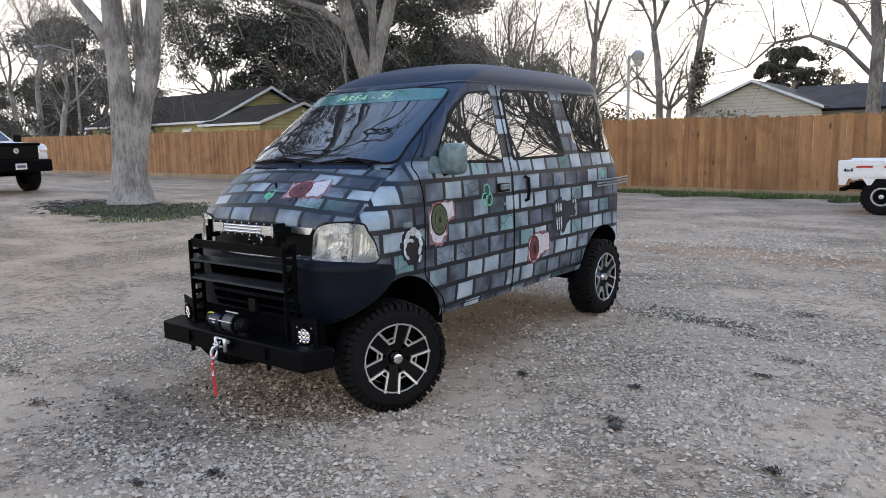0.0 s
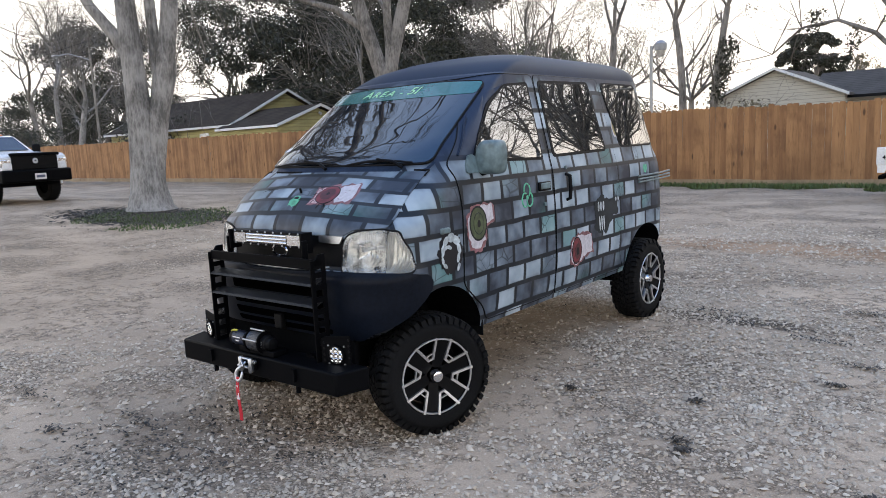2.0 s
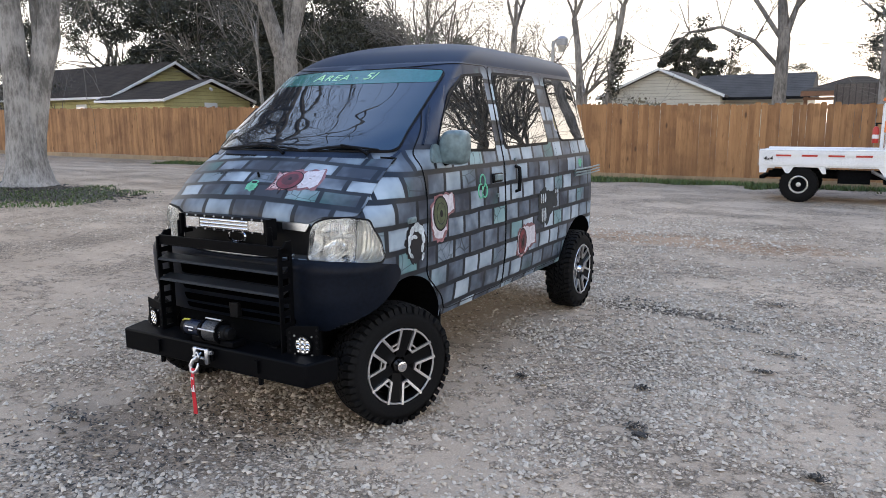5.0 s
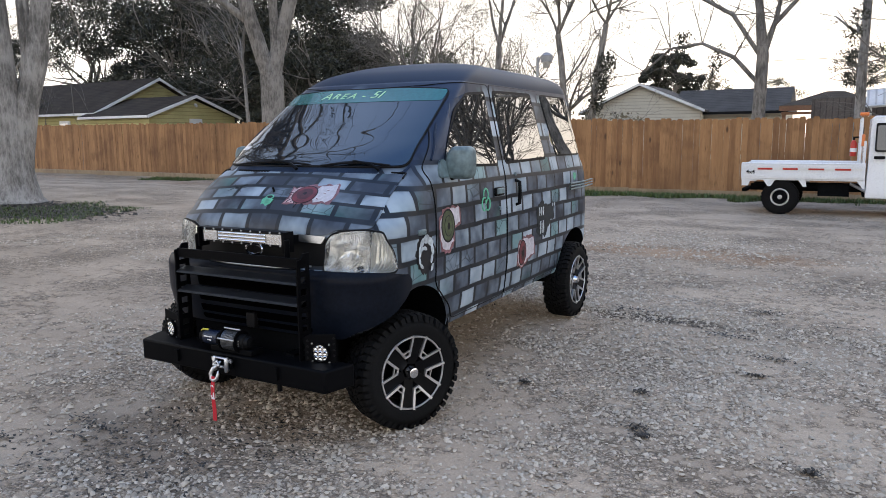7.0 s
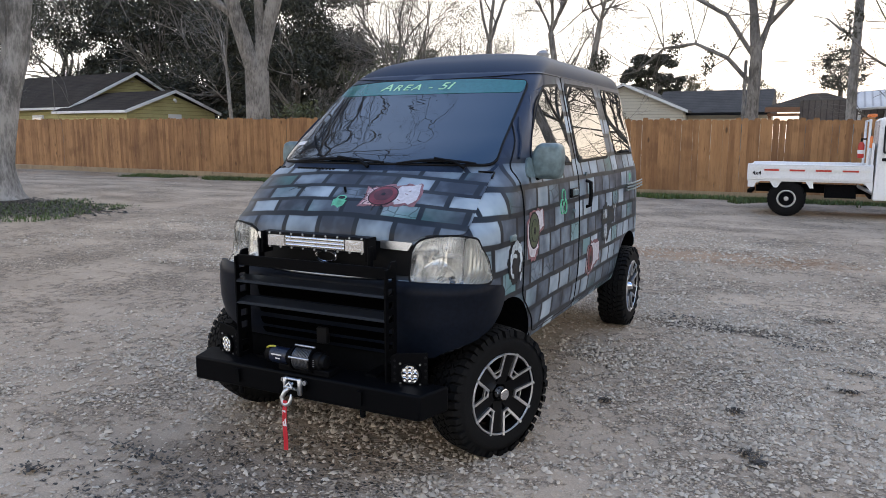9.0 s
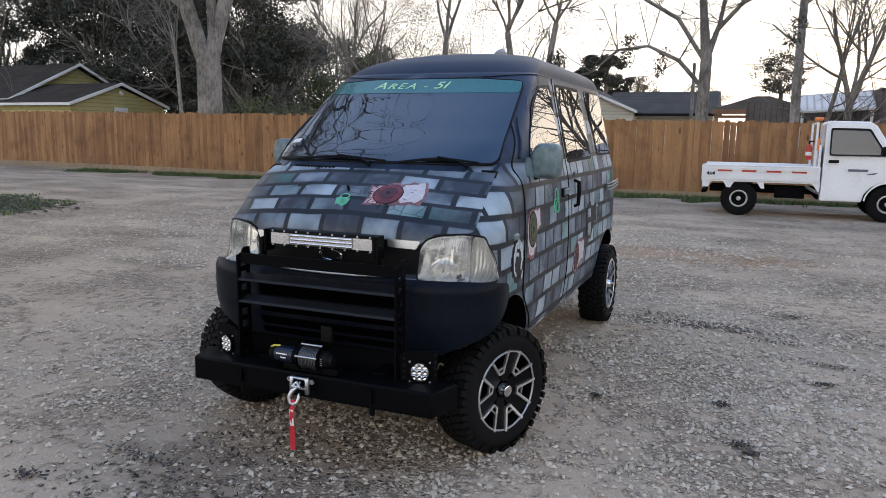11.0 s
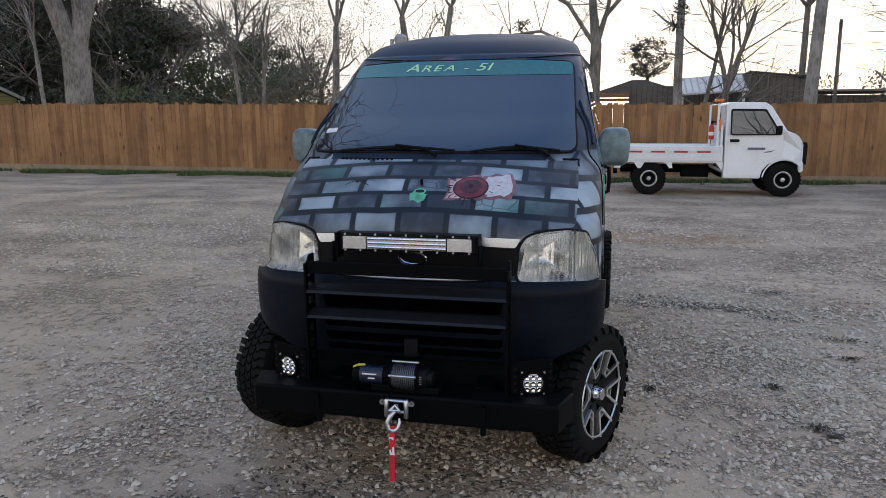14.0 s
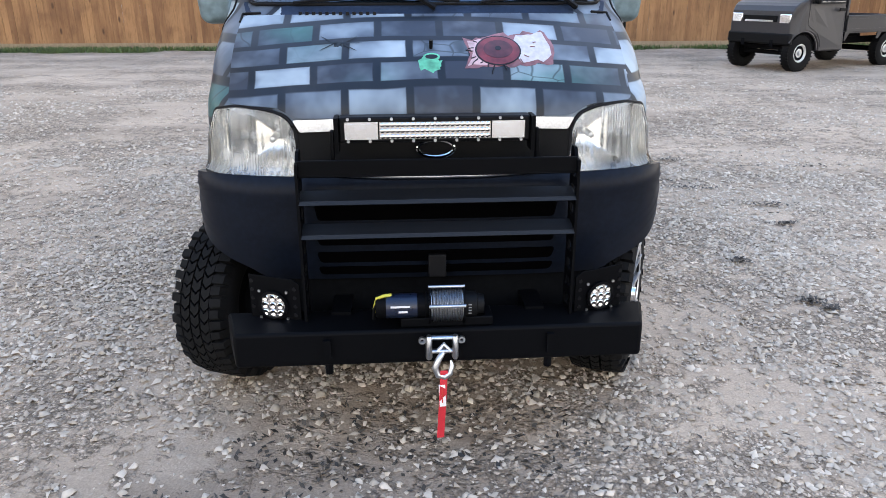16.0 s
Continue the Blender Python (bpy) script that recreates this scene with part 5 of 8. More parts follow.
def alloy_parts(wheel, sg, rim_r, half):
    """Black rim with machined V spokes and a lip."""
    x = sg * half
    part("rim_barrel", G().lathe([(x * 0.92, rim_r), (x * 0.90, rim_r - 0.012), (x * 0.2, rim_r - 0.030), (-x * 0.85, rim_r - 0.015), (-x * 0.85, rim_r)], 48, "x"), M_RIMBLACK, wheel)
    part("rim_lip", G().lathe([(x * 0.90, rim_r + 0.001), (x * 0.95, rim_r - 0.002), (x * 0.95, rim_r - 0.008), (x * 0.90, rim_r - 0.010)], 64, "x"), M_MACHINED, wheel, "machined aluminium lip")
    disc = G().lathe([(x * 0.30, 0.0), (x * 0.34, 0.030), (x * 0.34, 0.07), (x * 0.62, 0.10)], 48, "x")
    part("hub_face", disc, M_RIMBLACK, wheel)
    # added black disc that darkens the wheel's inside like shade behind the spokes
    part("shade_backing_disc", G().lathe([(x * 0.05, 0.0), (x * 0.05, rim_r - 0.035), (-x * 0.6, rim_r - 0.035), (-x * 0.6, 0.0)], 40, "x"), M_WELL, wheel)
    for i in range(6):
        a = math.pi / 6 + i * math.pi / 3
        rot = Matrix.Rotation(a, 3, "X")
        # broad black spoke between the V shapes
        sp = G()
        ps = [(0.040, -0.026), (0.075, -0.030), (rim_r - 0.012, -0.036), (rim_r - 0.012, 0.036), (0.075, 0.030), (0.040, 0.026)]
        ps = [(x * (0.55 + 0.32 * (rr / rim_r)), rr, tt) for rr, tt in ps]
        verts = [rot @ Vector((px, tt, rr)) for px, rr, tt in ps] + [rot @ Vector((px - sg * 0.03, tt, rr)) for px, rr, tt in ps]
        n = len(ps)
        sp.add(verts, [tuple(range(n)), tuple(range(2 * n - 1, n - 1, -1))] + [(j, (j + 1) % n, n + (j + 1) % n, n + j) for j in range(n)])
        part("spoke", sp, M_RIMBLACK, wheel)
        # machined V
        rot = Matrix.Rotation(a + math.pi / 6, 3, "X")
        vg = G()
        apex, end, th = 0.090, rim_r - 0.006, 0.0125
        for s2 in (-1, 1):
            p0, p1 = Vector((0, s2 * 0.0125, apex)), Vector((0, s2 * 0.060, end))
            dv = (p1 - p0).normalized()
            nv = Vector((0, dv.z, -dv.y)) * th * 0.5
            q = [p0 - nv, p0 + nv, p1 + nv, p1 - nv]
            dep = [x * (0.62 + 0.33 * (v.z / rim_r)) + sg * 0.004 for v in q]
            verts = [rot @ Vector((d, v.y, v.z)) for d, v in zip(dep, q)] + [rot @ Vector((d - sg * 0.012, v.y, v.z)) for d, v in zip(dep, q)]
            vg.add(verts, [(0, 1, 2, 3), (7, 6, 5, 4)] + [(j, (j + 1) % 4, 4 + (j + 1) % 4, 4 + j) for j in range(4)])
        for rr, hw, tk in ((apex, 0.018, 0.010), (apex + 0.026, 0.021, 0.006)):
            dd = x * (0.62 + 0.33 * (rr / rim_r)) + sg * 0.0045
            q = [(-hw, rr - tk / 2), (hw, rr - tk / 2), (hw, rr + tk / 2), (-hw, rr + tk / 2)]
            verts = [rot @ Vector((dd, yy, zz)) for yy, zz in q] + [rot @ Vector((dd - sg * 0.012, yy, zz)) for yy, zz in q]
            vg.add(verts, [(0, 1, 2, 3), (7, 6, 5, 4)] + [(j, (j + 1) % 4, 4 + (j + 1) % 4, 4 + j) for j in range(4)])
        part("spoke_facing", vg, M_MACHINED, wheel, "machined aluminium V facing", smooth=0)
    part("hub_cap", G().lathe([(x * 0.30, 0.034), (x * 0.74, 0.032), (x * 0.80, 0.028), (x * 0.98, 0.026), (x * 1.0, 0.022), (x * 1.0, 0.0)], 32, "x"), M_CHROME, wheel, "chrome hub cap")
    for i in range(4):
        a = math.pi / 4 + i * math.pi / 2
        part("lug_nut", G().lathe([(x * 0.32, 0.010), (x * 0.58, 0.009), (x * 0.60, 0.0)], 8, "x", (0, 0.052 * math.cos(a), 0.052 * math.sin(a))), M_STEEL, wheel)


_tyre_me = tyre_mesh(0.303, 0.102, 0.193).mesh("tyre", M_RUBBER, 30)
for _x, _y, _z, _sg, _turn in ((0.672, 0.0, 0.298, 1, -24), (-0.69, 0.03, 0.318, -1, -22), (0.70, 2.48, 0.340, 1, 0), (-0.70, 2.48, 0.340, -1, 0)):
    _w = part("wheel", G().lathe([(-_sg * 0.10, 0.0), (-_sg * 0.10, 0.10), (_sg * 0.025, 0.10), (_sg * 0.025, 0.0)], 32, "x"), M_WELL, VAN, "mud-terrain tyre on a black and machined alloy wheel", m=pose(_x, _y, _z, 17 if _turn else 35, 0, _turn))
    part("tyre", _tyre_me, M_RUBBER, _w)
    alloy_parts(_w, _sg, 0.192, 0.102)
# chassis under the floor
part("chassis", G().box((-0.33, 1.3, 0.40), (0.08, 3.0, 0.10)).box((0.33, 1.3, 0.40), (0.08, 3.0, 0.10)).box((0, 1.2, 0.42), (1.1, 2.2, 0.06)).cyl((-0.62, 0.0, 0.30), (0.62, 0.0, 0.30), 0.035, 10).cyl((-0.66, 2.48, 0.34), (0.66, 2.48, 0.34), 0.045, 10).box((0, 2.46, 0.34), (0.22, 0.22, 0.2)), M_WELL, VAN, "black chassis and axles", bevel=0.01)
# dark sheet added behind the bumper, in place of the shade under the nose
part("underbody_shade_sheet", G().box((0, -0.30, 0.43), (0.95, 0.02, 0.16)), M_WELL, VAN)
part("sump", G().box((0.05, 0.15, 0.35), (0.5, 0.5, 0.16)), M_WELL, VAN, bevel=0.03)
part("exhaust", G().tube([(0.25, 1.9, 0.37), (0.3, 2.3, 0.36), (0.3, 2.98, 0.37)], 0.028, 10), M_STEEL, VAN)
part("mud_flap", G().box((0.63, 0.42, 0.47), (0.16, 0.008, 0.16)), M_RUBBER, VAN)


# airbrushed pictures
def oval(cx, cz, rx, rz, n=28, tilt=0.0, wob=0.0, seed=1):
    rng = random.Random(seed)
    out = []
    for i in range(n):
        a = 2 * math.pi * i / n
        k = 1 + wob * (rng.random() - 0.5)
        u, v = rx * k * math.cos(a), rz * k * math.sin(a)
        out.append((cx + u * math.cos(tilt) - v * math.sin(tilt), cz + u * math.sin(tilt) + v * math.cos(tilt)))
    return out


def ragged(poly, amount, seed):
    rng = random.Random(seed)
    return [(a + (rng.random() - 0.5) * amount, z + (rng.random() - 0.5) * amount) for a, z in resample(poly, 0.022)]


def painted(name, label, layers, how="side", base=0.0062):
    """Flat paint layers over one another on the skin."""
    first = None
    for k, (poly, material) in enumerate(layers):
        g = panel(poly, how, base + 0.0007 * (k + 1), 0.0006, 0.02, 3)
        if first is None:
            first = part(name, g, material, VAN, label, smooth=60)
        else:
            part("paint_layer", g, material, first, smooth=60)


painted("painted_eye", "airbrushed torn eyeball with an olive iris", [
    (ragged([(0.275, 1.05), (0.34, 1.105), (0.515, 1.105), (0.53, 1.01), (0.45, 0.985), (0.445, 0.91), (0.39, 0.855), (0.30, 0.865), (0.27, 0.96)], 0.018, 3), M_RIMRED),
    (ragged([(0.29, 1.045), (0.35, 1.092), (0.50, 1.095), (0.515, 1.02), (0.435, 0.99), (0.43, 0.92), (0.385, 0.875), (0.31, 0.885), (0.285, 0.96)], 0.014, 4), M_PALE),
    (oval(0.372, 1.005, 0.078, 0.092), M_PUPIL), (oval(0.372, 1.005, 0.068, 0.082), M_IRISOLIVE), (oval(0.374, 1.004, 0.046, 0.058), M_SHADE), (oval(0.374, 1.004, 0.042, 0.053), M_IRISOLIVE), (oval(0.375, 1.003, 0.014, 0.020), M_PUPIL)])
painted("painted_eye", "airbrushed torn eyeball with a red iris", [
    (ragged([(1.345, 0.63), (1.355, 0.775), (1.44, 0.815), (1.64, 0.80), (1.665, 0.665), (1.56, 0.645), (1.44, 0.59)], 0.02, 5), M_RIMRED),
    (ragged([(1.36, 0.645), (1.37, 0.765), (1.45, 0.80), (1.625, 0.785), (1.645, 0.68), (1.54, 0.66), (1.43, 0.61)], 0.016, 6), M_PALE),
    (oval(1.432, 0.705, 0.066, 0.088), M_PUPIL), (oval(1.432, 0.705, 0.058, 0.080), M_IRISRED), (oval(1.44, 0.70, 0.034, 0.05), M_DEEPRED), (oval(1.44, 0.70, 0.016, 0.026), M_PUPIL)])
painted("painted_eye", "small airbrushed golden eye on the pillar", [
    (oval(2.16, 1.475, 0.052, 0.078, wob=0.2), M_PALE), (oval(2.155, 1.475, 0.036, 0.058), M_IRISGOLD), (oval(2.155, 1.475, 0.014, 0.024), M_PUPIL)], base=0.001)
painted("painted_claw", "airbrushed pale claws gripping a dark hole", [
    (ragged(oval(0.135, 0.885, 0.102, 0.105), 0.018, 7), M_PUPIL)] + [(oval(0.135 + 0.068 * math.cos(a), 0.888 + 0.074 * math.sin(a), w, h, 14, a + 0.2), M_BONE) for a, w, h in ((-0.5, 0.013, 0.026), (0.15, 0.015, 0.030), (0.85, 0.022, 0.034), (1.5, 0.024, 0.030), (2.2, 0.017, 0.028), (2.9, 0.014, 0.026))] +
    [(oval(0.105 + 0.045 * math.cos(a), 0.868 + 0.050 * math.sin(a), 0.010, 0.020, 12, a), M_BONE) for a in (1.2, 1.9, 2.7, 3.4, 4.1)] + [(oval(0.185, 0.808, 0.011, 0.022, 12, -0.5), M_BONE)], base=0.001)
painted("painted_skull", "airbrushed dark hole with pale bony fingers", [
    (ragged([(1.69, 0.80), (1.70, 0.98), (1.80, 1.03), (1.93, 0.97), (2.03, 1.02), (2.05, 0.90), (1.95, 0.86), (1.86, 0.77)], 0.03, 8), M_SHADE)] +
    [(oval(1.745 + i * 0.034, 0.955, 0.013, 0.032, 12), M_BONE) for i in range(3)] + [(oval(1.755 + i * 0.030, 0.84, 0.010, 0.05, 12, 0.1), M_BONE) for i in range(3)] + [(oval(2.0, 0.985, 0.012, 0.014, 10), M_BONE), (oval(2.035, 0.985, 0.010, 0.014, 10), M_BONE)])
for _cy, _cz, _rr in ((0.868, 1.10, 0.032),):
    _bh = None
    for _k in range(3):
        _a = math.pi / 2 + _k * 2 * math.pi / 3
        _arcp = [(_cy + _rr * 0.85 * math.cos(_a) + _rr * math.cos(_a + t), _cz + _rr * 1.1 * math.sin(_a) + _rr * 1.25 * math.sin(_a + t)) for t in [(-2.5 + 5.0 * i / 12) + math.pi * 0 for i in range(13)]]
        _rb = ribbon(_arcp, "side", 0.0045, 0.010, 1, closed=False, step=0.012)
        _bh = part("painted_sign", _rb, M_GREEN, VAN, "pale green three-horned hazard sign") if _bh is None else part("paint_layer", _rb, M_GREEN, _bh) and _bh
    part("paint_layer", panel(oval(_cy, _cz - 0.005, 0.012, 0.014, 12), "side", 0.007, 0.002, 0.02, 2), M_GREEN, _bh)
painted("painted_mark", "small green airbrushed mark", [(ragged(oval(2.545, 1.168, 0.035, 0.03), 0.02, 9), M_GREEN)], base=0.001)
painted("painted_eye", "airbrushed torn eyeball with a crimson iris on the bonnet", [
    (ragged([(0.095, 1.145), (0.115, 1.185), (0.10, 1.222), (0.19, 1.232), (0.26, 1.238), (0.37, 1.242), (0.385, 1.20), (0.375, 1.155), (0.29, 1.150), (0.20, 1.148)], 0.012, 10), M_RIMRED),
    (ragged([(0.105, 1.150), (0.125, 1.185), (0.11, 1.216), (0.17, 1.222), (0.20, 1.19), (0.17, 1.155)], 0.008, 11), M_PINK),
    (ragged([(0.245, 1.19), (0.27, 1.228), (0.36, 1.236), (0.375, 1.20), (0.366, 1.162), (0.28, 1.158)], 0.010, 12), M_PALE),
    (oval(0.205, 1.19, 0.073, 0.040), M_PUPIL), (oval(0.205, 1.19, 0.068, 0.037), M_IRISRED), (oval(0.205, 1.193, 0.046, 0.024), M_DEEPRED), (oval(0.205, 1.195, 0.010, 0.006), M_PUPIL)], "front")
_rng = random.Random(91)
_vein = None
for _k in range(16):
    _a = 2.6 + 4.2 * _k / 15 + _rng.uniform(-0.1, 0.1)
    _x, _z = 0.205 + 0.078 * math.cos(_a), 1.19 + 0.040 * math.sin(_a)
    if _k > 9:
        _x, _z = 0.272 + 0.012 * (_k - 10), 1.166 + 0.011 * (_k - 10)
    _ln = _rng.uniform(0.035, 0.075)
    _pp = [(_x, _z)]
    for _q in range(4):
        _a += _rng.uniform(-0.5, 0.5)
        _pp.append((_pp[-1][0] + _ln / 3 * math.cos(_a), max(1.08, _pp[-1][1] + _ln / 5 * math.sin(_a))))
    _g = ribbon(_pp, "front", 0.0072 if _k < 10 else 0.0095, 0.0045 if _k < 10 else 0.003, 1, closed=False, step=0.012)
    _vein = part("painted_veins", _g, M_PUPIL, VAN, "thin dark painted veins round the bonnet eye") if _vein is None else part("vein", _g, M_PUPIL if _k < 10 else M_RIMRED, _vein) and _vein
painted("painted_splash", "green airbrushed splash round a dark nozzle", [
    (ragged(oval(-0.008, 1.158, 0.036, 0.022), 0.012, 13), M_GREEN), (oval(-0.004, 1.176, 0.026, 0.010), M_GREEN), (oval(-0.004, 1.176, 0.019, 0.006), M_PUPIL)], "front")
part("washer_jet", G().cyl(lifted(s_of_x(-0.004, 1.20), 1.20, 0.0), lifted(s_of_x(-0.004, 1.205), 1.205, 0.03), 0.006, 8), M_PLASTIC, VAN)
painted("painted_cobweb", "fine dark cobweb on a pale painted block", [(ragged(oval(-0.29, 1.212, 0.013, 0.008, 10), 0.010, 14), M_SHADE)] + [(oval(-0.29 + dx, 1.212 + dz, rx, 0.0012, 8, 0.4 * s), M_SHADE) for dx, dz, rx, s in ((-0.03, 0.008, 0.03, -1), (0.03, 0.008, 0.03, 1), (-0.03, -0.008, 0.03, 1), (0.03, -0.009, 0.03, -1), (0.04, 0.0, 0.034, 0), (-0.04, 0.0, 0.034, 0))], "front")

part("sticker", panel(rounded([(-0.575, 1.405), (-0.515, 1.41), (-0.515, 1.43), (-0.575, 1.425)], 0.004), "front", 0.0108, 0.001, 0.02, 2), M_TAG, _ws, "small white inspection sticker")

# ---- ground ----
def ground_mesh():
    g = G()
    xs = sorted(set([-400, -250, -150, -100, -70] + [round(-50 + i * 1.0, 3) for i in range(66)] + [20, 30, 50, 90, 160, 300]))
    ys = sorted(set([-300, -150, -80, -40, -20, -10] + [round(-6 + i * 0.8, 3) for i in range(36)] + [25, 32, 45, 70, 120, 220, 500]))
    for y in ys:
        for x in xs:
            g.v.append((x, y, ground_z(x, y) + (0.012 * noise.noise((x * 0.35, y * 0.35, 0)) if abs(x) < 60 and abs(y) < 40 else 0)))
    n = len(xs)
    g.f = [(j * n + i, j * n + i + 1, (j + 1) * n + i + 1, (j + 1) * n + i) for j in range(len(ys) - 1) for i in range(n - 1)]
    return g


ground = new("ground", ground_mesh().mesh("ground", M_GRAVEL, 0))
tagged(ground, "grey crushed-gravel lot with worn dirt strips", "ground", kind="structure")


def fence_y(x):
    return 18.85 + 0.028 * (x + 6)


def fence_base(x):
    return ground_z(x, fence_y(x)) + 0.006 * max(0.0, -(x + 12))


fence = tagged(new("fence"), "tall cedar picket privacy fence with dog-eared boards", "fence", kind="structure")
_rng = random.Random(4)


def picket(h):
    return G().prism([(-0.0685, 0.0), (0.0685, 0.0), (0.0685, h - 0.03), (0.044, h), (-0.044, h), (-0.0685, h - 0.03)], -0.008, 0.008, lambda u, v, w: (u, w, v))


_pk = [picket(h).mesh("picket", M_CEDAR, 0) for h in (1.80, 1.815, 1.83, 1.845, 1.86)]
_rest = G()
_x = -60.0
while _x < 24.0:
    _y, _b = fence_y(_x) + _rng.uniform(-0.006, 0.006), fence_base(_x) + 0.165 - 0.0045 * max(0.0, min(_x + 16, 20))
    _t = pose(_x, _y, _b, 0, _rng.uniform(-0.35, 0.35), 1.6 + _rng.uniform(-1.5, 1.5))
    if -26.0 < _x < 14.5:
        part("picket", _rng.choice(_pk), M_CEDAR, fence, m=_t)
    else:
        _q = picket(_rng.uniform(1.80, 1.86))
        _rest.add([_t @ Vector(p) for p in _q.v], _q.f)
    _x += 0.1395
_o = part("picket_row", _rest, M_CEDAR, fence, smooth=0)
tagged(_o, kind="stuff")
_x = -60.0
while _x < 24.0:
    _l = 3.6
    _xm = _x + _l / 2
    part("kickboard", G().box((0, 0, 0), (_l - 0.01, 0.035, 0.17)), M_KICK, fence, m=pose(_xm, fence_y(_xm) - 0.012, fence_base(_xm) + 0.075, 0, 0, 1.6))
    part("rail", G().box((0, 0, 0), (_l, 0.04, 0.085)).box((0, 0, 0.75), (_l, 0.04, 0.085)).box((0, 0, -0.75), (_l, 0.04, 0.085)), M_CEDAR, fence, m=pose(_xm, fence_y(_xm) + 0.035, fence_base(_xm) + 1.1, 0, 0, 1.6))
    _x += _l

# ---- trees ----
def grow(big, fine, p, d, r, length, depth, rng, o):
    """One limb and, from it, its smaller ones. big takes the thick wood, fine the twigs."""
    n = max(2 if r < 0.012 else 3, int(length / o["seg"]) + 1)
    pts, rad = [p.copy()], [r]
    d = d.normalized()
    for i in range(n):
        d = (d + Vector((rng.gauss(0, 1), rng.gauss(0, 1), rng.gauss(0, 0.8))) * o["wander"] + Vector((0, 0, o["lift"] if depth > 1 else -o["droop"]))).normalized()
        pts.append(pts[-1] + d * (length / n))
        rad.append(r * (1 - (1 - o["taper"]) * (i + 1) / n))
    thick = r > o["split"]
    (big if thick else fine).tube(pts, rad, 9 if r > 0.12 else 6 if thick else 4 if r > 0.012 else 3, caps=False)
    if depth <= 0:
        return
    kids = rng.randint(*o["kids"])
    for k in range(kids):
        t = rng.uniform(o["bare"], 1.0) if k else 1.0
        j = min(int(t * n), n)
        base = pts[j]
        ax = (pts[min(j + 1, n)] - pts[max(j - 1, 0)]).normalized()
        side = ax.orthogonal().normalized()
        side.rotate(Matrix.Rotation(rng.uniform(0, 2 * math.pi), 3, ax))
        spread = rng.uniform(*o["spread"]) * (0.45 if not k else 1)
        nd = ax * math.cos(spread) + side * math.sin(spread)
        grow(big, fine, base, nd, max(rad[j] * rng.uniform(*o["thin"]), 0.004), length * rng.uniform(*o["short"]), depth - 1, rng, o)


WOOD = dict(seg=0.45, wander=0.10, lift=0.05, droop=0.03, taper=0.55, split=0.045, kids=(4, 6), bare=0.30, spread=(0.45, 1.05), thin=(0.45, 0.75), short=(0.5, 0.78))


def bare_tree(name, label, x, y, r, trunk, crown, seed, lean=(0.0, 0.0), depth=4, wood=None, mat=None, stems=1, **kw):
    """A leafless tree: trunk with limbs as one part, twigs as another."""
    o = dict(WOOD, **kw)
    rng = random.Random(seed)
    th = thing(name, label, "tree", m=pose(x, y, ground_z(x, y) - 0.05))
    big, fine = G(), G()
    for s in range(stems):
        a = 2 * math.pi * s / max(stems, 1) + rng.random()
        d = Vector((lean[0] + (0.16 * math.cos(a) if stems > 1 else 0), lean[1] + (0.16 * math.sin(a) if stems > 1 else 0), 1))
        n = 6
        pts = [Vector((0.1 * s, 0, -0.05))]
        for i in range(n):
            d = (d.normalized() + Vector((rng.gauss(0, 0.035), rng.gauss(0, 0.035), 0.02))).normalized()
            pts.append(pts[-1] + d * trunk / n)
        rs = [r * (1.45 if i == 0 else 1.12 if i == 1 else 1 - 0.30 * i / n) for i in range(n + 1)]
        big.tube(pts, rs, 12, caps=False)
        for k in range(rng.randint(3, 4)):
            b = rng.uniform(0, 2 * math.pi)
            sp = rng.uniform(0.15, 0.7)
            nd = d * math.cos(sp) + Vector((math.cos(b), math.sin(b), 0)) * math.sin(sp)
            grow(big, fine, pts[-1], nd, rs[-1] * rng.uniform(0.5, 0.8), crown * rng.uniform(0.38, 0.55), depth - 1, rng, o)
        for k in range(rng.randint(1, 3)):
            b = rng.uniform(0, 2 * math.pi)
            j = rng.randint(3, 5)
            grow(big, fine, pts[j], Vector((math.cos(b), math.sin(b), rng.uniform(0.2, 0.8))), rs[j] * 0.4, crown * 0.35, depth - 2, rng, o)
    part("trunk", big, mat or M_BARKDARK, th, smooth=60)
    tagged(part("twig_mass", fine, M_TWIG, th, smooth=0), kind="stuff")
    return th


def leaf_cloud(centres, sizes, count, leaf, seed, squash=0.7):
    """Many small two-triangle leaves round clump centres."""
    rng = np.random.default_rng(seed)
    k = rng.integers(0, len(centres), count)
    v = rng.normal(size=(count, 3))
    v /= np.linalg.norm(v, axis=1)[:, None]
    c = np.asarray(centres)[k] + v * (np.asarray(sizes)[k] * rng.random(count) ** 0.45)[:, None] * np.array([1, 1, squash])
    a, b = rng.normal(size=(count, 3)), rng.normal(size=(count, 3))
    a /= np.linalg.norm(a, axis=1)[:, None]
    b -= a * (a * b).sum(1)[:, None]
    b /= np.linalg.norm(b, axis=1)[:, None]
    s = leaf * rng.uniform(0.5, 1.3, count)[:, None]
    q = np.stack([c - a * s, c - b * s * 0.5, c + a * s, c + b * s * 0.5], 1).reshape(-1, 3)
    return q


def quads(name, q, material):
    n = len(q) // 4
    me = bpy.data.meshes.new(name)
    me.vertices.add(4 * n)
    me.vertices.foreach_set("co", q.astype(np.float32).ravel())
    me.loops.add(4 * n)
    me.loops.foreach_set("vertex_index", np.arange(4 * n, dtype=np.int32))
    me.polygons.add(n)
    me.polygons.foreach_set("loop_start", np.arange(0, 4 * n, 4, dtype=np.int32))
    me.update(calc_edges=True)
    me.materials.append(material)
    return me


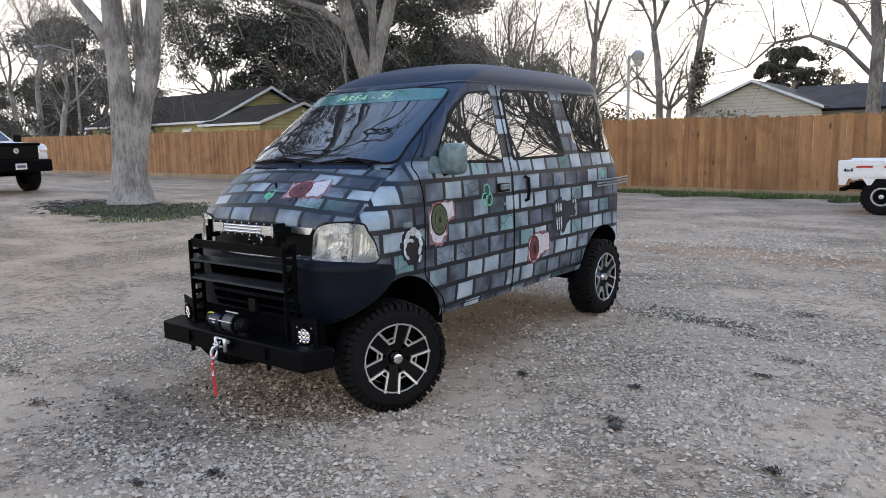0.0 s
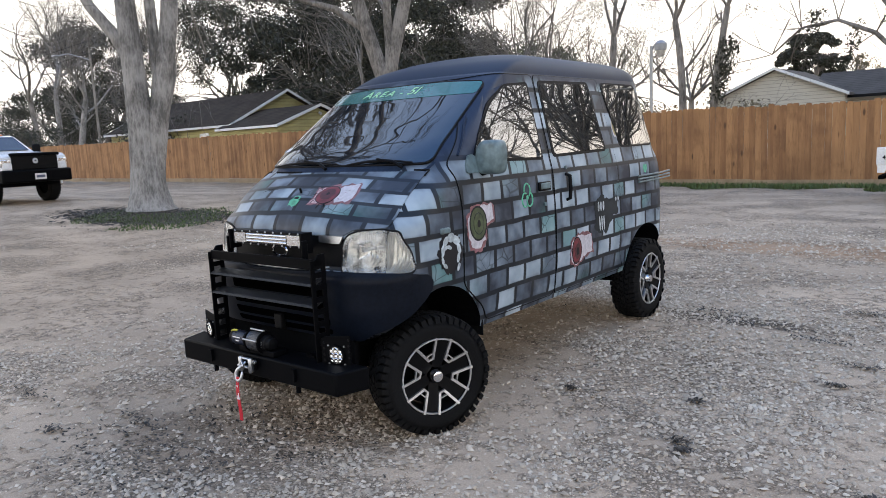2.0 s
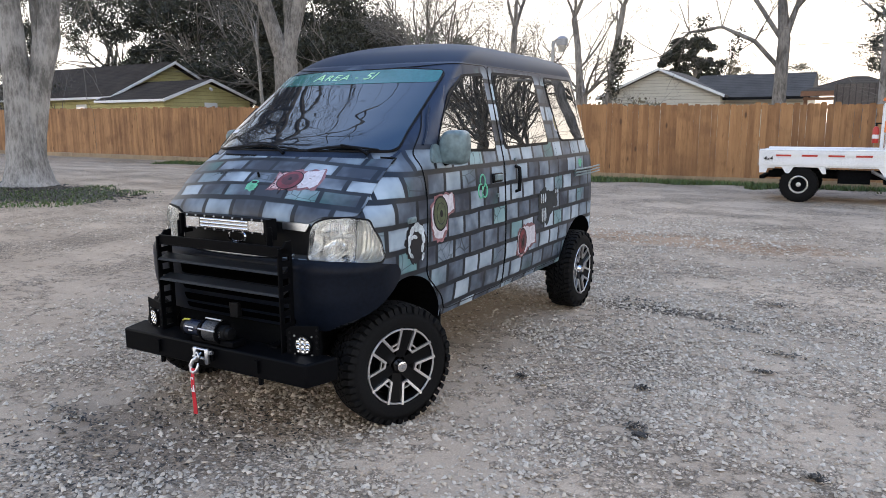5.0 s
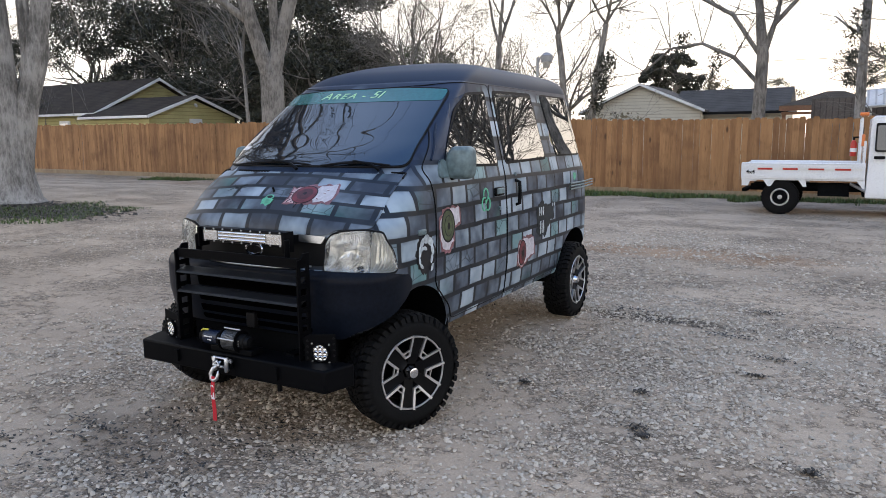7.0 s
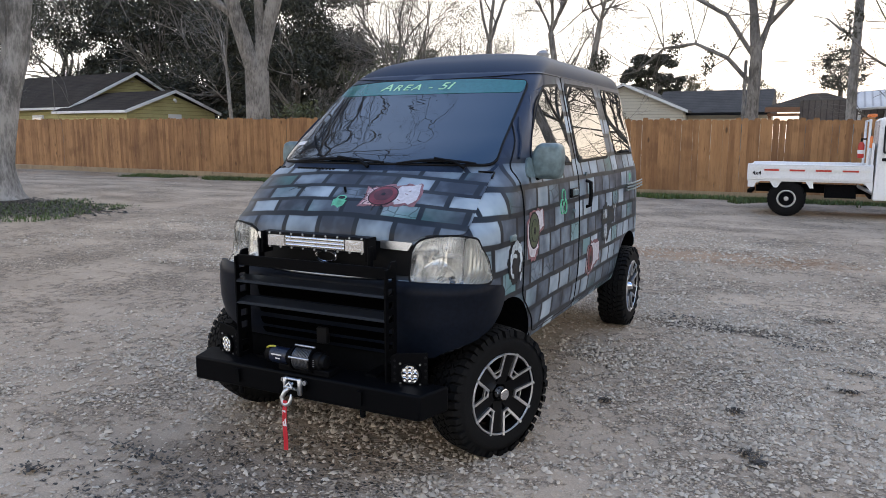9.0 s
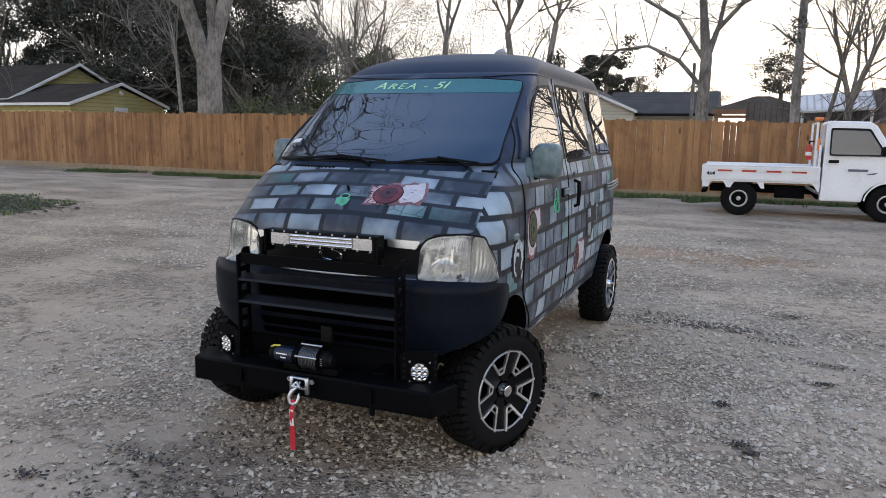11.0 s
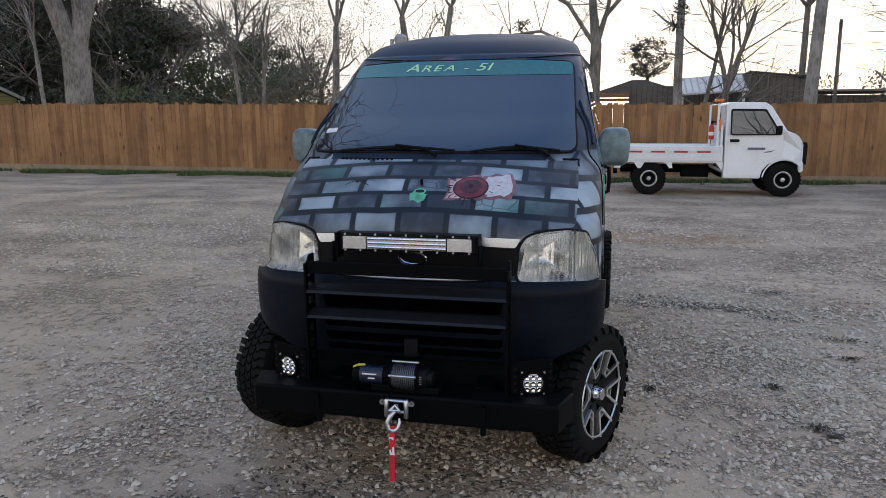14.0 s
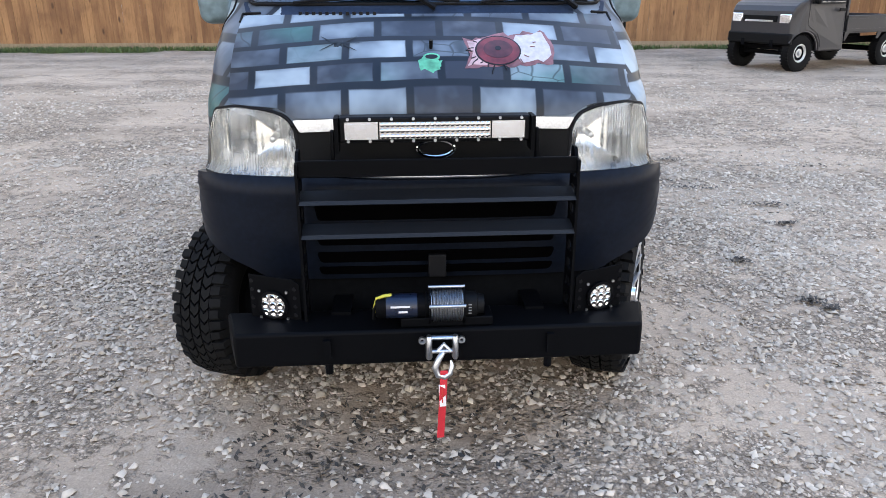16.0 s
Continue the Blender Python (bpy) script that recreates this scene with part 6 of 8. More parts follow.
def leafy_tree(name, label, x, y, r, trunk, crown_w, crown_h, seed, leaves, leaf, mat, depth=4, bottom=0.0):
    """An evergreen: trunk and limbs, and a crown of leaf clumps with gaps."""
    rng = random.Random(seed)
    th = thing(name, label, "tree", m=pose(x, y, ground_z(x, y) - 0.05))
    big, fine = G(), G()
    o = dict(WOOD, kids=(3, 4), spread=(0.4, 0.9), split=0.03)
    big.tube([(0, 0, 0), (0.05, 0, trunk * 0.4), (0.1, 0.05, trunk)], [r * 1.4, r, r * 0.8], 10, caps=False)
    for k in range(6):
        b = 2 * math.pi * k / 6 + rng.random()
        grow(big, fine, Vector((0.1, 0.05, trunk)), Vector((math.cos(b), math.sin(b), rng.uniform(0.3, 1.3))), r * 0.5, crown_w * 0.36, depth - 1, rng, o)
    part("trunk", big, M_BARKDARK, th, smooth=60)
    if fine.v:
        tagged(part("twig_mass", fine, M_TWIG, th, smooth=0), kind="stuff")
    cs, ss = [], []
    for k in range(64):
        a, u = rng.uniform(0, 2 * math.pi), rng.random() ** 0.5
        hgt = rng.uniform(-0.5, 0.5)
        rad = crown_w / 2 * u * math.sqrt(max(0.08, 1 - (2 * hgt) ** 2 * 0.8))
        cs.append((rad * math.cos(a), rad * math.sin(a), trunk + bottom + crown_h * (0.5 + hgt)))
        ss.append(rng.uniform(0.035, 0.085) * (crown_w + crown_h))
    part("crown", quads("crown", leaf_cloud(cs, ss, int(leaves * 3.2), leaf * 0.47, seed), mat), mat, th, smooth=0)
    return th


# the big pale tree that stands in the lot, several stems from one foot
_t1 = thing("tree", "large pale-barked tree forking low into several leafless stems", "tree", m=pose(-17.85, 9.45, ground_z(-17.85, 9.45)))
_b, _f = G(), G()
_rng = random.Random(21)
_lf, _up = Vector((-0.61, -0.79, 0)), Vector((0, 0, 1))
_b.tube([Vector((0, 0, -0.1)), Vector((0, 0, 0.12)), Vector((0, 0, 0.5)), _lf * 0.01 + _up * 1.2, _lf * 0.03 + _up * 2.2, _lf * 0.06 + _up * 3.4, _lf * 0.10 + _up * 5.0, _lf * 0.12 + _up * 7.0, _lf * 0.4 + _up * 9.0], [0.72, 0.56, 0.45, 0.38, 0.31, 0.27, 0.24, 0.20, 0.16], 16, caps=False)
_b.tube([-_lf * 0.05 + _up * 0.3, -_lf * 0.18 + _up * 1.2, -_lf * 0.40 + _up * 2.3, -_lf * 0.62 + _up * 3.2, -_lf * 0.90 + _up * 4.8, -_lf * 1.10 + _up * 7.0, -_lf * 1.5 + _up * 9.2], [0.33, 0.29, 0.255, 0.235, 0.21, 0.18, 0.14], 14, caps=False)
_b.tube([_lf * 0.06 + _up * 3.5, _lf * 0.40 + _up * 4.3, _lf * 0.90 + _up * 5.0, _lf * 1.5 + _up * 6.2, _lf * 2.2 + _up * 8.0], [0.17, 0.15, 0.13, 0.11, 0.09], 12, caps=False)
for _k, (_s0, _s1, _r) in enumerate(((-0.22, -0.30, 0.085), (-0.36, -0.42, 0.075), (-0.45, -0.75, 0.07))):
    _b.tube([-_lf * -_s0 + _up * 1.9, -_lf * -_s1 + _up * 3.4 + Vector((0.1, 0.1, 0)), -_lf * (-_s1 + 0.1) + _up * 5.5, -_lf * (-_s1 - 0.1) + _up * 7.6], [_r * 1.3, _r, _r * 0.85, _r * 0.6], 8, caps=False)
for _c, _r0, _ds in ((_lf * 0.4 + _up * 9.0, 0.17, ((-.5, -.4, 1), (.5, -.5, .9), (.8, .3, .8), (-.2, .6, 1))), (-_lf * 1.5 + _up * 9.2, 0.14, ((.9, .2, .7), (.6, .8, .8), (.7, -.7, .7))), (_lf * 2.2 + _up * 8.0, 0.11, ((-.6, -.6, .8), (.1, -.8, .9), (-.8, .1, .6)))):
    for _d in _ds:
        grow(_b, _f, _c, Vector(_d), _r0 * _rng.uniform(0.7, 0.95), _rng.uniform(3.6, 5.0), 4, _rng, dict(WOOD, wander=0.16, kids=(4, 5), split=0.05, droop=0.05))
for _z, _d in ((5.2, (.9, -.2, .35)), (6.4, (.8, .5, .4)), (6.0, (-.5, .8, .5)), (7.4, (.7, -.6, .3))):
    grow(_b, _f, _up * _z, Vector(_d), 0.10, 4.2, 3, _rng, dict(WOOD, wander=0.18, kids=(4, 5), droop=0.06))
part("trunk", _b, M_BARK, _t1, smooth=60)
tagged(part("twig_mass", _f, M_TWIG, _t1, smooth=0), kind="stuff")

# the forked tree behind the fence
_t2 = thing("tree", "tall grey leafless tree forking into heavy limbs behind the fence", "tree", m=pose(-21.6, 22.2, 0))
_b, _f = G(), G()
_rng = random.Random(33)
_rt = Vector((0.72, 0.69, 0))
_b.tube([Vector((0, 0, -0.1)), Vector((0, 0, 1)), _up * 2.6, _up * 4.0], [0.62, 0.50, 0.46, 0.46], 14, caps=False)
for _pts, _rr in (([_up * 3.8, -_rt * 0.35 + _up * 4.8, -_rt * 0.75 + _up * 6.2, -_rt * 1.25 + _up * 8.2, -_rt * 1.5 + _up * 10.5], [0.36, 0.31, 0.28, 0.24, 0.17]),
                  ([_up * 3.8, _rt * 0.25 + _up * 4.9, _rt * 0.75 + _up * 6.6, _rt * 1.3 + _up * 8.6, _rt * 1.6 + _up * 11], [0.36, 0.30, 0.27, 0.23, 0.16]),
                  ([-_rt * 0.7 + _up * 6.0, -_rt * 1.9 + _up * 6.9, -_rt * 3.2 + _up * 7.3, -_rt * 4.6 + _up * 8.6], [0.16, 0.14, 0.11, 0.08]),
                  ([_rt * 0.2 + _up * 4.8, _rt * 0.15 + _up * 6.8, _rt * 0.3 + _up * 9.5], [0.20, 0.17, 0.12])):
    _b.tube(_pts, _rr, 12, caps=False)
    for _k in range(5):
        _a = _rng.uniform(0, 6.28)
        grow(_b, _f, Vector(_pts[-1 - (_k % 3 == 2)]), Vector((math.cos(_a), math.sin(_a), _rng.uniform(0.1, 1.0))), _rr[-1] * 0.7, _rng.uniform(2.8, 4.2), 3, _rng, WOOD)
part("trunk", _b, M_BARKDARK, _t2, smooth=60)
tagged(part("twig_mass", _f, M_TWIG, _t2, smooth=0), kind="stuff")

# leafless trees along and behind the fence
BARE = (  # x, y, trunk radius, trunk length, crown, seed, lean x, lean y, depth
    (-13.0, 25.0, 0.16, 5.0, 7.0, 1, -0.04, 0.0, 5), (-9.65, 23.6, 0.14, 5.0, 5.5, 2, 0.04, 0.0, 4), (-8.65, 23.2, 0.13, 5.2, 4.5, 3, 0.10, 0.0, 4),
    (-0.82, 26.0, 0.17, 7.0, 4.0, 5, -0.01, 0.0, 4), (-0.15, 27.0, 0.09, 4.0, 5.0, 6, 0.05, 0.0, 4),
    (0.40, 25.5, 0.15, 2.6, 6.0, 7, 0.16, 0.05, 4), (2.75, 24.2, 0.21, 7.0, 4.5, 8, 0.02, 0.0, 3), (6.9, 28.5, 0.19, 4.6, 6.0, 9, -0.04, 0.0, 4),
    (-16.5, 26.0, 0.10, 3.0, 7.0, 10, 0.05, 0.0, 5), (-24.5, 24.0, 0.10, 4.5, 6.0, 11, -0.2, 0.0, 4), (-17.8, 27.0, 0.11, 4.2, 7.0, 12, 0.02, 0.0, 5),
    (-54.0, 22.5, 0.22, 6.0, 8.0, 13, -0.10, 0.0, 4), (-50.5, 22.0, 0.24, 5.5, 9.0, 14, 0.03, 0.0, 5), (-62.0, 24.0, 0.25, 6.0, 9.0, 15, -0.06, 0.0, 4), (-41.0, 23.0, 0.15, 5.0, 8.0, 16, 0.05, 0.0, 5),
    (9.8, 18.6, 0.34, 3.2, 12.0, 17, 0.05, 0.0, 5), (11.8, 22.5, 0.36, 3.6, 13.0, 18, -0.12, 0.0, 5), (9.2, 27.5, 0.34, 4.0, 13.0, 26, -0.10, 0.0, 5), (15.5, 22.5, 0.26, 3.8, 9.0, 19, -0.10, 0.0, 5), (18.0, 30.0, 0.28, 5.0, 10.0, 20, 0.0, 0.0, 5),
    (16.5, 14.0, 0.28, 4.0, 10.0, 22, -0.12, 0.05, 5), (20.0, 8.0, 0.26, 4.5, 9.0, 23, 0.0, 0.0, 4), (-9.0, -16.0, 0.30, 5.0, 10.0, 24, 0.0, 0.0, 4), (8.0, -15.0, 0.28, 4.5, 9.0, 25, 0.0, 0.0, 4))
for _x, _y, _r, _tl, _cr, _sd, _lx, _ly, _dp in BARE:
    bare_tree("tree", "leafless grey-brown tree with fine winter twigs", _x, _y, _r, _tl, _cr, 100 + _sd, (_lx, _ly), _dp, mat=M_BARK if _sd in (8, 5, 13, 14) else None)
bare_tree("tree", "leafless spreading oak with crooked heavy limbs", -11.8, 2.4, 0.36, 5.4, 11.5, 131, (0.06, 0.03), 5, mat=M_BARKDARK, wander=0.30, spread=(0.5, 1.25), lift=0.04, kids=(4, 5), seg=0.32, thin=(0.55, 0.80))
# limb that reaches sideways from the tree behind the low roofs
_t3 = thing("tree", "leafless tree with one long crooked side limb", "tree", m=pose(-3.62, 24.6, 0))
_b, _f, _rng = G(), G(), random.Random(8)
_b.tube([(0, 0, 0), (0, 0, 2.4), (0.03, 0, 3.9), (-0.12, 0, 5.2), (-0.30, 0, 6.6), (-0.34, 0, 8.2)], [0.24, 0.19, 0.175, 0.125, 0.09, 0.06], 10, caps=False)
for _pts in ([(0, 0, 3.0), (-0.8, 0, 3.9), (-1.8, 0.1, 4.4), (-2.8, 0.1, 4.3), (-3.6, 0, 3.6)], [(0.02, 0, 3.8), (-0.9, 0, 5.2), (-2.2, 0, 6.0), (-4.0, 0.2, 6.2), (-5.6, 0.2, 5.7)], [(0.03, 0, 3.9), (0.36, 0, 5.0), (0.55, 0.1, 6.4), (0.60, 0.1, 7.4), (0.75, 0.1, 8.6)], [(0.3, 0, 4.8), (1.0, 0, 5.6), (1.9, 0.1, 6.0), (2.6, 0, 6.8)]):
    _b.tube(_pts, [0.115 if _pts[1][0] > 0 and _pts[0][0] < 0.1 else 0.075, 0.07, 0.055, 0.04, 0.028][:len(_pts)], 7, caps=False)
    for _p in _pts[1:]:
        for _k in range(3):
            grow(_b, _f, Vector(_p), Vector((_rng.uniform(-1, 0.7), _rng.uniform(-0.5, 0.5), _rng.uniform(-0.5, 0.9))), 0.022, 1.5, 2, _rng, dict(WOOD, droop=0.06))
part("trunk", _b, M_BARKDARK, _t3, smooth=60)
tagged(part("twig_mass", _f, M_TWIG, _t3, smooth=0), kind="stuff")
# ivy and mistletoe clumps hanging in the bare trees
for _k, (_x, _y, _z, _s, _n) in enumerate(((-8.15, 23.2, 3.6, 0.40, 900), (-8.35, 23.2, 2.7, 0.32, 700), (-6.1, 24.8, 4.3, 0.45, 500), (-5.0, 24.8, 3.9, 0.3, 300), (-1.1, 24.0, 4.6, 0.35, 300))):
    _i = thing("ivy", "dark green climbing ivy clump on a trunk" if _k < 2 else "dark mistletoe clump in leafless branches", "plant", m=pose(_x, _y, _z))
    part("leaves", quads("leaves", leaf_cloud([(0, 0, 0), (0.1, 0, 0.3), (-0.1, 0.05, -0.3)], [_s, _s * 0.8, _s * 0.8], _n, 0.05, 70 + _k, 1.0), M_OAK), M_OAK, _i, smooth=0)

# evergreens
for _x, _y, _r, _tk, _cw, _ch, _sd, _nl, _lf2, _m in (
        (-46.0, 40.0, 0.5, 2.6, 17.0, 12.5, 41, 21000, 0.28, M_OAK), (-60.0, 40.0, 0.5, 3.0, 15.0, 12.0, 42, 13000, 0.24, M_OAK), (-36.0, 38.0, 0.5, 2.2, 14.0, 12.0, 43, 22000, 0.24, M_OAK),
        (-28.5, 33.0, 0.45, 1.6, 10.0, 10.0, 44, 20000, 0.21, M_OAK), (-75.0, 36.0, 0.5, 3.0, 16.0, 11.0, 45, 14000, 0.26, M_OAK), (-21.0, 34.0, 0.35, 1.0, 8.0, 4.2, 46, 6000, 0.16, M_OLIVE),
        (-92.0, 40.0, 0.5, 1.0, 18.0, 9.0, 47, 9000, 0.32, M_OAK), (-53.0, 52.0, 0.5, 1.0, 26.0, 9.0, 48, 14000, 0.32, M_OAK), (-30.0, 44.0, 0.5, 0.6, 16.0, 7.0, 49, 12000, 0.24, M_OLIVE)):
    leafy_tree("evergreen_tree", "dark evergreen oak with a broken spreading crown" if _m is M_OAK else "olive-green evergreen tree with loose crown", _x, _y, _r, _tk, _cw, _ch, _sd, _nl, _lf2, _m)
leafy_tree("evergreen_tree", "far rounded evergreen tree with a clear trunk", -14.45, 60.0, 0.25, 4.2, 4.6, 3.6, 50, 7500, 0.24, M_OAK)
leafy_tree("evergreen_tree", "small far evergreen tree with thin crown", -1.2, 62.0, 0.2, 5.0, 4.2, 3.0, 51, 1800, 0.16, M_OAK)
leafy_tree("evergreen_tree", "far winter tree with thin tan leaves", -11.8, 62.0, 0.2, 3.6, 4.0, 2.6, 52, 1500, 0.16, M_DRY)
for _k, (_x, _y, _tk, _cw, _ch, _n, _lf2) in enumerate(((-11.6, 29.0, 2.6, 5.4, 6.5, 4200, 0.06), (-16.2, 31.0, 3.0, 6.0, 7.5, 4200, 0.07), (-21.0, 38.0, 3.0, 7.0, 8.0, 3800, 0.09), (3.6, 29.5, 5.6, 5.6, 3.4, 2800, 0.06), (7.4, 30.5, 6.0, 5.4, 3.6, 2600, 0.06), (-6.6, 60.0, 3.4, 4.0, 2.2, 1300, 0.12))):
    leafy_tree("winter_tree", "slender winter tree with thin grey-olive leaves", _x, _y, 0.13, _tk, _cw, _ch, 150 + _k, _n, _lf2, M_FINE)
# brushwood beyond the fence
for _k, (_x, _y, _w, _h, _m) in enumerate(((-17.0, 30.0, 6.0, 3.4, M_DRY), (-12.5, 33.0, 6.0, 2.8, M_DRY), (-23.5, 28.0, 5.0, 3.4, M_OLIVE), (9.0, 40.0, 9.0, 4.6, M_DRY), (14.0, 36.0, 8.0, 4.2, M_OLIVE), (-70.0, 26.0, 10.0, 4.0, M_OAK), (-84.0, 30.0, 12.0, 5.0, M_OLIVE), (22.0, 30.0, 9.0, 4.5, M_DRY), (-57.0, 21.5, 10.0, 5.0, M_OAK), (-47.0, 25.5, 8.0, 4.5, M_OAK), (-66.0, 20.0, 11.0, 5.0, M_OLIVE))):
    _rng = random.Random(60 + _k)
    _s = thing("bush", "tangled winter brushwood beyond the fence", "bush", m=pose(_x, _y, 0))
    _b, _f = G(), G()
    for _q in range(9):
        grow(_b, _f, Vector((_rng.uniform(-_w / 2, _w / 2), _rng.uniform(-1, 1), 0)), Vector((_rng.uniform(-.3, .3), _rng.uniform(-.3, .3), 1)), 0.04, _h * 0.6, 3, _rng, dict(WOOD, kids=(3, 5)))
    tagged(part("brushwood", _f if len(_f.v) else _b, M_TWIG, _s, smooth=0), kind="stuff")
    part("leaves", quads("leaves", leaf_cloud([(_rng.uniform(-_w / 2, _w / 2), _rng.uniform(-1.2, 1.2), _rng.uniform(0.3, 0.8) * _h) for _ in range(30)], [0.8] * 30, 3500, 0.09, 80 + _k), _m), _m, _s, smooth=0)


# ---- buildings ----
def gable_house(name, label, x0, x1, y0, y1, eave, ridge, siding, roofing, over=0.35, trim=True):
    """A house whose ridge runs along x, with gable ends, eaves boards and windows."""
    th = thing(name, label, "house", m=pose(0, 0, 0))
    ym = (y0 + y1) / 2
    part("wall", G().prism([(y0, 0), (y1, 0), (y1, eave), (ym, ridge - 0.12), (y0, eave)], x0, x1), siding, th, smooth=0)
    k = (ridge - eave) / (ym - y0)
    for s, ya in ((1, y0), (-1, y1)):
        yo, zo = ya - s * over, eave - over * k
        part("roof", G().prism([(yo, zo), (ym, ridge), (ym, ridge + 0.12), (yo, zo + 0.12)], x0 - over, x1 + over), roofing, th, smooth=0)
        part("eaves_board", G().box(((x0 + x1) / 2, yo - s * 0.02, zo + 0.05), (x1 - x0 + 2 * over, 0.04, 0.13)), M_TRIM, th)
        for xe, sx in ((x1 + over, 1), (x0 - over, -1)):
            part("barge_board", G().prism([(yo, zo - 0.03), (ym, ridge - 0.03), (ym, ridge + 0.13), (yo, zo + 0.13)], xe, xe + sx * 0.04), M_TRIM, th, smooth=0)
    return th


def window_unit(parent, x, y, z, w, h, face):
    """A small white-framed window; face: 'x' or 'y' is the way it looks."""
    s = (0.06, w, h) if face == "x" else (w, 0.06, h)
    wn = part("window", G().box((x, y, z), s), M_TRIM, parent)
    d = (0.05, 0, 0) if face == "x" else (0, -0.05, 0)
    s2 = (0.04, w * 0.82, h * 0.76) if face == "x" else (w * 0.82, 0.04, h * 0.76)
    part("pane", G().box((x + d[0], y + d[1], z), s2), M_GLASS, wn)


_ha = gable_house("house", "yellow clapboard house with dark shingle roof and white trim", -54.0, -38.6, 26.0, 34.4, 3.05, 5.08, M_YSIDING, M_SHINGLE)
window_unit(_ha, -46.0, 25.96, 2.0, 1.0, 1.2, "y")
window_unit(_ha, -41.5, 25.96, 2.0, 1.0, 1.2, "y")
_hp = gable_house("house_wing", "low yellow clapboard wing with dark shingle roof", -38.6, -33.2, 25.3, 31.3, 2.72, 3.78, M_YSIDING, M_SHINGLE, 0.25)
part("vent", G().box((-33.1, 28.3, 2.45), (0.08, 0.85, 0.32)), M_TRIM, _hp, "white gable vent")
part("light", G().cyl((-33.1, 28.3, 3.4), (-32.95, 28.3, 3.3), 0.08, 10), M_TRIM, _hp)
# beige house: a gable towards the lot and a long grey roof behind
_hb = thing("house", "beige clapboard house with grey shingle roof and pale barge boards", "house")
_xa, _xl, _xr, _yb = -13.1, -17.0, -9.15, 46.0
part("wall", G().prism([(_xl + 0.3, 0), (_xr - 0.3, 0), (_xr - 0.3, 3.0), (_xa, 4.55), (_xl + 0.3, 3.0)], _yb, _yb + 7, lambda u, v, w: (u, w, v)), M_BSIDING, _hb, smooth=0)
for _sx, _xe in ((1, _xr), (-1, _xl)):
    part("roof", G().prism([(_xe, 2.88), (_xa, 4.58), (_xa, 4.72), (_xe, 3.02)], _yb - 0.3, _yb + 7, lambda u, v, w: (u, w, v)), M_SLATE, _hb, smooth=0)
    part("barge_board", G().prism([(_xe, 2.88), (_xa, 4.58), (_xa, 4.74), (_xe, 3.04)], _yb - 0.36, _yb - 0.3, lambda u, v, w: (u, w, v)), M_TRIM, _hb, smooth=0)
part("wing_wall", G().box((-7.4, 50.0, 1.4), (5.0, 5.0, 2.8)), M_BSIDING, _hb)
part("roof", G().prism([(46.8, 2.85), (50.0, 4.40), (53.2, 2.85)], -11.5, -4.7), M_SLATE, _hb, smooth=0)
part("eaves_board", G().box((-8.1, 46.75, 2.82), (6.8, 0.08, 0.16)), M_SEAL, _hb)
# pavilion with a hipped dark roof
_pv = thing("pavilion", "open pavilion with dark hipped roof and orange-brown fascia", "pavilion", m=pose(-2.5, 38.0, 0))
part("roof", G().add([(-1.6, -2.5, 2.75), (2.5, -2.5, 2.75), (2.5, 2.5, 2.75), (-1.6, 2.5, 2.75), (0.1, 0, 3.45), (0.8, 0, 3.45)], [(0, 1, 5, 4), (1, 2, 5), (2, 3, 4, 5), (3, 0, 4), (3, 2, 1, 0)]), M_SHINGLE, _pv, smooth=0)
part("fascia", G().box((0.45, -2.5, 2.64), (4.1, 0.1, 0.22)).box((0.45, -2.42, 2.42), (3.9, 0.08, 0.12)), M_FASCIA, _pv)
for _x in (-1.4, 0.45, 2.3):
    part("post", G().box((_x, -2.3, 1.25), (0.15, 0.15, 2.5)), M_FASCIA, _pv)
# lean-to with ribbed white sheets, and the board barn
_cp = thing("carport", "white ribbed sheet-metal awning with white frame", "carport", m=pose(0, 0, 0))
part("sheet", G().add([(-0.75, 28.0, 2.42), (1.62, 28.0, 2.55), (1.62, 29.8, 3.20), (-0.75, 29.8, 3.02), (-0.75, 28.0, 2.36), (1.62, 28.0, 2.49), (1.62, 29.8, 3.12), (-0.75, 29.8, 2.94)], [(0, 1, 2, 3), (7, 6, 5, 4), (0, 4, 5, 1), (1, 5, 6, 2), (2, 6, 7, 3), (3, 7, 4, 0)]), M_RIBS, _cp, smooth=0)
part("edge_beam", G().tube([(-0.78, 27.97, 2.38), (1.65, 27.97, 2.51)], 0.05, 6), M_TRIM, _cp)
part("edge_beam", G().tube([(-0.78, 29.82, 3.0), (1.65, 29.82, 3.18)], 0.04, 6), M_TRIM, _cp)
part("back_wall", G().box((0.5, 30.4, 1.4), (6.0, 0.12, 2.8)), M_BARN, _cp, "dark board wall under the awning")
for _x in (-0.6, 1.5):
    part("post", G().cyl((_x, 28.05, 0), (_x, 28.05, 2.42), 0.05, 8), M_TRIM, _cp)
_bn = thing("barn", "weathered brown board barn with flat roof", "barn", m=pose(0, 0, 0))
part("wall", G().add([(1.75, 28.4, 0), (4.0, 28.4, 0), (4.0, 33, 0), (1.75, 33, 0), (1.75, 28.4, 3.12), (4.0, 28.4, 2.86), (4.0, 33, 2.86), (1.75, 33, 3.12)], [(0, 1, 5, 4), (1, 2, 6, 5), (2, 3, 7, 6), (3, 0, 4, 7), (4, 5, 6, 7)]), M_BARN, _bn, smooth=0)
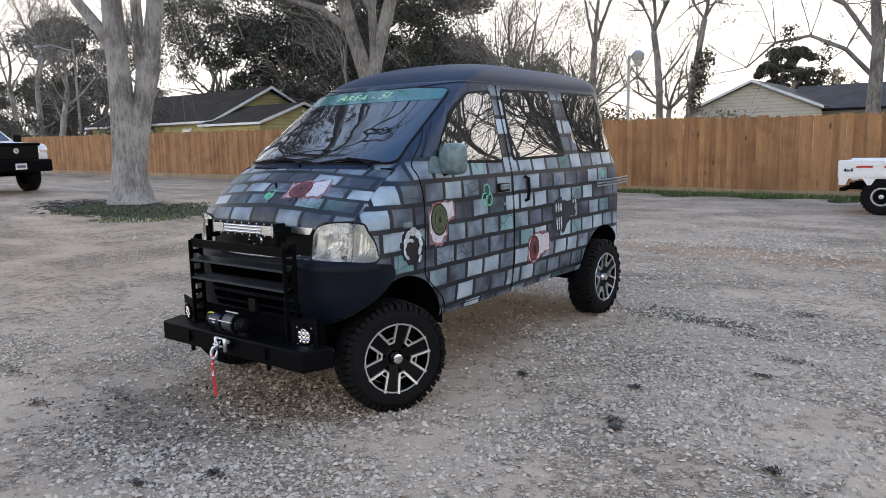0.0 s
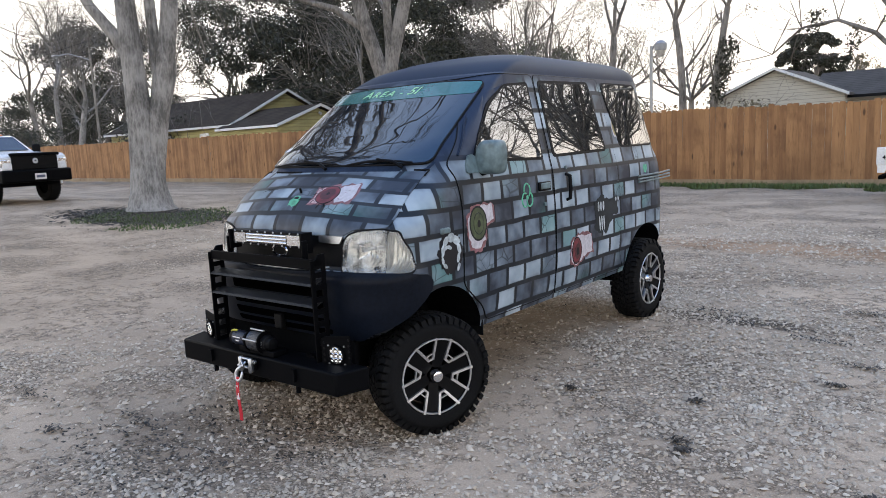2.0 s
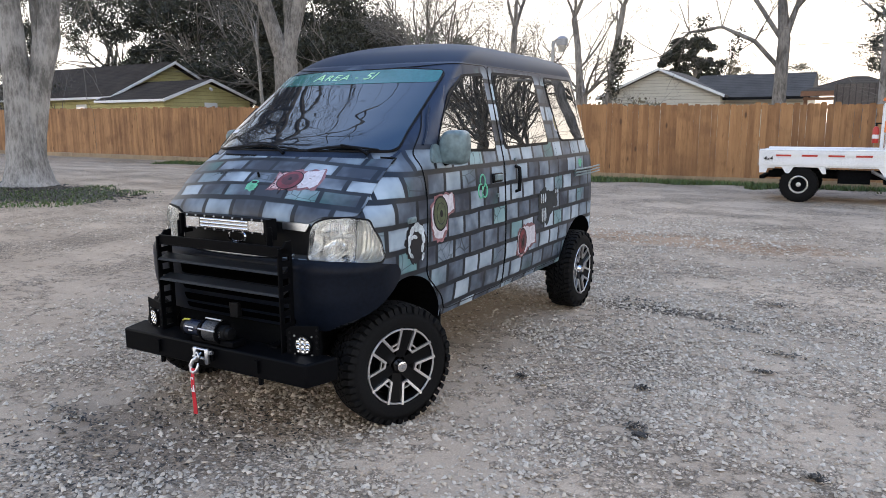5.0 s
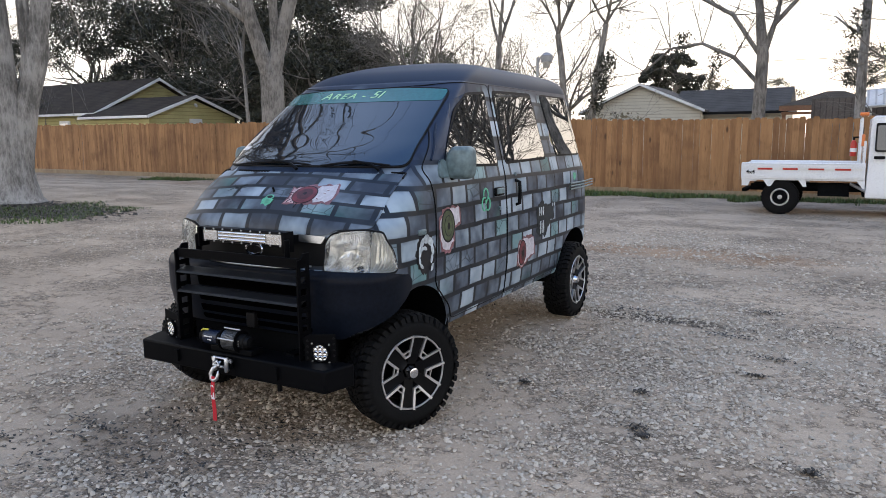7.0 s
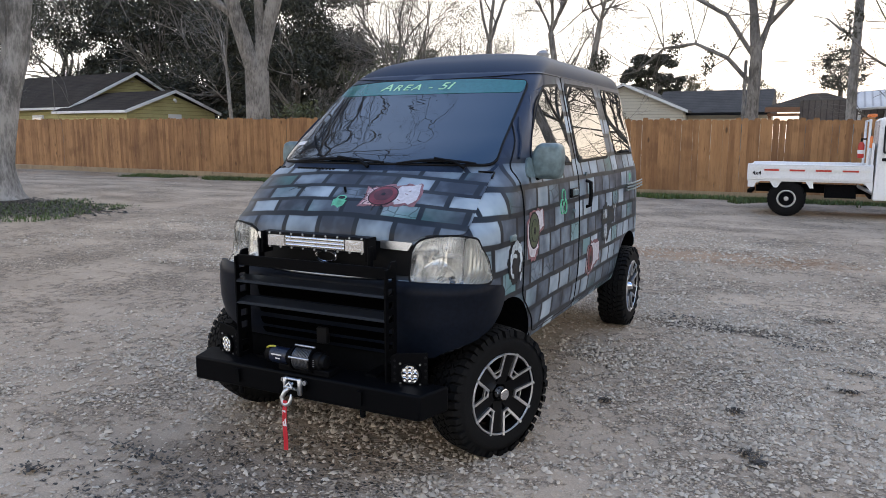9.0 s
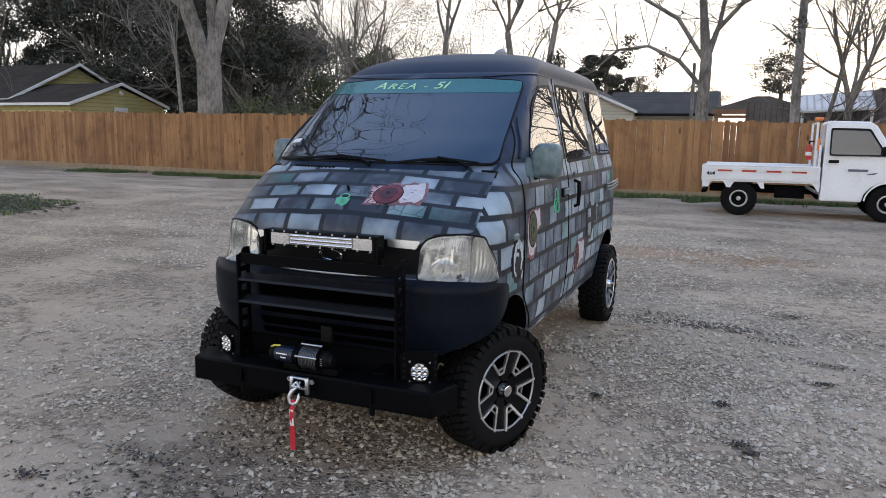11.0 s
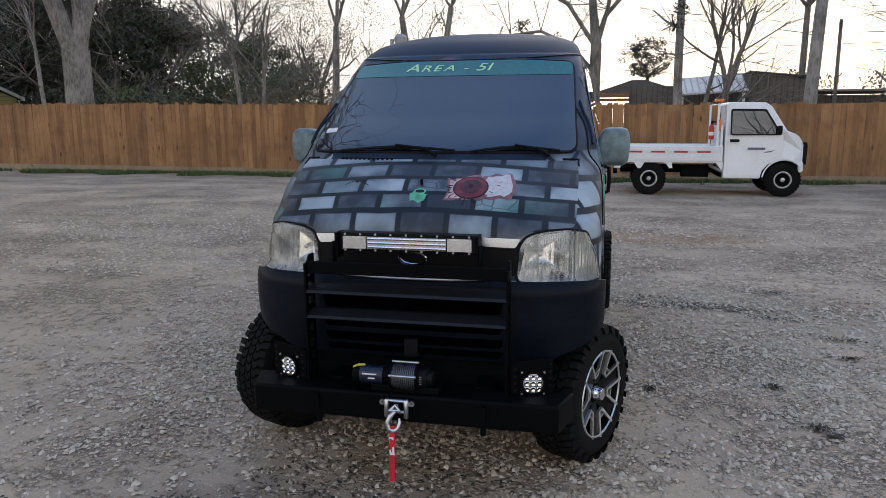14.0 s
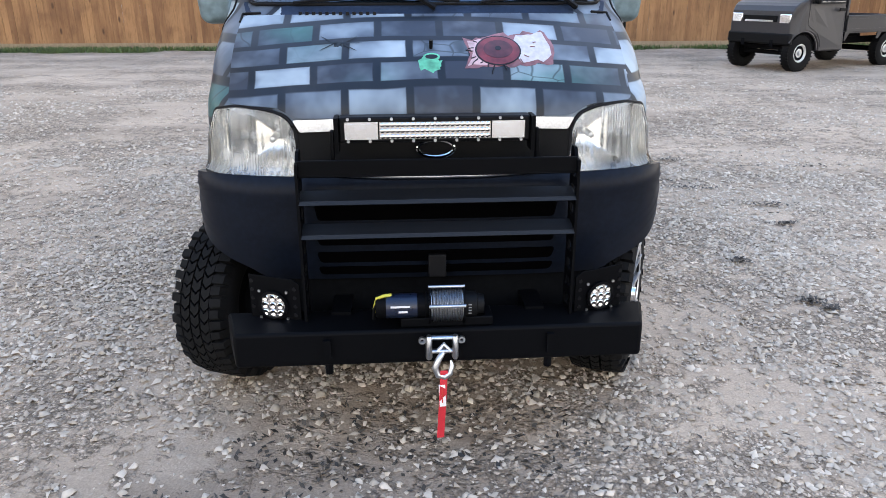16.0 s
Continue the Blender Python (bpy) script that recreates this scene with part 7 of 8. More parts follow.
part("roof_edge", G().add([(1.7, 28.3, 3.13), (4.05, 28.3, 2.87), (4.05, 28.3, 2.95), (1.7, 28.3, 3.21), (1.7, 33, 3.13), (4.05, 33, 2.87), (4.05, 33, 2.95), (1.7, 33, 3.21)], [(0, 1, 2, 3), (7, 6, 5, 4), (3, 2, 6, 7), (0, 3, 7, 4), (1, 5, 6, 2)]), M_BLACKPAINT, _bn, smooth=0)
_sd = thing("shed", "low dark shed roof behind the fence", "shed", m=pose(0, 0, 0))
part("wall", G().box((6.6, 33.0, 1.2), (5.0, 3.0, 2.4)), M_BARN, _sd)
part("roof", G().prism([(31.3, 2.42), (34.7, 2.62), (34.7, 2.74), (31.3, 2.54)], 3.9, 9.3), M_SHINGLE, _sd, smooth=0)
# lamp pole at the fence, utility poles
_lp = thing("pole_lamp", "grey steel pole with a round yard lamp", "lamp", m=pose(-9.05, 19.75, 0))
part("pole", G().cyl((0, 0, 0), (0.03, 0, 3.75), 0.05, 12, 0.045), M_POST, _lp)
part("arm", G().tube([(0.03, 0, 3.6), (0.12, 0, 3.75), (0.3, 0, 3.78)], 0.03, 8), M_POST, _lp)
part("lamp_head", G().lathe([(3.60, 0.0), (3.60, 0.16), (3.78, 0.18), (3.86, 0.10), (3.88, 0.0)], 16, "z", (0.30, 0, 0)), M_POST, _lp)
part("lamp_glass", G().lathe([(3.42, 0.0), (3.43, 0.09), (3.60, 0.13)], 16, "z", (0.30, 0, 0)), M_HAZE, _lp)
for _x, _y, _h in ((-44.0, 20.5, 8.5), (6.3, 27.0, 4.2), (5.2, 31.0, 5.2), (-4.75, 33.0, 4.6)):
    _u = thing("utility_pole", "thin grey wooden utility pole", "pole", m=pose(_x, _y, 0))
    part("pole", G().cyl((0, 0, 0), (0, 0, _h), 0.085, 10, 0.065), M_BARKDARK, _u)
    if _h > 8:
        part("arm", G().tube([(0, 0, 7.1), (-0.8, -0.9, 7.5), (-1.2, -1.3, 7.4)], 0.03, 6), M_POST, _u)
        part("lamp_head", G().box((-1.3, -1.45, 7.38), (0.5, 0.25, 0.1)), M_POST, _u, bevel=0.03)
for _k, (_a, _c) in enumerate((((-110, 20.0, 8.2), (-44.0, 20.5, 8.2)), ((-110, 20.3, 7.4), (-44.0, 20.5, 7.5)), ((-4.75, 33, 4.5), (40, 34, 6.0)))):
    _wv = thing("wire", "thin sagging overhead wire", "wire")
    _pa, _pb = Vector(_a), Vector(_c)
    part("cable", G().tube([_pa.lerp(_pb, t / 16) - Vector((0, 0, 4 * 0.5 * (t / 16) * (1 - t / 16))) for t in range(17)], 0.012, 4), M_SEAL, _wv)

# ---- other vehicles (x ahead, y to the left, z up) ----
def truck_wheel(parent, x, y, r, w, rim, sg, mat, turn=0):
    wl = part("wheel", G().lathe([(-w * 0.4, 0.0), (-w * 0.4, r * 0.4), (w * 0.3, r * 0.4), (w * 0.3, 0.0)], 20, "y"), M_WELL, parent, m=pose(x, y, r, 0, 0, turn))
    h = w / 2
    t = G().lathe([(-h * 0.9, rim), (-h, rim + 0.03), (-h, r - 0.04), (-h * 0.8, r - 0.008), (-h * 0.4, r), (h * 0.4, r), (h * 0.8, r - 0.008), (h, r - 0.04), (h, rim + 0.03), (h * 0.9, rim)], 40, "y")
    for i in range(30):
        a = 2 * math.pi * i / 30
        for s in (-1, 1):
            t.box((s * 0 + (r - 0.004) * math.cos(a), s * h * 0.72, (r - 0.004) * math.sin(a)), (0.02, h * 0.5, 0.03), Matrix.Rotation(-a, 3, "Y"))
    part("tyre", t, M_RUBBER, wl)
    o = sg * h
    part("rim", G().lathe([(o * 0.9, rim), (o * 0.95, rim - 0.012), (o * 0.55, rim - 0.03), (o * 0.45, rim * 0.75), (o * 0.62, rim * 0.45), (o * 0.62, 0.0)], 32, "y"), mat, wl)
    part("hub_cap", G().lathe([(o * 0.6, rim * 0.28), (o * 0.95, rim * 0.24), (o * 1.0, 0.0)], 16, "y"), M_STEEL, wl)
    for i in range(8):
        a = 2 * math.pi * i / 8
        part("rim_hole", G().lathe([(o * 0.50, 0.0), (o * 0.52, rim * 0.085), (o * 0.40, rim * 0.085)], 10, "y", (rim * 0.66 * math.cos(a), 0, rim * 0.66 * math.sin(a))), M_WELL, wl)
    return wl


def letters(text, size, x, y, z, way):
    """Flat raised letters on a side panel; way is the reading direction along x."""
    cu = bpy.data.curves.new("letter", "FONT")
    cu.body, cu.size, cu.extrude, cu.offset = text, size, 0.002, 0.002
    ob = bpy.data.objects.new("letter", cu)
    me = bpy.data.meshes.new_from_object(ob)
    g = G().add([(x + way * v.co.x, y - way * v.co.z, z + v.co.y) for v in me.vertices], [tuple(p.vertices) for p in me.polygons])
    bpy.data.objects.remove(ob)
    bpy.data.meshes.remove(me)
    return g


def kei_truck(label, m, paint, wheel_mat, stripes_on, group="parked kei trucks"):
    """A small cab-over pickup with a drop-side bed."""
    tk = thing("kei_truck", label, "truck", group, m=m)
    hw = 0.725
    cab = [(0.14, 0.34), (0.80, 0.34), (0.83, 0.48), (0.92, 0.60), (1.06, 0.67), (1.21, 0.69), (1.36, 0.66), (1.47, 0.58), (1.50, 0.52), (1.53, 0.60), (1.535, 0.85), (1.51, 1.03), (1.45, 1.12), (1.38, 1.17), (1.23, 1.23), (0.95, 1.68), (0.84, 1.752), (0.22, 1.765), (0.16, 1.72)]
    g = G()
    n = len(cab)
    for s in (-1, 1):
        for x, z in cab:
            inset = 0.10 * max(0.0, (z - 1.12) / 0.62) + 0.05 * max(0.0, (x - 1.30) / 0.2)
            g.v.append((x, s * (hw - inset), z))
    g.f = [tuple(range(n)), tuple(range(2 * n - 1, n - 1, -1))] + [(i, (i + 1) % n, n + (i + 1) % n, n + i) for i in range(n)]
    part("cab", g, paint, tk, smooth=0, bevel=0.025)
    part("windshield", G().add([(1.222, -0.60, 1.265), (1.222, 0.60, 1.265), (0.970, 0.54, 1.67), (0.970, -0.54, 1.67), (1.18, -0.60, 1.24), (1.18, 0.60, 1.24), (0.93, 0.54, 1.64), (0.93, -0.54, 1.64)], [(0, 1, 2, 3), (7, 6, 5, 4), (0, 4, 5, 1), (1, 5, 6, 2), (2, 6, 7, 3), (3, 7, 4, 0)]), M_WSHIELD, tk, smooth=0)
    for s in (-1, 1):
        def side(x, z, o):
            return (x, s * (hw - 0.10 * max(0.0, (z - 1.12) / 0.62) + o), z)
        def plate(poly, o0, o1):
            k = len(poly)
            return G().add([side(x, z, o0) for x, z in poly] + [side(x, z, o1) for x, z in poly], [tuple(range(k)), tuple(range(2 * k - 1, k - 1, -1))] + [(i, (i + 1) % k, k + (i + 1) % k, k + i) for i in range(k)])
        dr = part("door", plate(rounded([(0.20, 0.40), (0.77, 0.40), (0.80, 0.52), (0.90, 0.66), (1.04, 0.73), (1.17, 0.80), (1.16, 1.22), (0.89, 1.65), (0.20, 1.70)], 0.03), -0.004, 0.006), paint, tk, smooth=0)
        part("window_seal", plate(rounded([(0.235, 1.15), (1.12, 1.15), (1.09, 1.24), (0.85, 1.63), (0.235, 1.64)], 0.04), 0.0, 0.009), M_SEAL, dr, smooth=0)
        part("window_glass", plate(rounded([(0.26, 1.175), (1.085, 1.175), (1.06, 1.235), (0.83, 1.59), (0.26, 1.60)], 0.035), 0.004, 0.012), M_WSHIELD, dr, smooth=0)
        part("door_handle", plate(rounded([(0.23, 1.02), (0.40, 1.02), (0.40, 1.075), (0.23, 1.075)], 0.02), 0.0, 0.016), M_PLASTIC, dr, smooth=0)
        part("mirror", G().box((1.08, s * (hw + 0.07), 1.24), (0.08, 0.10, 0.17)), M_PLASTIC, tk, bevel=0.025)
        part("wheel_arch", G().tube([(1.21 + 0.375 * math.cos(a), s * (hw - 0.012 - 0.03 * max(0.0, math.cos(a))), 0.32 + 0.375 * math.sin(a)) for a in [math.pi * (0.16 + 0.8 * i / 12) for i in range(13)]], 0.016, 6), paint, tk)
        part("headlight", G().box((1.495, s * 0.53, 0.90), (0.08, 0.24, 0.17)), M_LED, tk, bevel=0.02)
        # drop side of the bed
        gt = part("bed_side", G().box((-0.88, s * 0.715, 0.79), (2.00, 0.03, 0.27)), paint, tk, bevel=0.006)
        for z in (0.70, 0.875):
            part("bed_rib", G().box((-0.88, s * 0.733, z), (1.98, 0.012, 0.02)), paint, gt)
        part("rail", G().tube([(-1.88, s * 0.718, 0.93), (0.12, s * 0.718, 0.93)], 0.018, 8), paint, gt)
        part("skirt", G().prism([(-1.87, 0.66), (-1.87, 0.52), (-1.76, 0.52), (-1.72, 0.63), (-1.50, 0.63), (-1.43, 0.52), (-1.37, 0.52), (-1.30, 0.64), (-0.92, 0.64), (-0.84, 0.52), (-0.78, 0.52), (-0.80, 0.66)], s * 0.70, s * 0.715, lambda u, v, w: (u, w, v)).prism([(-0.80, 0.66), (0.0, 0.64), (0.10, 0.50), (0.13, 0.50), (0.13, 0.66)], s * 0.70, s * 0.715, lambda u, v, w: (u, w, v)), paint, gt, smooth=0)
        if stripes_on:
            for i in range(4):
                part("reflector_stripe", G().box((-1.48 + i * 0.42, s * 0.7365, 0.835), (0.25, 0.006, 0.032)), M_REDPLASTIC, gt)
                part("reflector_stripe", G().box((-1.27 + i * 0.42, s * 0.7365, 0.835), (0.16, 0.006, 0.032)), M_TRIM, gt)
            part("badge", letters("4x4", 0.10, (-1.80 if s < 0 else -1.60), s * 0.7375, 0.745, -s), M_SEAL, gt, "dark 4x4 lettering", smooth=0)
            part("door_script", plate([(0.55, 0.88), (0.86, 0.88), (0.86, 0.92), (0.55, 0.92)], 0.004, 0.009), M_GREYBAR, dr, "grey sign bar", smooth=0)
            part("door_swoosh", plate([(0.84, 0.825), (0.96, 0.835), (1.03, 0.875), (0.96, 0.86), (0.86, 0.842)], 0.004, 0.009), M_GREYBAR, dr, smooth=0)
    for x, y, s in ((-1.21, 0.60, 1), (-1.21, -0.60, -1), (1.21, 0.61, 1), (1.21, -0.61, -1)):
        truck_wheel(tk, x, y, 0.318, 0.17, 0.160, s, wheel_mat)
    part("bed_floor", G().box((-0.88, 0, 0.645), (2.0, 1.41, 0.03)), paint, tk)
    part("tailgate", G().box((-1.875, 0, 0.79), (0.03, 1.42, 0.27)), paint, tk, bevel=0.005)
    part("headboard", G().box((0.09, 0, 1.0), (0.04, 1.35, 0.66)), paint, tk, bevel=0.006)
    part("rack", G().tube([(0.02, -0.62, 0.68), (0.02, -0.62, 1.72), (0.02, 0.62, 1.72), (0.02, 0.62, 0.68)], 0.022, 8), paint, tk)
    part("chassis", G().box((-0.1, 0.32, 0.48), (3.3, 0.07, 0.12)).box((-0.1, -0.32, 0.48), (3.3, 0.07, 0.12)).cyl((-1.21, -0.55, 0.30), (-1.21, 0.55, 0.30), 0.05, 8).cyl((1.21, -0.55, 0.30), (1.21, 0.55, 0.30), 0.04, 8).box((-0.35, -0.42, 0.46), (0.5, 0.3, 0.22)).box((-1.85, 0, 0.42), (0.08, 0.9, 0.06)).box((0.7, 0, 0.42), (1.2, 1.0, 0.14)), M_WELL, tk, "black chassis")
    part("exhaust", G().tube([(-0.1, -0.5, 0.58), (0.25, -0.52, 0.40), (0.6, -0.5, 0.36)], 0.03, 8), M_STEEL, tk)
    part("wheel_well", G().prism([(0.82, 0.34), (0.85, 0.48), (0.94, 0.59), (1.07, 0.655), (1.21, 0.675), (1.35, 0.645), (1.45, 0.57), (1.48, 0.5)], -0.64, 0.64, lambda u, v, w: (u, w, v)), M_WELL, tk, smooth=0)
    part("bumper", G().box((1.50, 0, 0.56), (0.09, 1.40, 0.20)), M_PLASTIC if not stripes_on else paint, tk, bevel=0.03)
    part("grille", G().box((1.535, 0, 0.90), (0.03, 0.75, 0.11)), M_PLASTIC, tk, bevel=0.01)
    part("grille_strip", G().box((1.555, 0, 0.86), (0.015, 0.62, 0.035)), M_CHROME, tk)
    return tk


_k1 = kei_truck("white kei pickup truck with drop-side bed beside the fence", pose(-0.76, 15.98, -0.055, 0, 0, 1.2) @ Matrix.Diagonal((1.06, 1.04, 1.06, 1)), M_WHITE, M_SILVERWHEEL, True)
part("beacon_bar", G().box((0.05, -0.35, 1.80), (0.14, 0.3, 0.06)), M_ORANGE, _k1, "orange beacon", bevel=0.015)
part("push_bar", G().box((1.60, 0, 0.80), (0.10, 0.9, 0.42)), M_PLASTIC, _k1, "black front push bar", bevel=0.02)
part("push_bar_slot", G().box((1.62, -0.455, 0.86), (0.06, 0.01, 0.2)), M_SEAL, _k1)
_ex = thing("fire_extinguisher", "red fire extinguisher strapped behind the cab", "extinguisher", m=pose(-0.84, 15.42, 1.13 - 0.055))
part("cylinder", G().lathe([(0.0, 0.0), (0.0, 0.05), (0.02, 0.055), (0.24, 0.055), (0.29, 0.03), (0.30, 0.0)], 16, "z"), M_REDPLASTIC, _ex)
part("valve", G().cyl((0, 0, 0.30), (0, 0, 0.36), 0.018, 8).box((0.03, 0, 0.35), (0.1, 0.02, 0.03)), M_PLASTIC, _ex)
part("label_band", G().lathe([(0.08, 0.0555), (0.08, 0.057), (0.15, 0.057), (0.15, 0.0555)], 16, "z"), M_TAG, _ex)
_lm = thing("warning_lamp", "orange warning lamp hung behind the cab", "lamp", m=pose(-0.70, 15.36, 1.32 - 0.055))
part("lens", G().lathe([(0.0, 0.0), (0.0, 0.045), (0.2, 0.04), (0.23, 0.0)], 14, "z"), M_ORANGE, _lm)
part("strap", G().cyl((0, 0, 0.22), (0, 0.05, 0.34), 0.015, 8), M_PLASTIC, _lm)
_k2 = kei_truck("matt black kei pickup truck with black and silver wheels", pose(4.35, 14.42, -0.045, 0, 0, 180 + 24), M_BLACKPAINT, M_SILVERWHEEL, False)


def pickup(m):
    """A full-size crew-cab pickup seen from the front."""
    tk = thing("pickup_truck", "large white crew-cab pickup truck with black grille and bumper", "truck", m=m)
    hw = 0.98
    prof = [(-4.5, 0.75), (-3.7, 0.62), (-3.2, 0.62), (-0.55, 0.62), (-0.45, 0.98), (-0.2, 1.10), (0.2, 1.10), (0.45, 0.98), (0.55, 0.72), (0.92, 0.74), (0.98, 1.0), (0.96, 1.33), (0.80, 1.40), (-0.75, 1.48), (-1.45, 1.96), (-1.65, 2.0), (-3.2, 2.0), (-3.45, 1.92), (-3.7, 1.48), (-4.5, 1.48)]
    g, n = G(), len(prof)
    for s in (-1, 1):
        for x, z in prof:
            inset = 0.20 * max(0.0, (z - 1.45) / 0.55) + 0.05 * max(0.0, (x - 0.6) / 0.4)
            g.v.append((x, s * (hw - inset), z))
    g.f = [tuple(range(n)), tuple(range(2 * n - 1, n - 1, -1))] + [(i, (i + 1) % n, n + (i + 1) % n, n + i) for i in range(n)]
    part("body", g, M_WHITE, tk, smooth=0, bevel=0.05)
    part("bed", G().box((-5.4, 0, 1.10), (1.8, 1.92, 0.76)), M_WHITE, tk, bevel=0.04)
    part("windshield", G().add([(-0.775, -0.82, 1.54), (-0.775, 0.82, 1.54), (-1.375, 0.71, 1.95), (-1.375, -0.71, 1.95), (-0.86, -0.8, 1.49), (-0.86, 0.8, 1.49), (-1.44, 0.70, 1.90), (-1.44, -0.70, 1.90)], [(0, 1, 2, 3), (7, 6, 5, 4), (0, 4, 5, 1), (1, 5, 6, 2), (2, 6, 7, 3), (3, 7, 4, 0)]), M_WSHIELD, tk, smooth=0)
    part("grille", G().box((0.96, 0, 1.16), (0.08, 1.30, 0.42)), M_PLASTIC, tk, "black grille", bevel=0.03)
    part("grille_guard", G().box((0.99, 0, 1.385), (0.10, 1.40, 0.09)), M_BLACK, tk, "black hood deflector", bevel=0.03)
    part("grille_emblem", G().lathe([(0.995, 0.0), (1.01, 0.06), (1.0, 0.08)], 16, "x", (0, 0, 1.2)), M_STEEL, tk)
    part("bumper", G().box((0.98, 0, 0.78), (0.22, 1.98, 0.36)), M_BLACK, tk, "black steel bumper", bevel=0.05)
    part("plate", G().box((1.095, 0.05, 0.76), (0.015, 0.32, 0.17)), M_TAG, tk, "white registration plate with a grey bar")
    part("plate_bar", G().box((1.105, 0.05, 0.76), (0.006, 0.24, 0.07)), M_GREYBAR, tk)
    for s in (-1, 1):
        part("headlight", G().box((0.90, s * 0.80, 1.16), (0.14, 0.30, 0.22)), M_LED, tk, bevel=0.03)
        part("mirror", G().box((-1.0, s * 1.17, 1.56), (0.14, 0.24, 0.30)), M_PLASTIC, tk, bevel=0.05)
        part("side_window", G().add([(-0.98, s * (hw - 0.01), 1.50), (-1.95, s * (hw - 0.01), 1.50), (-1.95, s * (hw - 0.165), 1.93), (-1.50, s * (hw - 0.165), 1.93), (-0.98, s * (hw - 0.05), 1.48), (-1.95, s * (hw - 0.05), 1.48), (-1.95, s * (hw - 0.2), 1.91), (-1.50, s * (hw - 0.2), 1.91)], [(0, 1, 2, 3), (7, 6, 5, 4), (0, 4, 5, 1), (1, 5, 6, 2), (2, 6, 7, 3), (3, 7, 4, 0)]), M_GLASS, tk, smooth=0)
        part("side_window", G().add([(-2.05, s * (hw - 0.01), 1.50), (-3.2, s * (hw - 0.01), 1.50), (-3.1, s * (hw - 0.165), 1.93), (-2.05, s * (hw - 0.165), 1.93), (-2.05, s * (hw - 0.05), 1.48), (-3.2, s * (hw - 0.05), 1.48), (-3.1, s * (hw - 0.2), 1.91), (-2.05, s * (hw - 0.2), 1.91)], [(0, 1, 2, 3), (7, 6, 5, 4), (0, 4, 5, 1), (1, 5, 6, 2), (2, 6, 7, 3), (3, 7, 4, 0)]), M_GLASS, tk, smooth=0)
        part("door_gap", G().box((-2.0, s * (hw + 0.001), 1.06), (0.012, 0.006, 0.84)).box((-0.9, s * (hw + 0.001), 1.06), (0.012, 0.006, 0.84)), M_SEAL, tk)
        part("door_handle", G().box((-1.85, s * (hw + 0.012), 1.30), (0.16, 0.03, 0.04)), M_PLASTIC, tk, bevel=0.01)
        part("fender_badge", G().box((-0.72, s * (hw + 0.004), 1.16), (0.20, 0.012, 0.07)), M_PLASTIC, tk)
        for x in (0.0, -3.8):
            truck_wheel(tk, x, s * 0.84, 0.45, 0.30, 0.23, s, M_SILVERWHEEL)
        part("wheel_arch", G().tube([(0.52 * math.cos(a), s * (hw - 0.01), 0.50 + 0.56 * math.sin(a)) for a in [math.pi * (i / 14) for i in range(15)]], 0.03, 6), M_WHITE, tk)
    for i in range(5):
        part("roof_marker", G().box((-1.66, -0.5 + i * 0.25, 2.02), (0.08, 0.06, 0.035)), M_ORANGE, tk, bevel=0.01)
    part("chassis", G().box((-2.2, 0, 0.58), (5.4, 1.3, 0.2)), M_WELL, tk)
    part("wheel_well", G().prism([(-0.50, 0.50), (-0.46, 0.90), (-0.2, 1.06), (0.2, 1.06), (0.46, 0.9), (0.52, 0.5)], -0.90, 0.90, lambda u, v, w: (u, w, v)), M_WELL, tk, smooth=0)
    part("step_bar", G().tube([(-0.6, -1.0, 0.52), (-3.2, -1.0, 0.52)], 0.05, 8), M_BLACK, tk)
    return tk


pickup(pose(-23.45, 8.45, ground_z(-23.45, 8.45), 0, 0, 8))

# ---- loose ground cover ----
def scatter_points(n, seed, x0, x1, y0, y1, keep):
    rng = np.random.default_rng(seed)
    x, y = rng.uniform(x0, x1, n), rng.uniform(y0, y1, n)
    z = np.array([ground_z(a, b) for a, b in zip(x, y)])
    ok = np.array([keep(a, b) for a, b in zip(x, y)])
    return np.stack([x, y, z], 1)[ok], rng


def stones(name, label, n, seed, area, lo, hi, keep=lambda x, y: True):
    """Chips of crushed stone, each a squashed irregular octahedron."""
    c, rng = scatter_points(n, seed, *area, keep)
    m = len(c)
    s = lo + (hi - lo) * rng.random(m) ** 2.2
    base = np.array([(1, 0, 0), (-1, 0, 0), (0, 1, 0), (0, -1, 0), (0, 0, 1), (0, 0, -1)], float)
    v = base[None] * rng.uniform(0.6, 1.35, (m, 6, 1)) + rng.normal(0, 0.24, (m, 6, 3))
    # two crests over a four-cornered foot that sits in the dirt
    v[:, 4, 0] += 0.35
    v[:, 5] = v[:, 4] * np.array([-0.8, -0.6, 0.8])
    v *= np.array([1, 0.8, 0.68])
    a = rng.uniform(0, 2 * np.pi, m)
    ca, sa = np.cos(a)[:, None], np.sin(a)[:, None]
    v = np.stack([v[..., 0] * ca - v[..., 1] * sa, v[..., 0] * sa + v[..., 1] * ca, v[..., 2]], -1)
    v = v * s[:, None, None] + c[:, None, :] + np.array([0, 0, 1.0]) * (s * 0.30)[:, None, None]
    tri = np.array([(0, 2, 4), (3, 0, 4), (2, 1, 5), (1, 3, 5), (2, 5, 4), (3, 4, 5)])
    f = (tri[None] + 6 * np.arange(m)[:, None, None]).reshape(-1, 3)
    me = bpy.data.meshes.new(name)
    me.vertices.add(6 * m)
    me.vertices.foreach_set("co", v.reshape(-1).astype(np.float32))
    me.loops.add(3 * len(f))
    me.loops.foreach_set("vertex_index", f.ravel().astype(np.int32))
    me.polygons.add(len(f))
    me.polygons.foreach_set("loop_start", np.arange(0, 3 * len(f), 3, dtype=np.int32))
    me.update(calc_edges=True)
    me.materials.append(M_STONE)
    return tagged(new(name, me), label, "gravel", kind="stuff")


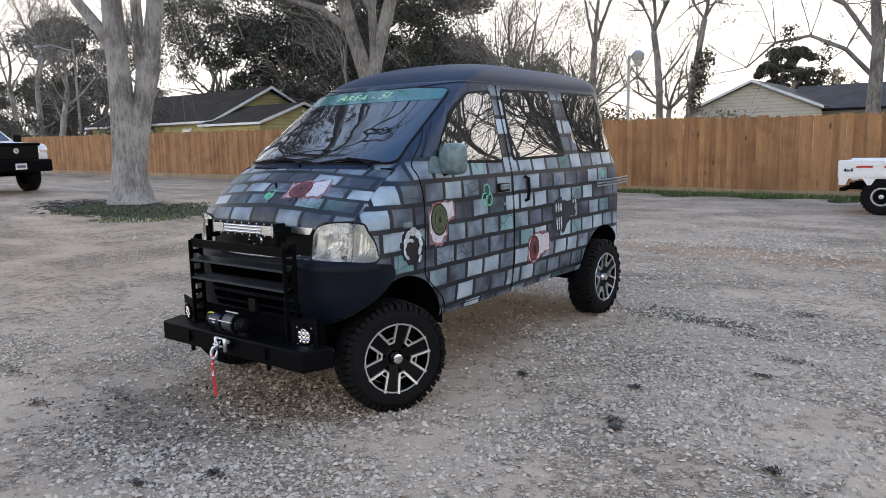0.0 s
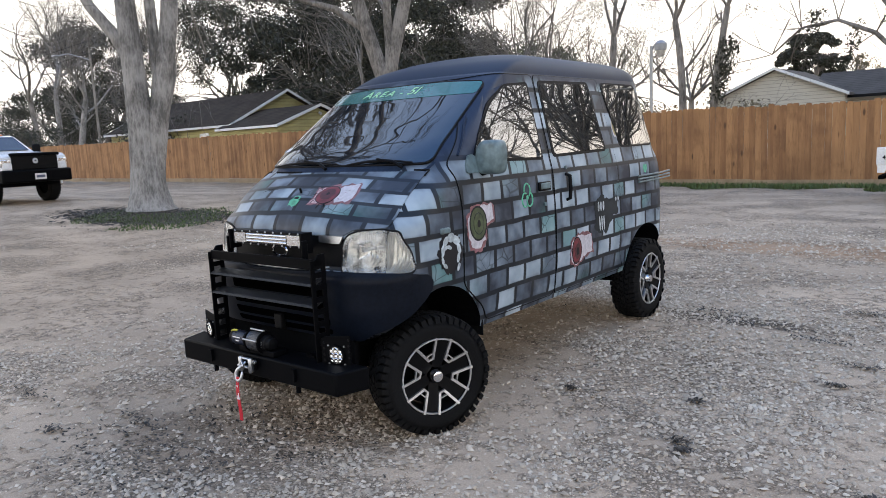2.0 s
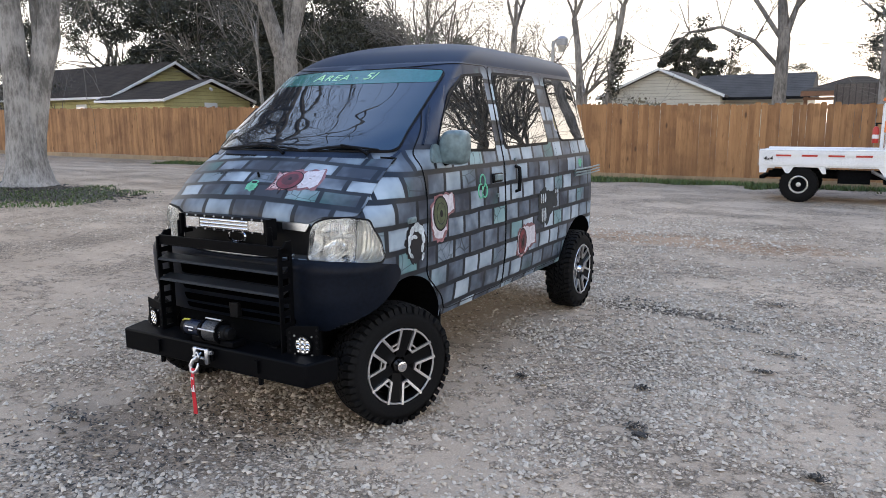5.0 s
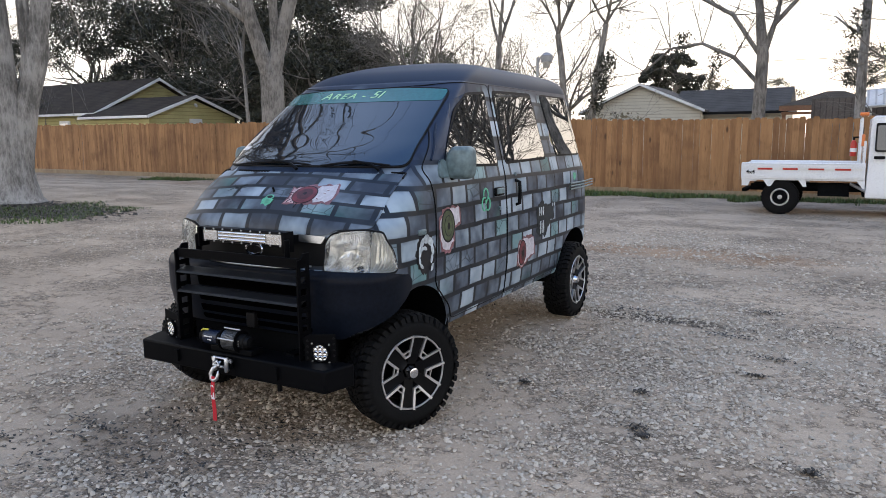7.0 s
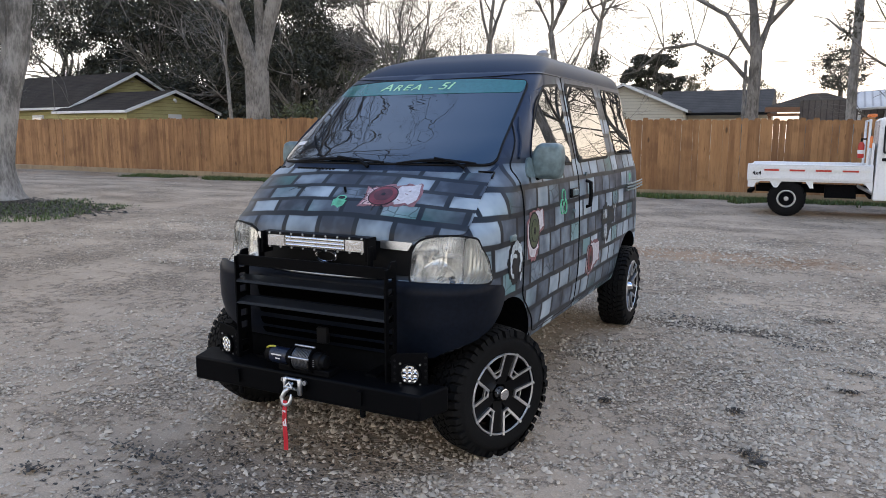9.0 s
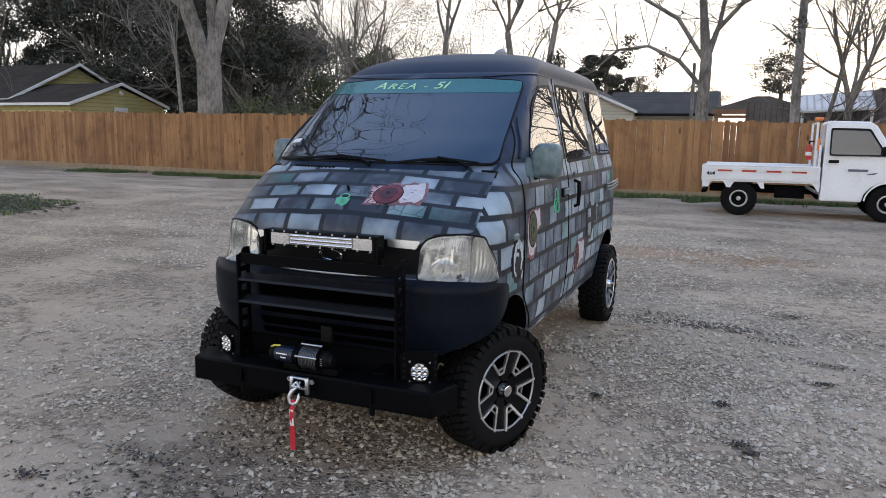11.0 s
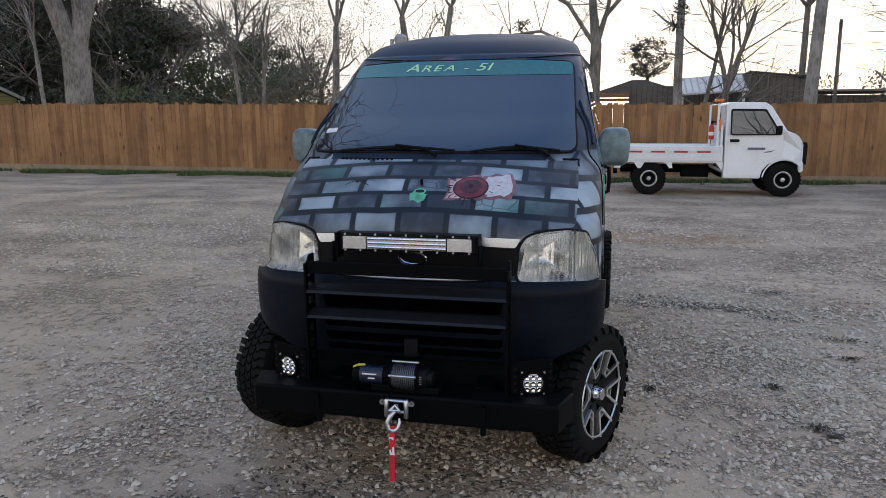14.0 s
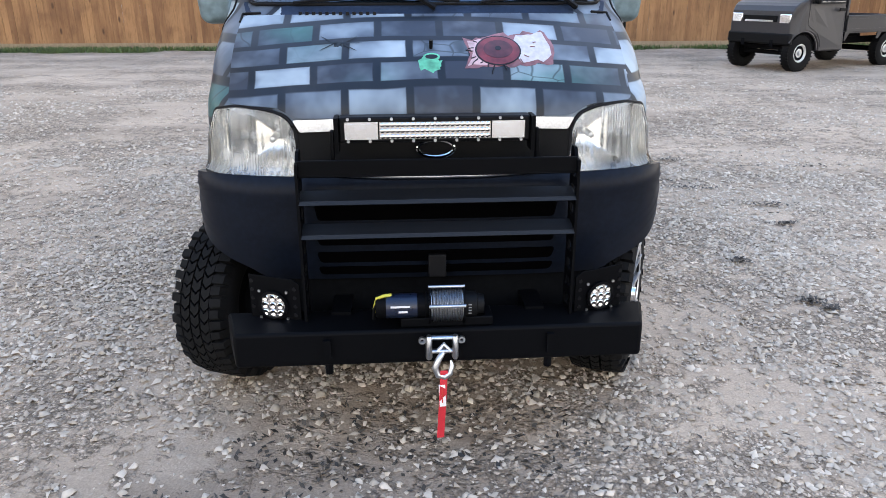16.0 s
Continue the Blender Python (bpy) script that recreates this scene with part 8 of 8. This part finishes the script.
_pick = random.Random(77)


def patchy(x, y):
    if math.hypot((x + 3.4) / 0.95, (y - 2.15) / 0.60) < 0.8 + 0.5 * noise.noise((x * 3.0, y * 3.0, 5.0)) and _pick.random() < 0.72:
        return False
    rim = min(x + 6.5, 1.6 - x, y - 0.3) if y < 5.5 else min(x + 12.0, 5.0 - x, 12.0 - y)
    if _pick.random() > rim / 1.5 + 0.05:
        return False
    return _pick.random() < 0.12 + 0.80 * max(0.0, min(1.0, 0.40 + 1.5 * noise.noise((x * 0.55, y * 0.55, 3.0)) + 0.9 * noise.noise((x * 1.9, y * 1.9, 7.0))))


stones("gravel_stones", "loose pale crushed-stone chips on the lot", 210000, 5, (-6.5, 1.6, 0.3, 6.5), 0.0045, 0.0185, patchy)
stones("gravel_stones", "loose pale crushed-stone chips farther off", 60000, 6, (-12.0, 5.0, 5.5, 12.0), 0.008, 0.026, patchy)


def blades(name, label, n, seed, area, h, keep, mat=None, lean=0.5, width=0.006, kind="grass"):
    c, rng = scatter_points(n, seed, *area, keep)
    m = len(c)
    a, hh = rng.uniform(0, 2 * np.pi, m), h * rng.uniform(0.4, 1.2, m)
    side = np.stack([np.cos(a), np.sin(a), np.zeros(m)], 1) * (width * rng.uniform(0.7, 1.6, m))[:, None]
    tip = np.stack([np.cos(a + 1.6) * hh * lean, np.sin(a + 1.6) * hh * lean, hh], 1)
    q = np.stack([c - side, c + side, c + side * 0.5 + tip * 0.6, c + tip], 1).reshape(-1, 3)
    mt = mat or M_GRASS
    return tagged(new(name, quads(name, q, mt)), label, kind, kind="stuff")


def tuft(x, y, s=0.9):
    return noise.noise((x * s, y * s, 11.0))


blades("grass", "short green grass strip along the fence foot", 60000, 7, (-24.0, 14.0, 16.9, 18.9), 0.11, lambda x, y: y < fence_y(x) - 0.03 and tuft(x, y, 0.8) > -0.15 + 1.1 * (fence_y(x) - 0.6 - y) / 1.2, width=0.012)
blades("grass", "thin green and dead grass round the tree foot", 9000, 8, (-20.5, -11.5, 6.0, 11.5), 0.06, lambda x, y: tuft(x, y, 0.6) + 0.25 * tuft(x, y, 2.5) > 0.02 + 0.9 * (math.hypot((x + 15.6) / 3.5, (y - 8.7) / 2.2) - 0.62), width=0.012)


def in_spots(x, y):
    for cx, cy, rx, ry in ((-2.05, 5.55, 0.45, 0.16), (-1.45, 5.35, 0.35, 0.13), (-3.6, 1.7, 0.8, 0.35), (-3.3, 2.3, 0.7, 0.3), (-1.66, 3.78, 0.035, 0.03), (-1.54, 3.27, 0.05, 0.035), (-4.7, 0.9, 0.6, 0.15), (-2.6, 1.2, 0.05, 0.05), (3.6, 8.2, 0.7, 0.15), (0.4, 7.5, 0.6, 0.10), (-0.9, 4.6, 0.3, 0.05), (1.6, 10.6, 0.8, 0.12), (-16.5, 8.6, 3.4, 1.6), (-0.3, 5.9, 0.5, 0.06)):
        d = math.hypot((x - cx) / rx, (y - cy) / ry)
        if d < 1.25 and tuft(x, y, 7.0) > 2.0 * (d - 0.85):
            return _pick.random() < 0.6
    return _pick.random() < 0.003


def litter(name, label, n, seed, area, size):
    c, rng = scatter_points(n, seed, *area, in_spots)
    m = len(c)
    a, t = rng.uniform(0, 2 * np.pi, m), rng.uniform(-0.5, 0.5, (m, 2))
    u = np.stack([np.cos(a), np.sin(a), t[:, 0]], 1) * (size * rng.uniform(0.5, 1.5, m))[:, None]
    w = np.stack([-np.sin(a), np.cos(a), t[:, 1]], 1) * (size * 0.45 * rng.uniform(0.5, 1.5, m))[:, None]
    c = c + np.array([0, 0, size * 0.35])
    q = np.stack([c - u, c - w, c + u, c + w], 1).reshape(-1, 3)
    return tagged(new(name, quads(name, q, M_LITTER)), label, "leaf litter", kind="stuff")


litter("leaf_litter", "dark dead leaf crumbs in patches on gravel", 120000, 9, (-6.0, 4.5, 0.5, 11.0), 0.013)
litter("leaf_litter", "dark leaf mould under the tree", 60000, 10, (-20.0, -12.5, 6.5, 10.5), 0.03)


def clumps(name, label, spots, seed, size):
    """Small heaps of dark wet leaves; spots: x, y, and how far they spread."""
    rng = np.random.default_rng(seed)
    rows = []
    for x, y, rx, ry in spots:
        n = int(60 + 9000 * rx * ry)
        px, py = x + rng.normal(0, rx, n), y + rng.normal(0, ry, n)
        pz = np.array([ground_z(a, b) for a, b in zip(px, py)]) + rng.uniform(0.012, 0.026, n)
        a, t = rng.uniform(0, 2 * np.pi, n), rng.uniform(-0.5, 0.5, (n, 2))
        c = np.stack([px, py, pz], 1)
        u = np.stack([np.cos(a), np.sin(a), t[:, 0]], 1) * (size * rng.uniform(0.6, 1.5, n))[:, None]
        w = np.stack([-np.sin(a), np.cos(a), t[:, 1]], 1) * (size * 0.5 * rng.uniform(0.6, 1.5, n))[:, None]
        rows.append(np.stack([c - u, c - w, c + u, c + w], 1).reshape(-1, 3))
    return tagged(new(name, quads(name, np.concatenate(rows), M_LITTER)), label, "leaf litter", kind="stuff")


clumps("leaf_litter", "small dark clumps of wet dead leaves on the gravel", (
    (-1.66, 3.78, 0.025, 0.022), (-1.55, 3.27, 0.030, 0.018), (-1.50, 3.18, 0.020, 0.012), (-1.38, 5.18, 0.10, 0.03), (-2.25, 5.66, 0.13, 0.035), (-1.84, 5.40, 0.13, 0.03),
    (-1.12, 4.37, 0.035, 0.012), (-4.31, 1.62, 0.03, 0.02), (-2.88, 1.45, 0.025, 0.015), (-2.69, 1.70, 0.03, 0.012), (-5.06, 1.81, 0.14, 0.03), (-4.03, 1.97, 0.13, 0.04),
    (-2.31, 3.62, 0.018, 0.012), (-1.25, 6.10, 0.06, 0.015), (-0.75, 3.14, 0.022, 0.012), (-1.03, 4.75, 0.07, 0.02)), 12, 0.011)
